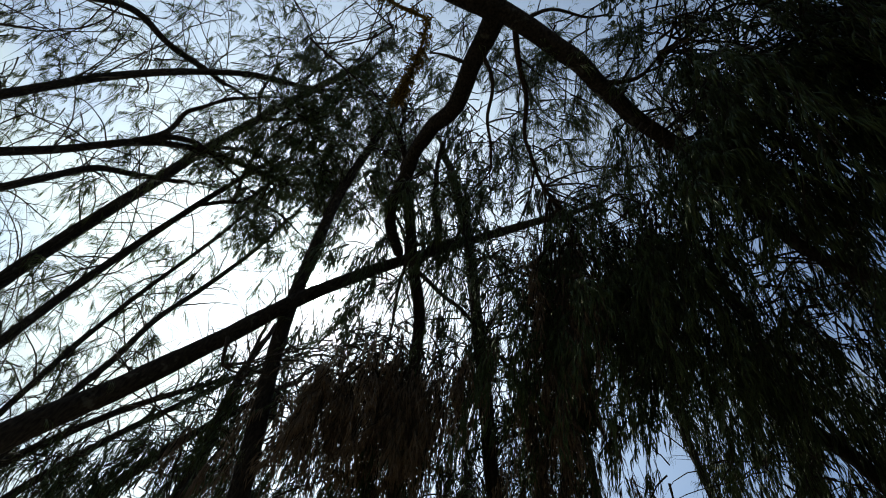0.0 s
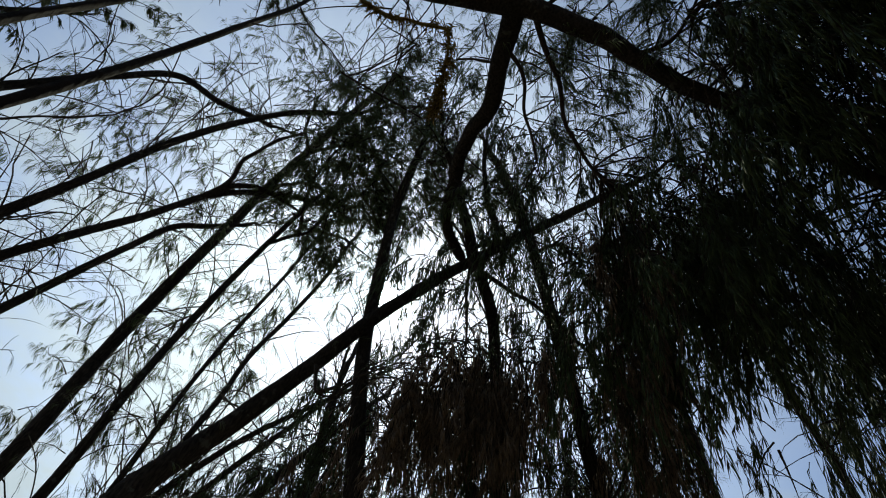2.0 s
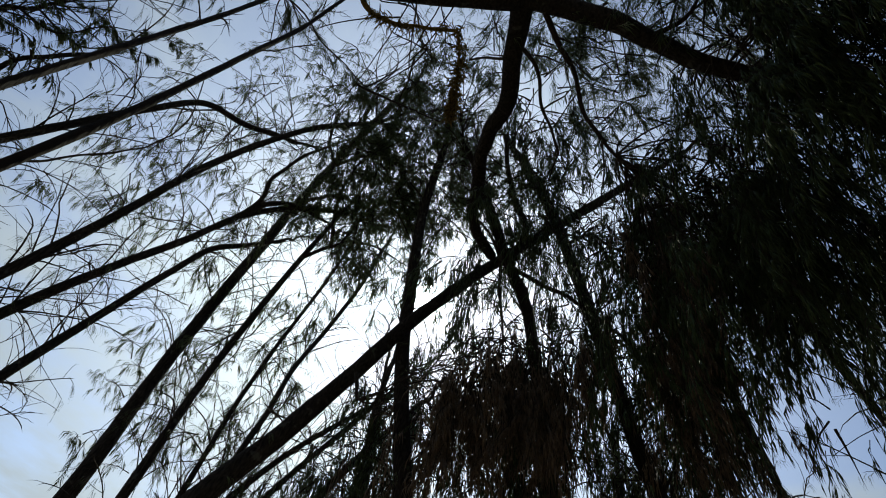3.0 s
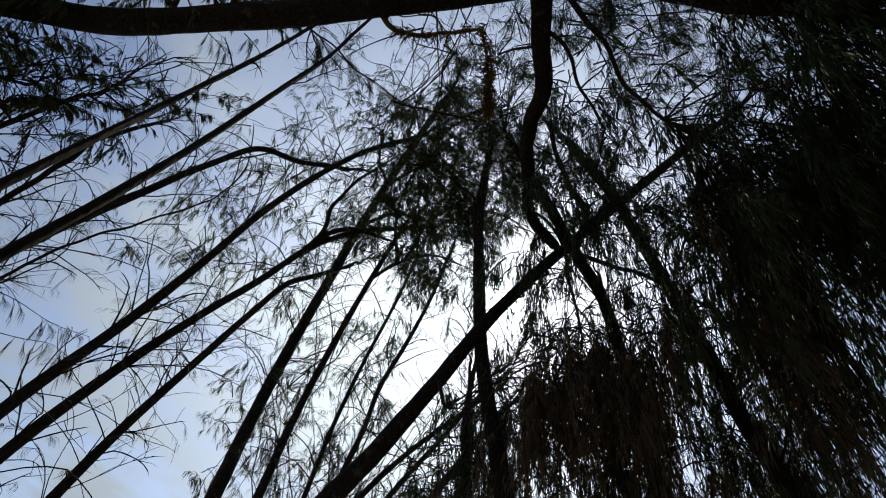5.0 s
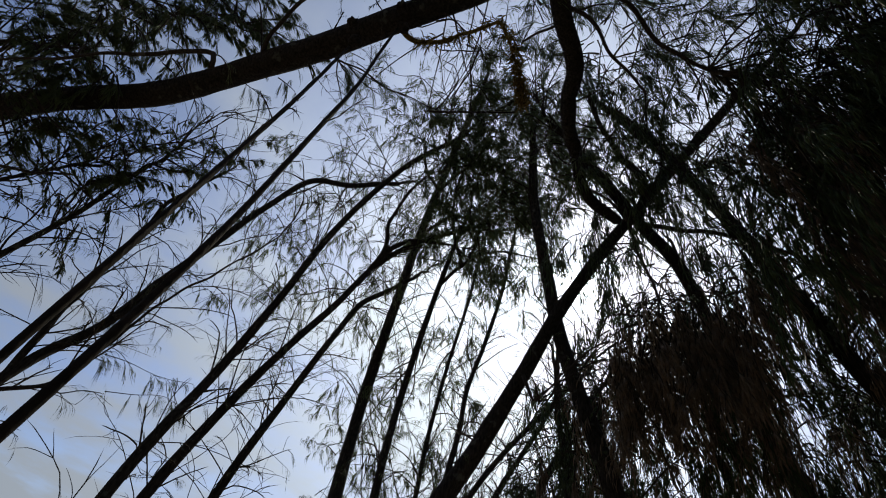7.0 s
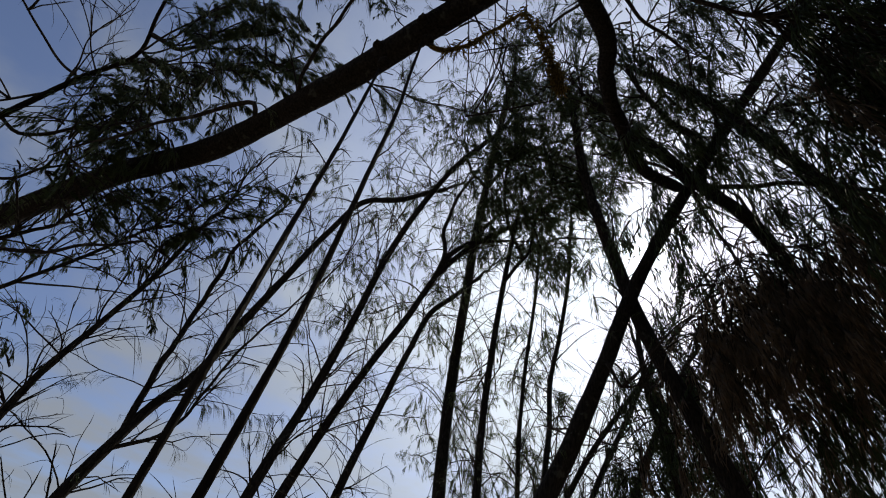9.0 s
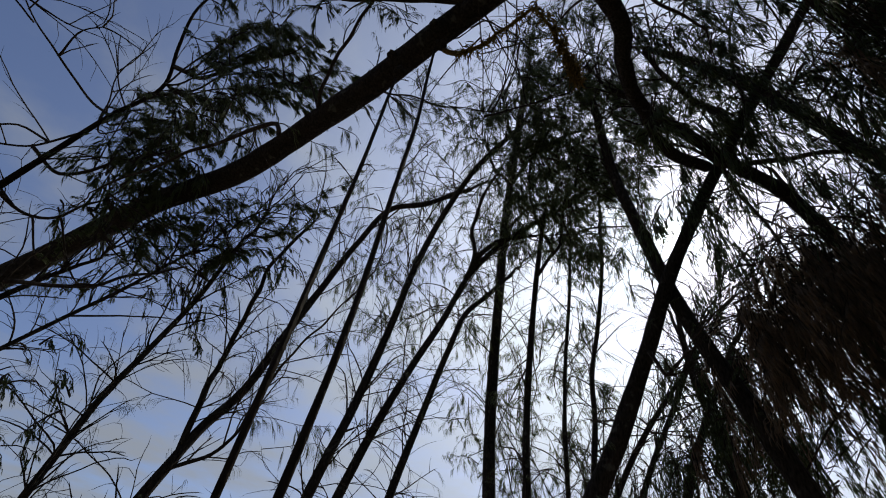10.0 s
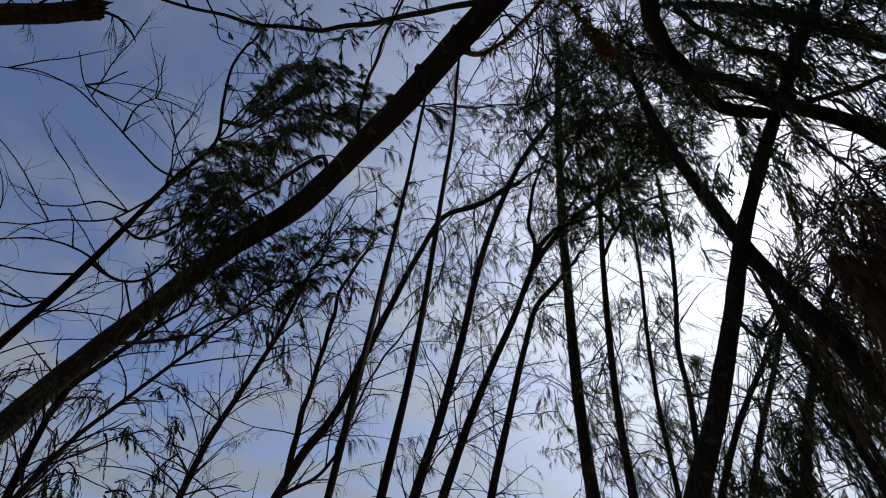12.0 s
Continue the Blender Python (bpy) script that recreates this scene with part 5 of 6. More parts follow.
clump("back_one", (1.67, 4.23, 7.89), 0.39, 50, "green")
clump("back_one", (1.87, 4.07, 8.57), 0.38, 42, "green")
clump("back_one", (1.80, 3.64, 8.12), 0.39, 55, "green")
clump("back_one", (1.93, 4.54, 7.84), 0.41, 33, "green")
clump("back_one", (2.67, 4.11, 9.03), 0.36, 53, "green")
clump("back_one", (2.53, 4.99, 8.25), 0.37, 47, "green")
clump("back_one", (2.78, 4.24, 8.80), 0.45, 56, "green")
clump("back_one", (3.18, 3.89, 8.99), 0.38, 61, "green")
clump("back_one", (2.10, 3.26, 9.29), 0.27, 26, "green")
clump("back_one", (1.67, 3.90, 9.35), 0.34, 21, "green")
clump("back_one", (3.28, 3.39, 9.29), 0.27, 43, "green")
clump("back_one", (2.42, 3.85, 8.84), 0.29, 29, "green")
clump("back_one", (3.06, 4.46, 9.67), 0.27, 28, "green")
clump("back_one", (3.28, 3.99, 9.01), 0.29, 31, "green")
clump("back_one", (1.76, 5.31, 9.66), 0.27, 24, "green")
clump("back_one", (2.22, 4.93, 9.53), 0.22, 33, "green")
clump("back_one", (2.69, 4.35, 9.07), 0.28, 40, "green")
clump("back_one", (2.78, 4.20, 8.96), 0.33, 28, "green")
clump("back_one", (3.09, 4.00, 8.35), 0.31, 39, "green")
clump("back_one", (1.61, 5.18, 8.76), 0.28, 24, "green")
clump("back_one", (3.37, 4.45, 8.47), 0.26, 50, "green")
clump("back_one", (1.80, 5.58, 8.50), 0.32, 35, "green")
clump("back_one", (1.99, 5.19, 8.07), 0.29, 27, "green")
clump("back_one", (3.17, 4.98, 8.31), 0.23, 25, "green")
clump("back_one", (3.98, 5.24, 8.83), 0.25, 47, "green")
clump("back_one", (1.52, 5.43, 7.93), 0.33, 43, "green")
clump("back_one", (2.43, 6.06, 8.74), 0.27, 27, "green")
clump("back_one", (2.97, 5.87, 8.53), 0.31, 51, "green")
clump("back_one", (3.10, 5.40, 7.87), 0.31, 39, "green")
clump("back_one", (3.54, 4.95, 7.96), 0.29, 31, "green")
clump("back_one", (2.77, 6.51, 7.75), 0.43, 15, "green")
clump("back_one", (2.56, 6.70, 6.49), 0.49, 14, "green")
clump("back_one", (2.55, 6.67, 5.84), 0.38, 15, "green")
clump("back_one", (2.50, 8.29, 6.00), 0.47, 16, "green")
clump("back_one", (2.89, 7.90, 5.98), 0.49, 22, "green")
clump("back_one", (2.61, 8.53, 5.44), 0.54, 24, "green")
clump("back_one", (3.51, 8.43, 5.49), 0.56, 18, "green")
clump("back_one", (2.64, 8.54, 4.75), 0.41, 22, "green")
clump("back_one", (2.87, 7.59, 4.59), 0.51, 20, "green")
clump("back_one", (1.58, 3.78, 8.23), 0.37, 46, "green")
clump("back_one", (1.48, 4.36, 8.28), 0.38, 46, "green")
clump("back_one", (1.81, 5.14, 7.79), 0.35, 53, "green")
clump("back_one", (1.97, 3.70, 7.89), 0.36, 52, "green")
clump("back_one", (2.26, 4.67, 8.39), 0.40, 59, "green")
clump("back_one", (2.14, 4.20, 7.33), 0.40, 59, "green")
clump("back_one", (2.39, 3.54, 8.02), 0.42, 63, "green")
clump("back_one", (2.95, 4.78, 7.83), 0.35, 53, "green")

tree("back_two", "very thin winding casuarina stem against bright sky",
     [(2.96, 5.73, -0.15), (3.00, 5.81, 1.96), (3.03, 5.89, 4.07), (3.06, 6.02, 5.23), (3.10, 6.03, 6.35), (3.14, 5.90, 7.74), (3.10, 5.75, 8.84)],
     0.040, 0.025, BARK, "casuarina_tree")
side_twigs("back_two", 60, 0.30, 1.00, 1.10, 113)
clump("back_two", (3.29, 6.58, 6.69), 0.33, 21, "green")
clump("back_two", (3.84, 7.38, 6.01), 0.49, 18, "green")
clump("back_two", (3.66, 6.48, 6.26), 0.33, 21, "green")
clump("back_two", (3.00, 5.58, 7.06), 0.48, 25, "green")
clump("back_two", (2.93, 6.25, 6.80), 0.53, 20, "green")
clump("back_two", (3.51, 6.47, 7.20), 0.51, 14, "green")
clump("back_two", (3.94, 7.33, 7.05), 0.37, 14, "green")
clump("back_two", (3.67, 6.56, 6.27), 0.47, 18, "green")
clump("back_two", (3.99, 7.90, 6.25), 0.43, 22, "green")
clump("back_two", (3.40, 7.09, 5.06), 0.43, 18, "green")

tree("back_three", "thin winding casuarina stem beside the broad trunk",
     [(3.03, 5.41, -0.15), (3.12, 5.48, 2.21), (3.22, 5.56, 4.58), (3.29, 5.59, 5.21), (3.31, 5.63, 5.93), (3.42, 5.56, 6.80), (3.51, 5.41, 8.14), (3.47, 5.30, 9.02)],
     0.045, 0.030, BARK, "casuarina_tree")
side_twigs("back_three", 60, 0.35, 1.00, 1.10, 114)
clump("back_three", (4.00, 6.62, 5.04), 0.61, 29, "dark")
clump("back_three", (4.34, 4.47, 5.19), 0.60, 34, "dark")
clump("back_three", (3.85, 6.89, 4.33), 0.38, 35, "dark")
clump("back_three", (3.70, 5.67, 4.43), 0.56, 24, "dark")
clump("back_three", (3.91, 6.58, 4.19), 0.46, 32, "dark")
clump("back_three", (4.70, 4.38, 4.69), 0.47, 37, "dark")
clump("back_three", (4.22, 6.70, 3.96), 0.38, 21, "dark")
clump("back_three", (3.50, 5.56, 3.94), 0.47, 34, "dark")
clump("back_three", (3.78, 5.70, 4.64), 0.41, 38, "dark")

tree("west_one", "thin casuarina stem with wiry bare twigs",
     [(-2.32, 4.59, -0.15), (-2.22, 4.67, 1.39), (-2.13, 4.75, 2.93), (-2.11, 4.80, 3.48), (-2.01, 4.85, 4.06), (-1.85, 4.84, 4.87), (-1.76, 4.75, 5.50)],
     0.040, 0.024, BARK, "casuarina_tree")
side_twigs("west_one", 110, 0.10, 1.00, 1.00, 115, fringe=1)
plume("west_one", [(-2.14, 4.56, 5.10), (-1.98, 4.42, 5.48), (-1.70, 4.38, 5.74), (-1.30, 4.47, 5.88)], 20, 0.100)
plume("west_one", [(-1.82, 4.46, 5.39), (-1.64, 4.30, 5.76), (-1.32, 4.25, 6.01), (-0.93, 4.32, 6.12)], 21, 0.100)
plume("west_one", [(-1.32, 4.41, 5.63), (-1.14, 4.18, 6.06), (-0.94, 4.07, 6.29), (-0.74, 4.00, 6.44)], 18, 0.100)
plume("west_one", [(-2.49, 4.40, 5.09), (-2.33, 4.32, 5.41), (-2.10, 4.35, 5.60), (-1.78, 4.48, 5.70)], 18, 0.100)
plume("west_one", [(-1.93, 4.69, 5.03), (-1.75, 4.61, 5.36), (-1.48, 4.63, 5.54), (-1.22, 4.73, 5.59)], 15, 0.100)
plume("west_one", [(-1.10, 4.35, 5.76), (-0.98, 4.25, 6.02), (-0.82, 4.21, 6.18), (-0.70, 4.21, 6.26)], 10, 0.100)
plume("west_one", [(-1.71, 4.58, 5.28), (-1.46, 4.48, 5.65), (-1.20, 4.49, 5.80), (-0.96, 4.58, 5.83)], 15, 0.100)
clump("west_one", (-1.72, 4.33, 5.98), 0.28, 21, "green", length=0.12, tidy=1.0)
clump("west_one", (-1.46, 4.80, 6.51), 0.33, 30, "green", length=0.12, tidy=1.0)
clump("west_one", (-2.37, 5.21, 5.92), 0.23, 23, "green", length=0.12, tidy=1.0)
clump("west_one", (-1.73, 5.20, 5.77), 0.28, 35, "green", length=0.12, tidy=1.0)
clump("west_one", (-1.42, 5.05, 5.94), 0.23, 26, "green", length=0.12, tidy=1.0)
clump("west_one", (-2.14, 4.13, 3.12), 0.23, 16, "green", length=0.11, tidy=1.0)

tree("west_two", "brownish thin casuarina stem behind the leaning trunk",
     [(-2.51, 3.45, -0.15), (-2.88, 3.77, 2.51), (-2.99, 3.85, 2.90), (-3.08, 3.96, 3.41), (-3.02, 4.12, 3.79), (-2.93, 4.29, 4.23)],
     0.037, 0.022, BARK_WARM, "casuarina_tree")
side_twigs("west_two", 70, 0.15, 1.00, 0.90, 116, fringe=1)
clump("west_two", (-3.31, 3.67, 3.34), 0.23, 15, "green", length=0.11, tidy=1.0)
clump("west_two", (-3.52, 4.45, 3.63), 0.25, 18, "green", length=0.11, tidy=1.0)
clump("west_two", (-2.48, 3.95, 3.12), 0.18, 19, "green", length=0.11, tidy=1.0)
clump("west_two", (-2.80, 4.03, 2.81), 0.21, 17, "green", length=0.11, tidy=1.0)
clump("west_two", (-2.34, 4.06, 2.71), 0.27, 25, "green", length=0.11, tidy=1.0)

tree("west_three", "thin casuarina stem with tufts of green needles",
     [(-3.42, 3.63, -0.15), (-3.04, 4.12, 2.65), (-2.99, 4.23, 3.06), (-2.84, 4.39, 3.56), (-2.67, 4.51, 4.02), (-2.45, 4.62, 4.54), (-2.26, 4.67, 5.00)],
     0.026, 0.016, BARK, "casuarina_tree")
side_twigs("west_three", 100, 0.12, 1.00, 0.90, 117, fringe=1)
clump("west_three", (-2.86, 4.97, 4.87), 0.32, 30, "green", length=0.12, tidy=1.0)
clump("west_three", (-2.76, 5.22, 5.18), 0.34, 24, "green", length=0.12, tidy=1.0)
clump("west_three", (-2.15, 4.96, 4.97), 0.26, 22, "green", length=0.12, tidy=1.0)
clump("west_three", (-3.09, 4.57, 3.65), 0.23, 20, "green", length=0.11, tidy=1.0)
clump("west_three", (-2.40, 4.11, 3.48), 0.22, 21, "green", length=0.11, tidy=1.0)
clump("west_three", (-3.48, 4.47, 3.29), 0.25, 16, "green", length=0.11, tidy=1.0)
clump("west_three", (-3.08, 4.44, 3.08), 0.19, 25, "green", length=0.11, tidy=1.0)
clump("west_three", (-3.28, 4.62, 2.84), 0.21, 21, "green", length=0.11, tidy=1.0)

tree("bare", "half-bare casuarina with dry curling twigs",
     [(-4.05, 3.65, -0.15), (-3.82, 3.64, 1.71), (-3.59, 3.63, 3.56), (-3.50, 3.66, 4.06), (-3.34, 3.62, 4.80), (-3.09, 3.49, 5.66), (-2.85, 3.36, 6.27), (-2.88, 3.12, 6.64), (-2.86, 2.84, 7.07), (-2.76, 2.71, 7.32)],
     0.057, 0.013, BARK_WARM, "casuarina_tree", 0.5)
branch("bare", [(-3.25, 3.68, 5.83), (-3.43, 3.50, 5.85), (-3.69, 3.19, 5.91), (-3.88, 2.93, 5.95), (-3.96, 2.73, 6.02), (-4.00, 2.45, 6.17)], 0.014, 0.005)
branch("bare", [(-3.88, 2.95, 5.93), (-4.04, 2.67, 5.90), (-4.21, 2.50, 5.77), (-4.46, 2.32, 5.51)], 0.009, 0.004)
branch("bare", [(-3.35, 3.71, 5.39), (-3.55, 3.69, 5.15), (-3.82, 3.57, 4.91), (-4.24, 3.30, 4.52)], 0.012, 0.006)
branch("bare", [(-3.13, 3.62, 5.96), (-3.26, 3.30, 6.14), (-3.30, 3.00, 6.33)], 0.009, 0.004)
branch("bare", [(-3.49, 3.84, 4.94), (-3.31, 3.82, 5.04), (-2.87, 3.73, 5.30), (-2.40, 3.56, 5.57)], 0.020, 0.009)
branch("bare", [(-3.59, 3.88, 4.58), (-3.26, 4.02, 4.61), (-2.91, 3.97, 4.86), (-2.68, 3.83, 5.10)], 0.017, 0.009)
branch("bare", [(-3.69, 3.84, 4.07), (-3.79, 3.68, 3.96), (-3.90, 3.48, 3.85)], 0.013, 0.007)
branch("bare", [(-3.00, 3.56, 6.53), (-2.65, 3.44, 6.68), (-2.28, 3.22, 6.86), (-1.89, 3.02, 7.00)], 0.027, 0.010)
branch("bare", [(-3.56, 3.88, 4.62), (-3.70, 3.71, 4.69), (-3.95, 3.53, 4.62), (-4.19, 3.42, 4.43)], 0.014, 0.005)
branch("bare", [(-3.62, 3.86, 4.37), (-3.84, 3.67, 4.35), (-4.03, 3.55, 4.27), (-4.15, 3.47, 4.21)], 0.013, 0.005)
branch("bare", [(-3.41, 3.77, 5.27), (-3.63, 3.60, 5.25), (-3.90, 3.54, 5.05), (-4.11, 3.42, 4.95)], 0.012, 0.005)
branch("bare", [(-3.30, 3.71, 5.59), (-3.24, 3.54, 5.84), (-3.23, 3.33, 6.07), (-3.02, 3.04, 6.48)], 0.010, 0.004)
branch("bare", [(-3.69, 3.19, 5.91), (-3.53, 2.96, 6.21), (-3.44, 2.95, 6.28)], 0.012, 0.006)
branch("bare", [(-3.94, 2.76, 6.02), (-3.81, 2.72, 6.16), (-3.66, 2.68, 6.30)], 0.011, 0.006)
branch("bare", [(-3.96, 2.73, 6.02), (-3.76, 2.89, 6.08), (-3.57, 2.98, 6.16)], 0.011, 0.006)
side_twigs("bare", 70, 0.30, 1.00, 1.10, 118, fringe=0, thick=0.0065)
plume("bare", [(-2.72, 3.20, 6.13), (-2.47, 2.94, 6.57), (-2.00, 2.73, 7.02), (-1.50, 2.83, 7.22)], 46, 0.115)
plume("bare", [(-2.75, 3.30, 6.21), (-2.41, 3.14, 6.69), (-1.93, 3.04, 7.16), (-1.43, 3.22, 7.37)], 50, 0.115)
plume("bare", [(-2.76, 3.40, 6.29), (-2.35, 3.27, 6.65), (-1.83, 3.20, 6.97), (-1.30, 3.34, 7.08)], 50, 0.115)
plume("bare", [(-2.81, 3.49, 6.35), (-2.45, 3.49, 6.67), (-1.94, 3.52, 7.02), (-1.51, 3.69, 7.16)], 46, 0.115)
plume("bare", [(-1.64, 3.11, 6.65), (-1.41, 3.02, 6.98), (-1.12, 3.07, 7.20), (-0.83, 3.30, 7.30)], 36, 0.115)
plume("bare", [(-2.91, 3.42, 6.01), (-2.57, 3.41, 6.30), (-2.19, 3.50, 6.48), (-1.79, 3.70, 6.55)], 44, 0.115)
plume("bare", [(-3.16, 3.57, 5.89), (-3.03, 3.53, 6.22), (-2.86, 3.57, 6.44), (-2.67, 3.69, 6.60)], 26, 0.115)
plume("bare", [(-3.24, 3.77, 5.83), (-2.95, 3.73, 6.09), (-2.62, 3.81, 6.22), (-2.28, 4.00, 6.24)], 34, 0.115)
plume("bare", [(-2.58, 3.10, 6.28), (-2.44, 2.93, 6.79), (-2.26, 2.84, 7.16), (-1.92, 2.91, 7.53)], 40, 0.115)
plume("bare", [(-2.57, 3.20, 6.38), (-2.23, 3.04, 6.81), (-1.80, 2.94, 7.18), (-1.36, 3.06, 7.36)], 44, 0.115)
plume("bare", [(-2.53, 3.53, 6.31), (-2.15, 3.40, 6.61), (-1.72, 3.41, 6.77), (-1.32, 3.52, 6.82)], 36, 0.115)
plume("bare", [(-3.28, 3.83, 5.74), (-3.12, 3.85, 5.95), (-2.88, 4.03, 6.06), (-2.65, 4.28, 6.08)], 22, 0.115)
plume("bare", [(-1.60, 3.16, 6.63), (-1.33, 3.14, 6.90), (-1.03, 3.21, 7.09), (-0.85, 3.36, 7.14)], 26, 0.115)
plume("bare", [(-2.35, 3.14, 6.52), (-2.16, 2.99, 7.00), (-1.91, 2.93, 7.35), (-1.68, 2.98, 7.56)], 36, 0.115)
plume("bare", [(-2.20, 3.40, 6.55), (-1.88, 3.29, 6.88), (-1.58, 3.31, 7.05), (-1.24, 3.47, 7.12)], 36, 0.115)
plume("bare", [(-1.87, 4.58, 4.67), (-1.86, 4.51, 5.00), (-1.75, 4.51, 5.23), (-1.58, 4.58, 5.35)], 26, 0.120)
plume("bare", [(-2.59, 4.07, 4.89), (-2.60, 3.94, 5.24), (-2.50, 3.86, 5.56), (-2.30, 3.91, 5.75)], 34, 0.120)
plume("bare", [(-2.69, 3.74, 5.21), (-2.65, 3.64, 5.51), (-2.52, 3.57, 5.80), (-2.31, 3.63, 6.00)], 30, 0.120)
plume("bare", [(-2.85, 3.72, 5.12), (-2.88, 3.61, 5.37), (-2.84, 3.54, 5.61), (-2.68, 3.55, 5.87)], 30, 0.120)
plume("bare", [(-2.10, 4.17, 5.10), (-2.06, 4.10, 5.39), (-1.92, 4.09, 5.63), (-1.75, 4.18, 5.73)], 26, 0.120)
plume("bare", [(-2.43, 4.33, 4.66), (-2.44, 4.26, 4.96), (-2.33, 4.26, 5.20), (-2.15, 4.36, 5.34)], 26, 0.120)
plume("bare", [(-2.75, 4.29, 5.05), (-2.62, 4.19, 5.40), (-2.43, 4.21, 5.59), (-2.17, 4.34, 5.69)], 18, 0.100)
plume("bare", [(-3.16, 4.37, 4.42), (-3.07, 4.31, 4.72), (-2.89, 4.34, 4.98), (-2.62, 4.45, 5.16)], 19, 0.100)
plume("bare", [(-2.64, 4.40, 4.85), (-2.56, 4.32, 5.16), (-2.39, 4.33, 5.35), (-2.15, 4.43, 5.47)], 16, 0.100)
plume("bare", [(-2.80, 4.58, 4.43), (-2.73, 4.53, 4.72), (-2.54, 4.58, 4.92), (-2.31, 4.71, 5.01)], 15, 0.100)
plume("bare", [(-2.30, 4.59, 4.81), (-2.19, 4.52, 5.11), (-1.95, 4.54, 5.33), (-1.68, 4.65, 5.42)], 14, 0.100)
clump("bare", (-2.41, 2.92, 6.55), 0.26, 31, "green", tidy=1.0)
clump("bare", (-2.01, 3.00, 6.93), 0.19, 30, "green", tidy=1.0)
clump("bare", (-1.41, 2.70, 6.85), 0.22, 29, "green", tidy=1.0)
clump("bare", (-2.26, 2.89, 6.20), 0.18, 23, "green", tidy=1.0)
clump("bare", (-1.91, 3.10, 6.43), 0.25, 18, "green", tidy=1.0)
clump("bare", (-1.48, 3.09, 6.59), 0.19, 21, "green", tidy=1.0)
clump("bare", (-2.41, 3.45, 6.45), 0.20, 27, "green", tidy=1.0)
clump("bare", (-1.98, 3.18, 6.25), 0.25, 24, "green", tidy=1.0)
clump("bare", (-2.75, 3.49, 6.10), 0.29, 21, "green", tidy=0.8)
clump("bare", (-2.39, 3.55, 6.17), 0.26, 30, "green", tidy=0.8)
clump("bare", (-2.18, 3.78, 6.49), 0.30, 28, "green", tidy=0.8)
clump("bare", (-2.73, 3.69, 5.64), 0.22, 16, "green", tidy=0.8)
clump("bare", (-2.71, 3.90, 6.21), 0.23, 28, "green", tidy=0.8)
clump("bare", (-2.12, 3.83, 6.33), 0.29, 32, "green", tidy=0.8)
clump("bare", (-2.90, 3.92, 5.33), 0.32, 19, "green", length=0.12, tidy=1.0)
clump("bare", (-3.13, 4.23, 4.96), 0.33, 28, "green", length=0.12, tidy=1.0)
clump("bare", (-2.95, 3.62, 5.42), 0.41, 32, "green", tidy=0.8)
clump("bare", (-2.81, 3.56, 5.57), 0.29, 32, "green", tidy=0.8)
clump("bare", (-2.45, 3.27, 5.65), 0.29, 43, "green", tidy=0.8)
clump("bare", (-2.65, 3.62, 5.01), 0.29, 28, "green", tidy=0.8)
clump("bare", (-2.60, 3.59, 5.21), 0.38, 32, "green", tidy=0.8)
clump("bare", (-2.40, 3.47, 5.34), 0.38, 35, "green", tidy=0.8)
clump("bare", (-2.17, 3.59, 5.59), 0.35, 21, "green", tidy=0.8)
clump("bare", (-2.49, 4.21, 5.05), 0.25, 23, "green", length=0.12, tidy=1.0)
clump("bare", (-2.39, 4.36, 5.69), 0.34, 16, "green", length=0.12, tidy=1.0)
clump("bare", (-2.17, 4.42, 5.90), 0.32, 27, "green", length=0.12, tidy=1.0)
clump("bare", (-2.15, 4.57, 4.75), 0.32, 24, "green", length=0.12, tidy=1.0)
clump("bare", (-1.86, 4.42, 5.27), 0.28, 36, "green", length=0.12, tidy=1.0)
clump("bare", (-1.90, 4.68, 5.66), 0.23, 24, "green", length=0.12, tidy=1.0)
clump("bare", (-1.97, 5.18, 4.90), 0.29, 29, "green", length=0.12, tidy=1.0)
clump("bare", (-1.88, 5.17, 5.03), 0.22, 25, "green", length=0.12, tidy=1.0)
clump("bare", (-1.37, 4.61, 5.30), 0.25, 39, "green", length=0.12, tidy=1.0)
clump("bare", (-2.85, 3.79, 5.56), 0.31, 18, "green", length=0.13, tidy=1.0)
clump("bare", (-2.66, 3.68, 5.63), 0.27, 29, "green", length=0.13, tidy=1.0)
clump("bare", (-2.48, 3.48, 6.07), 0.29, 42, "green", length=0.13, tidy=1.0)
clump("bare", (-2.18, 3.16, 5.93), 0.36, 38, "green", length=0.13, tidy=1.0)
clump("bare", (-2.04, 3.26, 6.33), 0.30, 30, "green", length=0.13, tidy=1.0)
clump("bare", (-1.62, 2.83, 6.29), 0.23, 40, "green", length=0.13, tidy=1.0)
clump("bare", (-2.72, 4.01, 5.46), 0.29, 25, "green", length=0.13, tidy=1.0)
clump("bare", (-2.53, 3.58, 5.29), 0.35, 22, "green", length=0.13, tidy=1.0)
clump("bare", (-2.43, 3.90, 5.80), 0.27, 32, "green", length=0.13, tidy=1.0)

tree("snag", "broken-off dead trunk leaning high overhead",
     [(-4.96, 2.18, -0.15), (-4.10, 1.73, 1.48), (-3.24, 1.28, 3.10), (-2.88, 1.04, 3.57), (-2.66, 0.97, 3.77), (-2.44, 0.96, 3.91), (-2.23, 0.97, 4.02), (-2.07, 0.955, 4.10)],
     0.067, 0.049, DEAD_WOOD, "dead_tree", 0.0)
broken_end("snag", 0.049)
side_twigs("snag", 4, 0.80, 1.00, 0.40, 119)

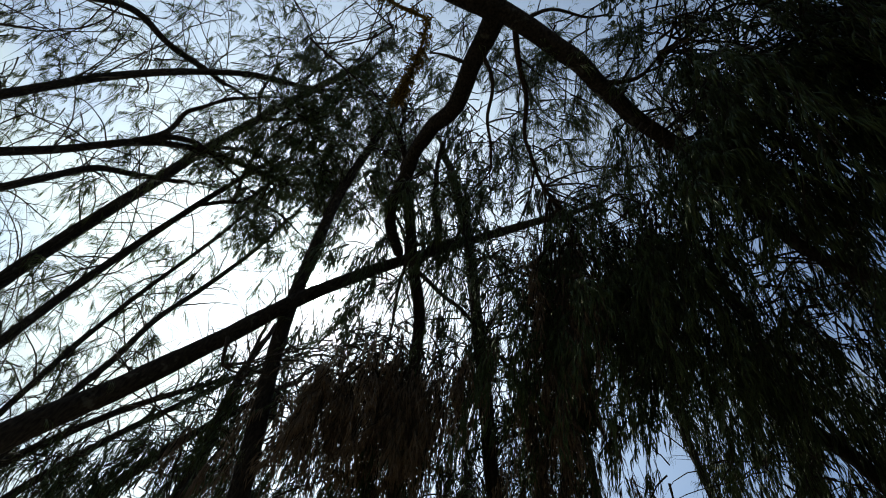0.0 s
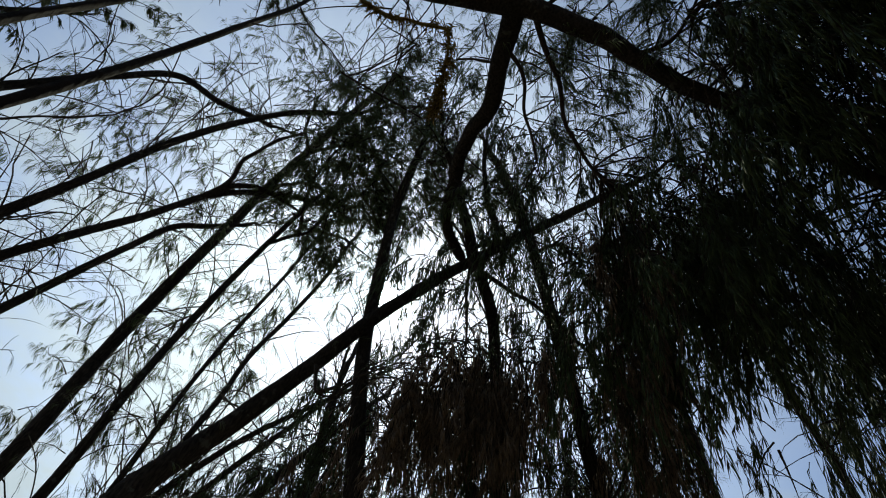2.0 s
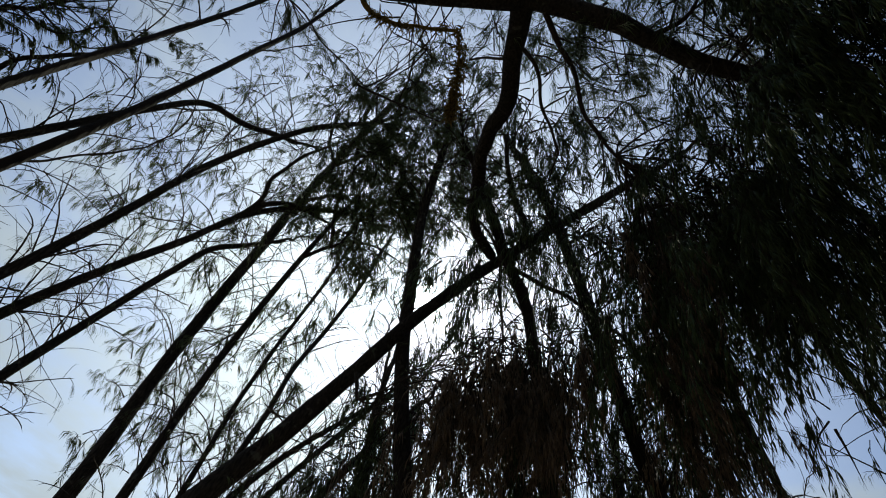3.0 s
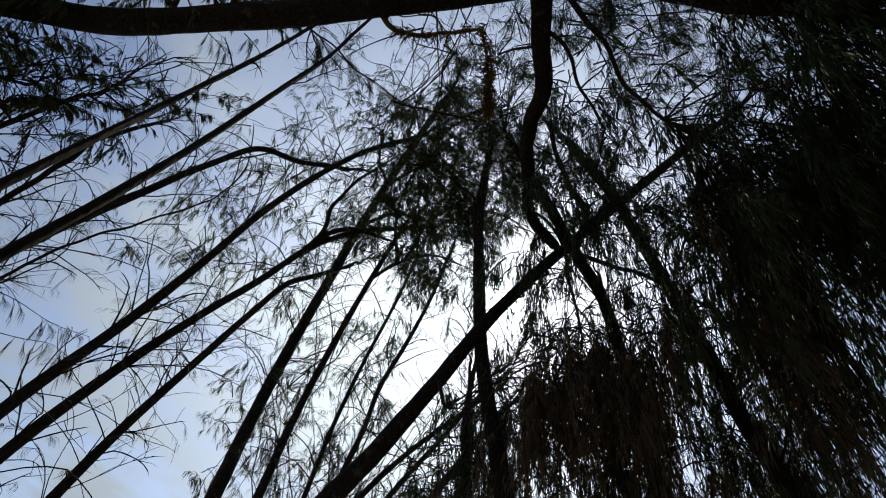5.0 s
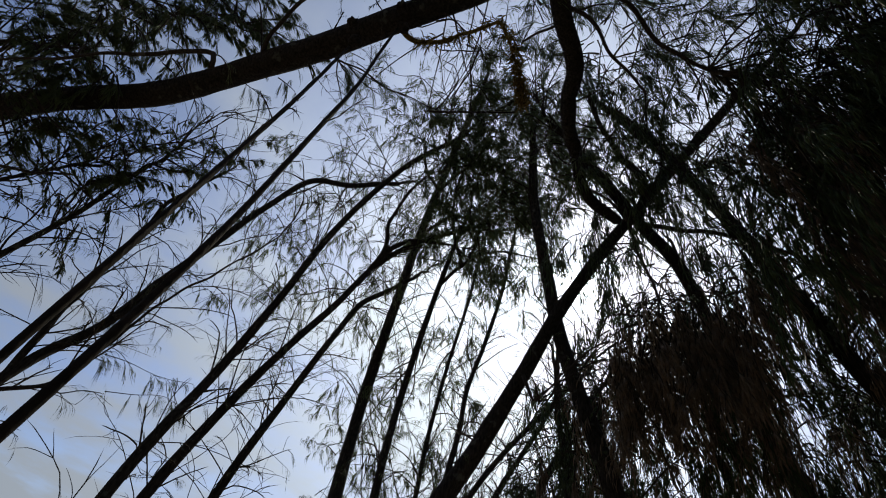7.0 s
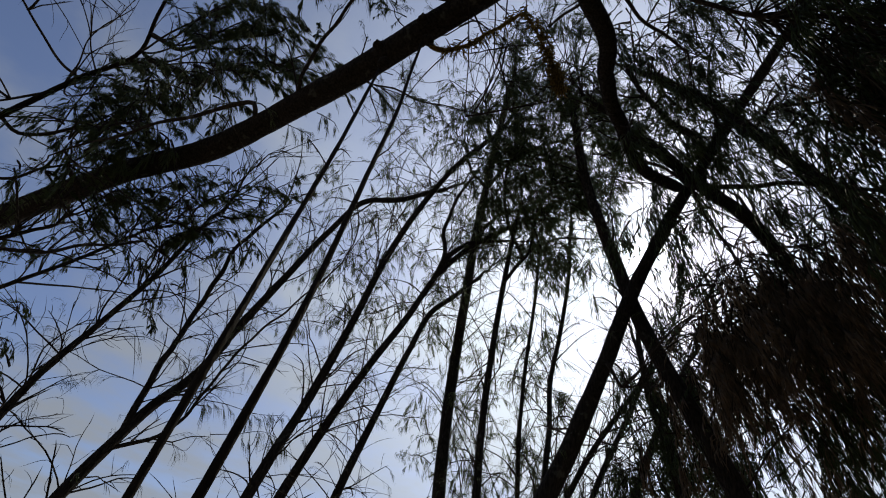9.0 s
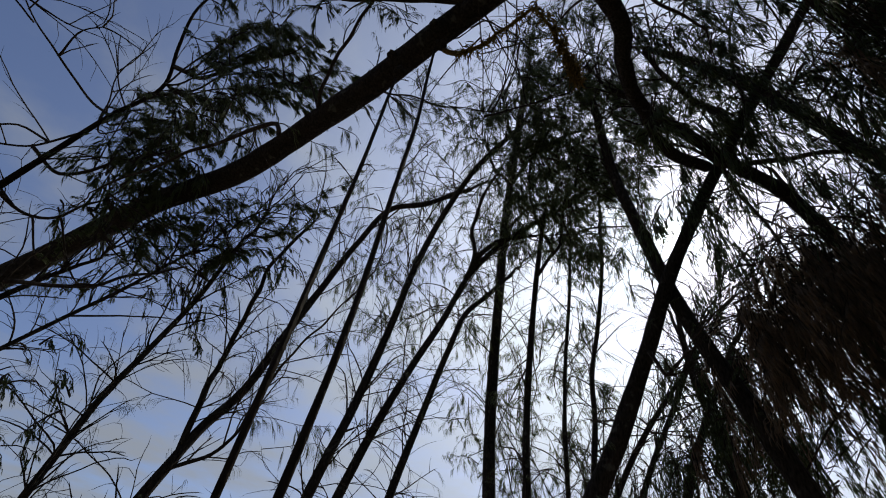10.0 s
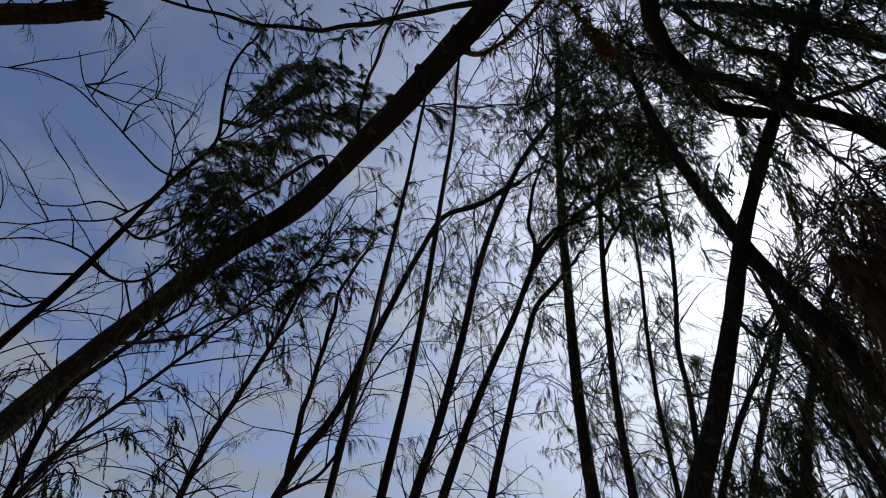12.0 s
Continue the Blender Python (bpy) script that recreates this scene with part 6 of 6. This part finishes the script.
tree("thicket_one", "dark leaning casuarina in the thicket",
     [(5.00, 4.76, -0.15), (4.87, 4.81, 1.91), (4.74, 4.86, 3.96), (4.69, 4.89, 4.58), (4.60, 4.91, 5.28), (4.46, 4.92, 5.84), (4.31, 4.82, 6.68)],
     0.076, 0.039, BARK, "casuarina_tree")
side_twigs("thicket_one", 50, 0.40, 1.00, 1.20, 120)
clump("thicket_one", (4.13, 5.01, 6.15), 0.36, 35, "dark")
clump("thicket_one", (4.53, 5.30, 5.12), 0.52, 32, "dark")
clump("thicket_one", (4.90, 5.02, 5.33), 0.40, 31, "dark")
clump("thicket_one", (5.10, 5.14, 4.73), 0.50, 34, "dark")
clump("thicket_one", (5.04, 3.58, 5.65), 0.27, 18, "dark")
clump("thicket_one", (4.48, 5.38, 4.65), 0.46, 33, "dark")
clump("thicket_one", (3.98, 5.02, 5.06), 0.40, 34, "dark")
clump("thicket_one", (4.08, 4.22, 4.14), 0.49, 38, "dark")
clump("thicket_one", (4.28, 4.41, 4.94), 0.48, 36, "dark")
clump("thicket_one", (3.71, 4.26, 5.28), 0.50, 32, "dark")
clump("thicket_one", (5.32, 4.44, 5.17), 0.51, 15, "dark")
clump("thicket_one", (4.47, 4.24, 5.77), 0.48, 27, "dark")
clump("thicket_one", (4.89, 3.64, 4.83), 0.54, 18, "dark")
clump("thicket_one", (3.85, 4.49, 3.78), 0.47, 37, "dark")

tree("thicket_two", "upright dark casuarina in the thicket",
     [(4.28, 7.26, -0.15), (4.66, 6.86, 2.15), (5.05, 6.45, 4.45), (5.32, 6.21, 5.50), (5.56, 5.91, 6.29), (5.80, 5.53, 7.10)],
     0.104, 0.052, BARK, "casuarina_tree")
side_twigs("thicket_two", 60, 0.40, 1.00, 1.30, 121)
clump("thicket_two", (5.99, 4.75, 6.72), 0.36, 17, "dark")
clump("thicket_two", (5.95, 5.95, 6.43), 0.43, 23, "dark")
clump("thicket_two", (5.92, 5.28, 6.08), 0.49, 29, "dark")
clump("thicket_two", (6.25, 5.81, 5.77), 0.52, 29, "dark")
clump("thicket_two", (5.38, 6.68, 5.27), 0.43, 25, "dark")
clump("thicket_two", (5.36, 5.60, 4.95), 0.45, 31, "dark")
clump("thicket_two", (4.58, 6.51, 4.52), 0.53, 24, "dark")
clump("thicket_two", (5.21, 5.93, 4.66), 0.40, 20, "dark")
clump("thicket_two", (5.49, 5.95, 4.36), 0.54, 21, "dark")
clump("thicket_two", (5.64, 5.48, 6.44), 0.32, 28, "dark")
clump("thicket_two", (6.03, 5.36, 6.86), 0.36, 22, "dark")

tree("thicket_three", "slanting thin casuarina in the thicket",
     [(2.55, 7.13, -0.15), (3.13, 6.66, 2.02), (3.72, 6.19, 4.18), (4.12, 5.92, 5.18), (4.57, 5.51, 6.06), (4.89, 5.16, 6.65)],
     0.063, 0.032, BARK, "casuarina_tree")
side_twigs("thicket_three", 50, 0.40, 1.00, 1.20, 122)
clump("thicket_three", (4.91, 5.19, 6.49), 0.35, 32, "dark")
clump("thicket_three", (5.43, 5.04, 6.67), 0.48, 32, "dark")
clump("thicket_three", (4.65, 5.70, 6.02), 0.42, 34, "dark")
clump("thicket_three", (4.57, 5.44, 5.79), 0.42, 24, "dark")
clump("thicket_three", (4.40, 5.81, 4.42), 0.37, 34, "dark")
clump("thicket_three", (5.73, 3.91, 6.09), 0.37, 14, "dark")
clump("thicket_three", (6.07, 3.83, 5.95), 0.49, 17, "dark")
clump("thicket_three", (6.35, 3.51, 5.86), 0.40, 17, "dark")
clump("thicket_three", (5.54, 4.12, 5.40), 0.34, 8, "dark")
clump("thicket_three", (4.17, 5.81, 4.11), 0.47, 35, "dark")
clump("thicket_three", (3.67, 5.47, 3.64), 0.52, 30, "dark")

tree("thicket_four", "distant thin casuarina in the thicket",
     [(3.86, 8.10, -0.15), (4.32, 7.65, 2.25), (4.79, 7.20, 4.65), (5.10, 6.96, 5.63), (5.45, 6.57, 6.66), (5.65, 6.25, 7.38)],
     0.074, 0.038, BARK, "casuarina_tree")
side_twigs("thicket_four", 60, 0.40, 1.00, 1.20, 123)
clump("thicket_four", (5.02, 6.68, 5.96), 0.48, 36, "dark")
clump("thicket_four", (4.47, 6.63, 5.46), 0.38, 29, "dark")

tree("south_east", "casuarina bending under heavy dark foliage",
     [(3.49, -3.19, -0.15), (3.47, -2.41, 2.01), (3.45, -1.63, 4.16), (3.44, -1.51, 4.40), (3.45, -1.37, 4.59), (3.37, -1.28, 4.90), (3.23, -1.17, 5.26), (3.03, -1.04, 5.69)],
     0.061, 0.044, BARK, "casuarina_tree")
branch("south_east", [(3.93, -2.02, 4.34), (3.92, -1.87, 4.56), (3.88, -1.74, 4.76), (3.80, -1.59, 5.01), (3.75, -1.44, 5.21), (3.68, -1.34, 5.39), (3.65, -1.28, 5.51)], 0.02, 0.028)
side_twigs("south_east", 40, 0.40, 1.00, 1.00, 124)
clump("south_east", (2.40, -0.48, 5.91), 0.45, 78, "dark")
clump("south_east", (2.37, -0.89, 6.30), 0.33, 57, "dark")
clump("south_east", (2.55, -0.49, 5.76), 0.36, 48, "dark")
clump("south_east", (2.87, -1.33, 5.87), 0.42, 47, "dark")
clump("south_east", (2.57, -1.92, 5.62), 0.38, 34, "dark")
clump("south_east", (2.78, -0.57, 5.32), 0.35, 43, "dark")
clump("south_east", (3.02, -1.43, 5.59), 0.28, 36, "dark")
clump("south_east", (3.22, -0.49, 5.21), 0.36, 33, "dark")
clump("south_east", (2.87, -0.79, 5.11), 0.44, 57, "dark")
clump("south_east", (3.30, -1.17, 5.34), 0.33, 61, "dark")
clump("south_east", (2.82, -1.21, 4.73), 0.31, 56, "dark")
clump("south_east", (2.93, -1.56, 5.12), 0.44, 44, "dark")
clump("south_east", (2.84, -1.80, 4.89), 0.46, 74, "dark")
clump("south_east", (3.47, -0.60, 5.35), 0.37, 19, "dark")
clump("south_east", (3.84, -1.33, 5.94), 0.35, 50, "dark")
clump("south_east", (3.62, -1.50, 5.40), 0.47, 46, "dark")
clump("south_east", (3.04, -1.54, 4.88), 0.40, 44, "dark")
clump("south_east", (2.90, -1.91, 4.82), 0.39, 45, "dark")
clump("south_east", (3.48, -0.72, 5.02), 0.39, 20, "dark")
clump("south_east", (3.56, -1.12, 5.20), 0.47, 20, "dark")
clump("south_east", (3.92, -1.86, 5.41), 0.42, 41, "dark")
clump("south_east", (3.43, -1.74, 4.86), 0.37, 51, "dark")
clump("south_east", (3.26, -1.89, 4.76), 0.45, 42, "dark")
clump("south_east", (3.54, -1.24, 4.79), 0.40, 61, "dark")
clump("south_east", (3.57, -1.42, 4.84), 0.38, 70, "dark")
clump("south_east", (3.45, -1.69, 4.59), 0.32, 50, "dark")
clump("south_east", (3.69, -2.00, 4.91), 0.44, 48, "dark")
clump("south_east", (3.25, -0.76, 4.16), 0.29, 25, "dark")
clump("south_east", (3.64, -1.14, 4.58), 0.41, 58, "dark")
clump("south_east", (3.25, -1.22, 4.14), 0.45, 64, "dark")
clump("south_east", (4.36, -1.96, 5.05), 0.41, 63, "dark")
clump("south_east", (4.22, -2.23, 4.90), 0.34, 41, "dark")
clump("south_east", (3.76, -0.49, 4.28), 0.37, 13, "dark")
clump("south_east", (2.55, -1.31, 5.95), 0.43, 48, "dark")
clump("south_east", (2.98, -0.41, 6.08), 0.36, 95, "dark")
clump("south_east", (2.49, -0.66, 5.55), 0.32, 55, "dark")
clump("south_east", (2.89, -0.90, 6.10), 0.42, 51, "dark")
clump("south_east", (2.73, -1.10, 5.29), 0.46, 64, "dark")
clump("south_east", (2.88, -1.44, 5.41), 0.33, 61, "dark")
clump("south_east", (2.93, -0.73, 5.28), 0.45, 57, "dark")
clump("south_east", (3.32, -1.14, 5.62), 0.45, 42, "dark")
clump("south_east", (2.74, -0.36, 4.69), 0.33, 12, "dark")
clump("south_east", (3.39, -0.83, 5.31), 0.31, 33, "dark")
clump("south_east", (3.48, -1.14, 5.30), 0.33, 74, "dark")
clump("south_east", (3.23, -1.31, 5.08), 0.38, 72, "dark")
clump("south_east", (2.95, -0.21, 5.87), 0.44, 28, "dark")
clump("south_east", (3.32, -0.14, 5.71), 0.37, 13, "dark")
clump("south_east", (2.37, -0.47, 6.15), 0.45, 58, "dark")
clump("south_east", (2.80, -0.55, 6.05), 0.40, 78, "dark")

tree("deep_one", "far upright casuarina behind brown foliage",
     [(8.89, 2.97, -0.15), (7.97, 3.11, 3.00), (7.06, 3.25, 6.14), (6.71, 3.31, 6.94), (6.31, 3.37, 7.68), (5.84, 3.32, 8.46)],
     0.079, 0.051, BARK, "casuarina_tree")
side_twigs("deep_one", 50, 0.40, 1.00, 1.40, 125)
clump("deep_one", (6.32, 2.63, 5.38), 0.39, 22, "dark")
clump("deep_one", (6.06, 3.61, 4.94), 0.30, 47, "dark")

tree("deep_two", "thin casuarina among hanging needles",
     [(7.14, -0.58, -0.15), (6.26, -0.19, 2.55), (5.38, 0.20, 5.24), (5.07, 0.32, 5.90), (4.65, 0.52, 6.59), (4.20, 0.63, 7.17)],
     0.049, 0.030, BARK, "casuarina_tree")
side_twigs("deep_two", 50, 0.40, 1.00, 1.20, 126)
clump("deep_two", (4.21, 0.37, 6.21), 0.24, 19, "dark")
clump("deep_two", (4.46, 0.42, 5.89), 0.35, 11, "dark")
clump("deep_two", (4.44, 0.40, 5.33), 0.37, 28, "dark")
clump("deep_two", (5.13, 0.41, 5.21), 0.27, 13, "dark")
clump("deep_two", (5.21, 0.52, 6.00), 0.28, 32, "dark")
clump("deep_two", (5.83, 0.93, 5.59), 0.31, 16, "dark")
clump("deep_two", (5.22, 1.32, 5.99), 0.30, 32, "dark")
clump("deep_two", (5.62, 0.66, 6.14), 0.44, 35, "dark")
clump("deep_two", (5.28, 0.37, 5.83), 0.39, 6, "dark")
clump("deep_two", (5.60, 1.58, 6.01), 0.43, 28, "dark")
clump("deep_two", (5.89, 1.38, 5.73), 0.27, 29, "dark")
clump("deep_two", (5.05, 0.71, 4.98), 0.44, 32, "dark")
clump("deep_two", (5.32, 0.49, 5.41), 0.40, 62, "dark")
clump("deep_two", (5.53, 1.17, 4.97), 0.33, 50, "dark")
clump("deep_two", (5.58, 0.66, 4.83), 0.28, 53, "dark")
clump("deep_two", (4.23, 0.03, 6.33), 0.37, 6, "dark")
clump("deep_two", (4.28, 0.40, 5.95), 0.36, 51, "dark")
clump("deep_two", (5.14, 0.98, 5.24), 0.31, 26, "dark")
clump("deep_two", (5.39, 1.06, 4.91), 0.29, 39, "dark")
clump("deep_two", (4.21, 0.48, 6.18), 0.45, 23, "brown")

tree("deep_three", "slanting thin casuarina among hanging needles",
     [(6.16, -1.68, -0.15), (5.52, -1.26, 2.42), (4.88, -0.85, 4.99), (4.66, -0.69, 5.60), (4.35, -0.50, 6.26), (4.00, -0.32, 6.84)],
     0.048, 0.030, BARK, "casuarina_tree")
side_twigs("deep_three", 50, 0.40, 1.00, 1.20, 127)
clump("deep_three", (4.22, -1.55, 5.57), 0.35, 62, "dark")
clump("deep_three", (4.16, -0.84, 5.38), 0.37, 29, "dark")
clump("deep_three", (4.30, -1.11, 5.49), 0.41, 21, "dark")
clump("deep_three", (4.28, -0.71, 4.89), 0.47, 10, "dark")
clump("deep_three", (4.35, -0.15, 6.14), 0.26, 6, "dark")
clump("deep_three", (3.47, -0.43, 5.50), 0.29, 6, "dark")
clump("deep_three", (4.11, -0.55, 5.64), 0.25, 18, "dark")
clump("deep_three", (3.03, 0.32, 6.61), 0.45, 82, "dark")
clump("deep_three", (3.12, -0.06, 6.99), 0.45, 82, "dark")
clump("deep_three", (3.25, 0.22, 6.36), 0.37, 14, "brown")
clump("deep_three", (3.85, 0.14, 6.41), 0.35, 17, "dark")
clump("deep_three", (3.79, -0.00, 5.76), 0.38, 6, "dark")

tree("deep_four", "far thin casuarina in the light",
     [(6.33, 5.82, -0.15), (6.07, 5.87, 2.47), (5.82, 5.92, 5.09), (5.69, 5.96, 6.08), (5.52, 5.98, 6.87), (5.30, 5.99, 7.60)],
     0.064, 0.040, BARK, "casuarina_tree")
side_twigs("deep_four", 60, 0.40, 1.00, 1.40, 128)
clump("deep_four", (4.85, 4.46, 5.52), 0.48, 37, "dark")
clump("deep_four", (4.38, 8.10, 5.00), 0.48, 25, "dark")
clump("deep_four", (4.65, 7.80, 5.40), 0.38, 31, "dark")
clump("deep_four", (4.93, 7.23, 5.60), 0.56, 25, "dark")
clump("deep_four", (4.63, 5.89, 5.36), 0.56, 21, "dark")
clump("deep_four", (5.45, 6.69, 6.20), 0.55, 33, "dark")
clump("deep_four", (4.63, 7.56, 4.91), 0.61, 30, "dark")
clump("deep_four", (5.02, 6.94, 5.42), 0.43, 34, "dark")
clump("deep_four", (4.62, 5.70, 4.97), 0.62, 30, "dark")
clump("deep_four", (4.67, 5.32, 5.13), 0.54, 24, "dark")
clump("deep_four", (4.76, 4.86, 5.05), 0.58, 22, "dark")
clump("deep_four", (4.65, 7.44, 4.64), 0.56, 35, "dark")
clump("deep_four", (4.55, 6.31, 4.50), 0.45, 35, "dark")
clump("deep_four", (5.51, 7.27, 5.35), 0.41, 34, "dark")
clump("deep_four", (5.29, 6.26, 5.01), 0.61, 31, "dark")
clump("deep_four", (6.08, 6.30, 5.71), 0.48, 37, "dark")
clump("deep_four", (5.91, 6.09, 5.86), 0.37, 19, "dark")
clump("deep_four", (6.00, 5.42, 6.11), 0.44, 23, "dark")
clump("deep_four", (6.09, 4.04, 5.18), 0.39, 28, "dark")
clump("deep_four", (6.98, 3.91, 5.53), 0.42, 22, "dark")
clump("deep_four", (5.34, 5.58, 4.80), 0.47, 29, "dark")
clump("deep_four", (6.35, 5.96, 5.17), 0.36, 21, "dark")
clump("deep_four", (6.12, 4.85, 5.09), 0.33, 29, "dark")
clump("deep_four", (6.75, 4.81, 5.41), 0.34, 31, "dark")

finish_trees()

# dead creeper hanging in a loop from the leaning trunk
creeper = tagged(new("dead_creeper"), "rusty brown dead creeper looped below a leaning trunk", "vine")
LOOP = [(-0.22, 1.62, 5.65), (-0.12, 1.65, 5.64), (-0.00, 1.61, 5.65), (0.20, 1.45, 5.72), (0.28, 1.34, 5.75), (0.32, 1.25, 5.78), (0.41, 1.15, 5.80), (0.56, 1.21, 5.77), (0.76, 1.35, 5.68), (0.93, 1.47, 5.59)]
v, t = tube(LOOP, 0.017, 0.007, sides=9, step=0.018, rough=0.9, seed=5, wander=0.1, freq=5.0)
part("stem", v, t, VINE, creeper)


def shreds(points, count, size, seed):
    """Loose curling bark and dry leaf shreds along a stem."""
    rng = np.random.default_rng(seed)
    pool = spline(points, 0.01)
    pool = pool[int(len(pool) * 0.12):]
    O = pool[(np.abs(np.sin(rng.integers(1, 9, count) * 2.1 + rng.normal(0, 0.3, count))) * (len(pool) - 1)).astype(int)] + rng.normal(0, 0.018, (count, 3))
    D = unit(rng.normal(size=(count, 3)) + np.array([0, 0, -0.8]))
    P = [O]
    for s in range(4):
        D = unit(D + rng.normal(0, 0.5, (count, 3)) + np.array([0, 0, -0.35]))
        P.append(P[-1] + D * size * rng.uniform(0.1, 0.35, (count, 1)))
    return strands(np.stack(P, 1), rng.uniform(0.5, 1.3, (count, 1)) * np.array([[0.003, 0.0055, 0.005, 0.003]]), 4, rng)


v, t = shreds(LOOP, 640, 0.11, 4)
part("loose_bark", v, t, VINE, creeper, "curling rusty bark shreds", "stuff")

# burls on the leaning trunk


def burl(key, centre, size, seed):
    bm = bmesh.new()
    bmesh.ops.create_icosphere(bm, subdivisions=3, radius=size)
    for q in bm.verts:
        q.co *= 1 + 0.45 * noise.noise(q.co * (1.7 / size) + Vector((seed, 0, 0)))
        q.co += Vector(centre) - Vector(local(key))
    me = bpy.data.meshes.new("burl")
    bm.to_mesh(me)
    bm.free()
    me.materials.append(BARK)
    me.shade_smooth()
    new("burl", me).parent = TREES[key]


burl("lean", (-0.44, 1.86, 5.45), 0.05, 1)
burl("lean", (-0.53, 1.79, 5.54), 0.04, 2)
burl("lean", (-0.29, 1.51, 5.69), 0.045, 3)
burl("lean", (-0.19, 1.60, 5.60), 0.045, 4)

# unseen copies of trees, added behind the camera to hold off sky light
for key, x, y, turn in (("south_east", -1.2, -0.7, 190), ("deep_two", -5.1, -1.4, 200), ("thicket_two", -3.2, -2.4, 150),
                        ("row_three", 0.2, -5.2, 185), ("deep_one", 1.5, -4.4, 150), ("back_two", -5.8, -2.1, 120)):
    copy_thing(TREES[key], pose(x, y, 0, 0, 0, turn))
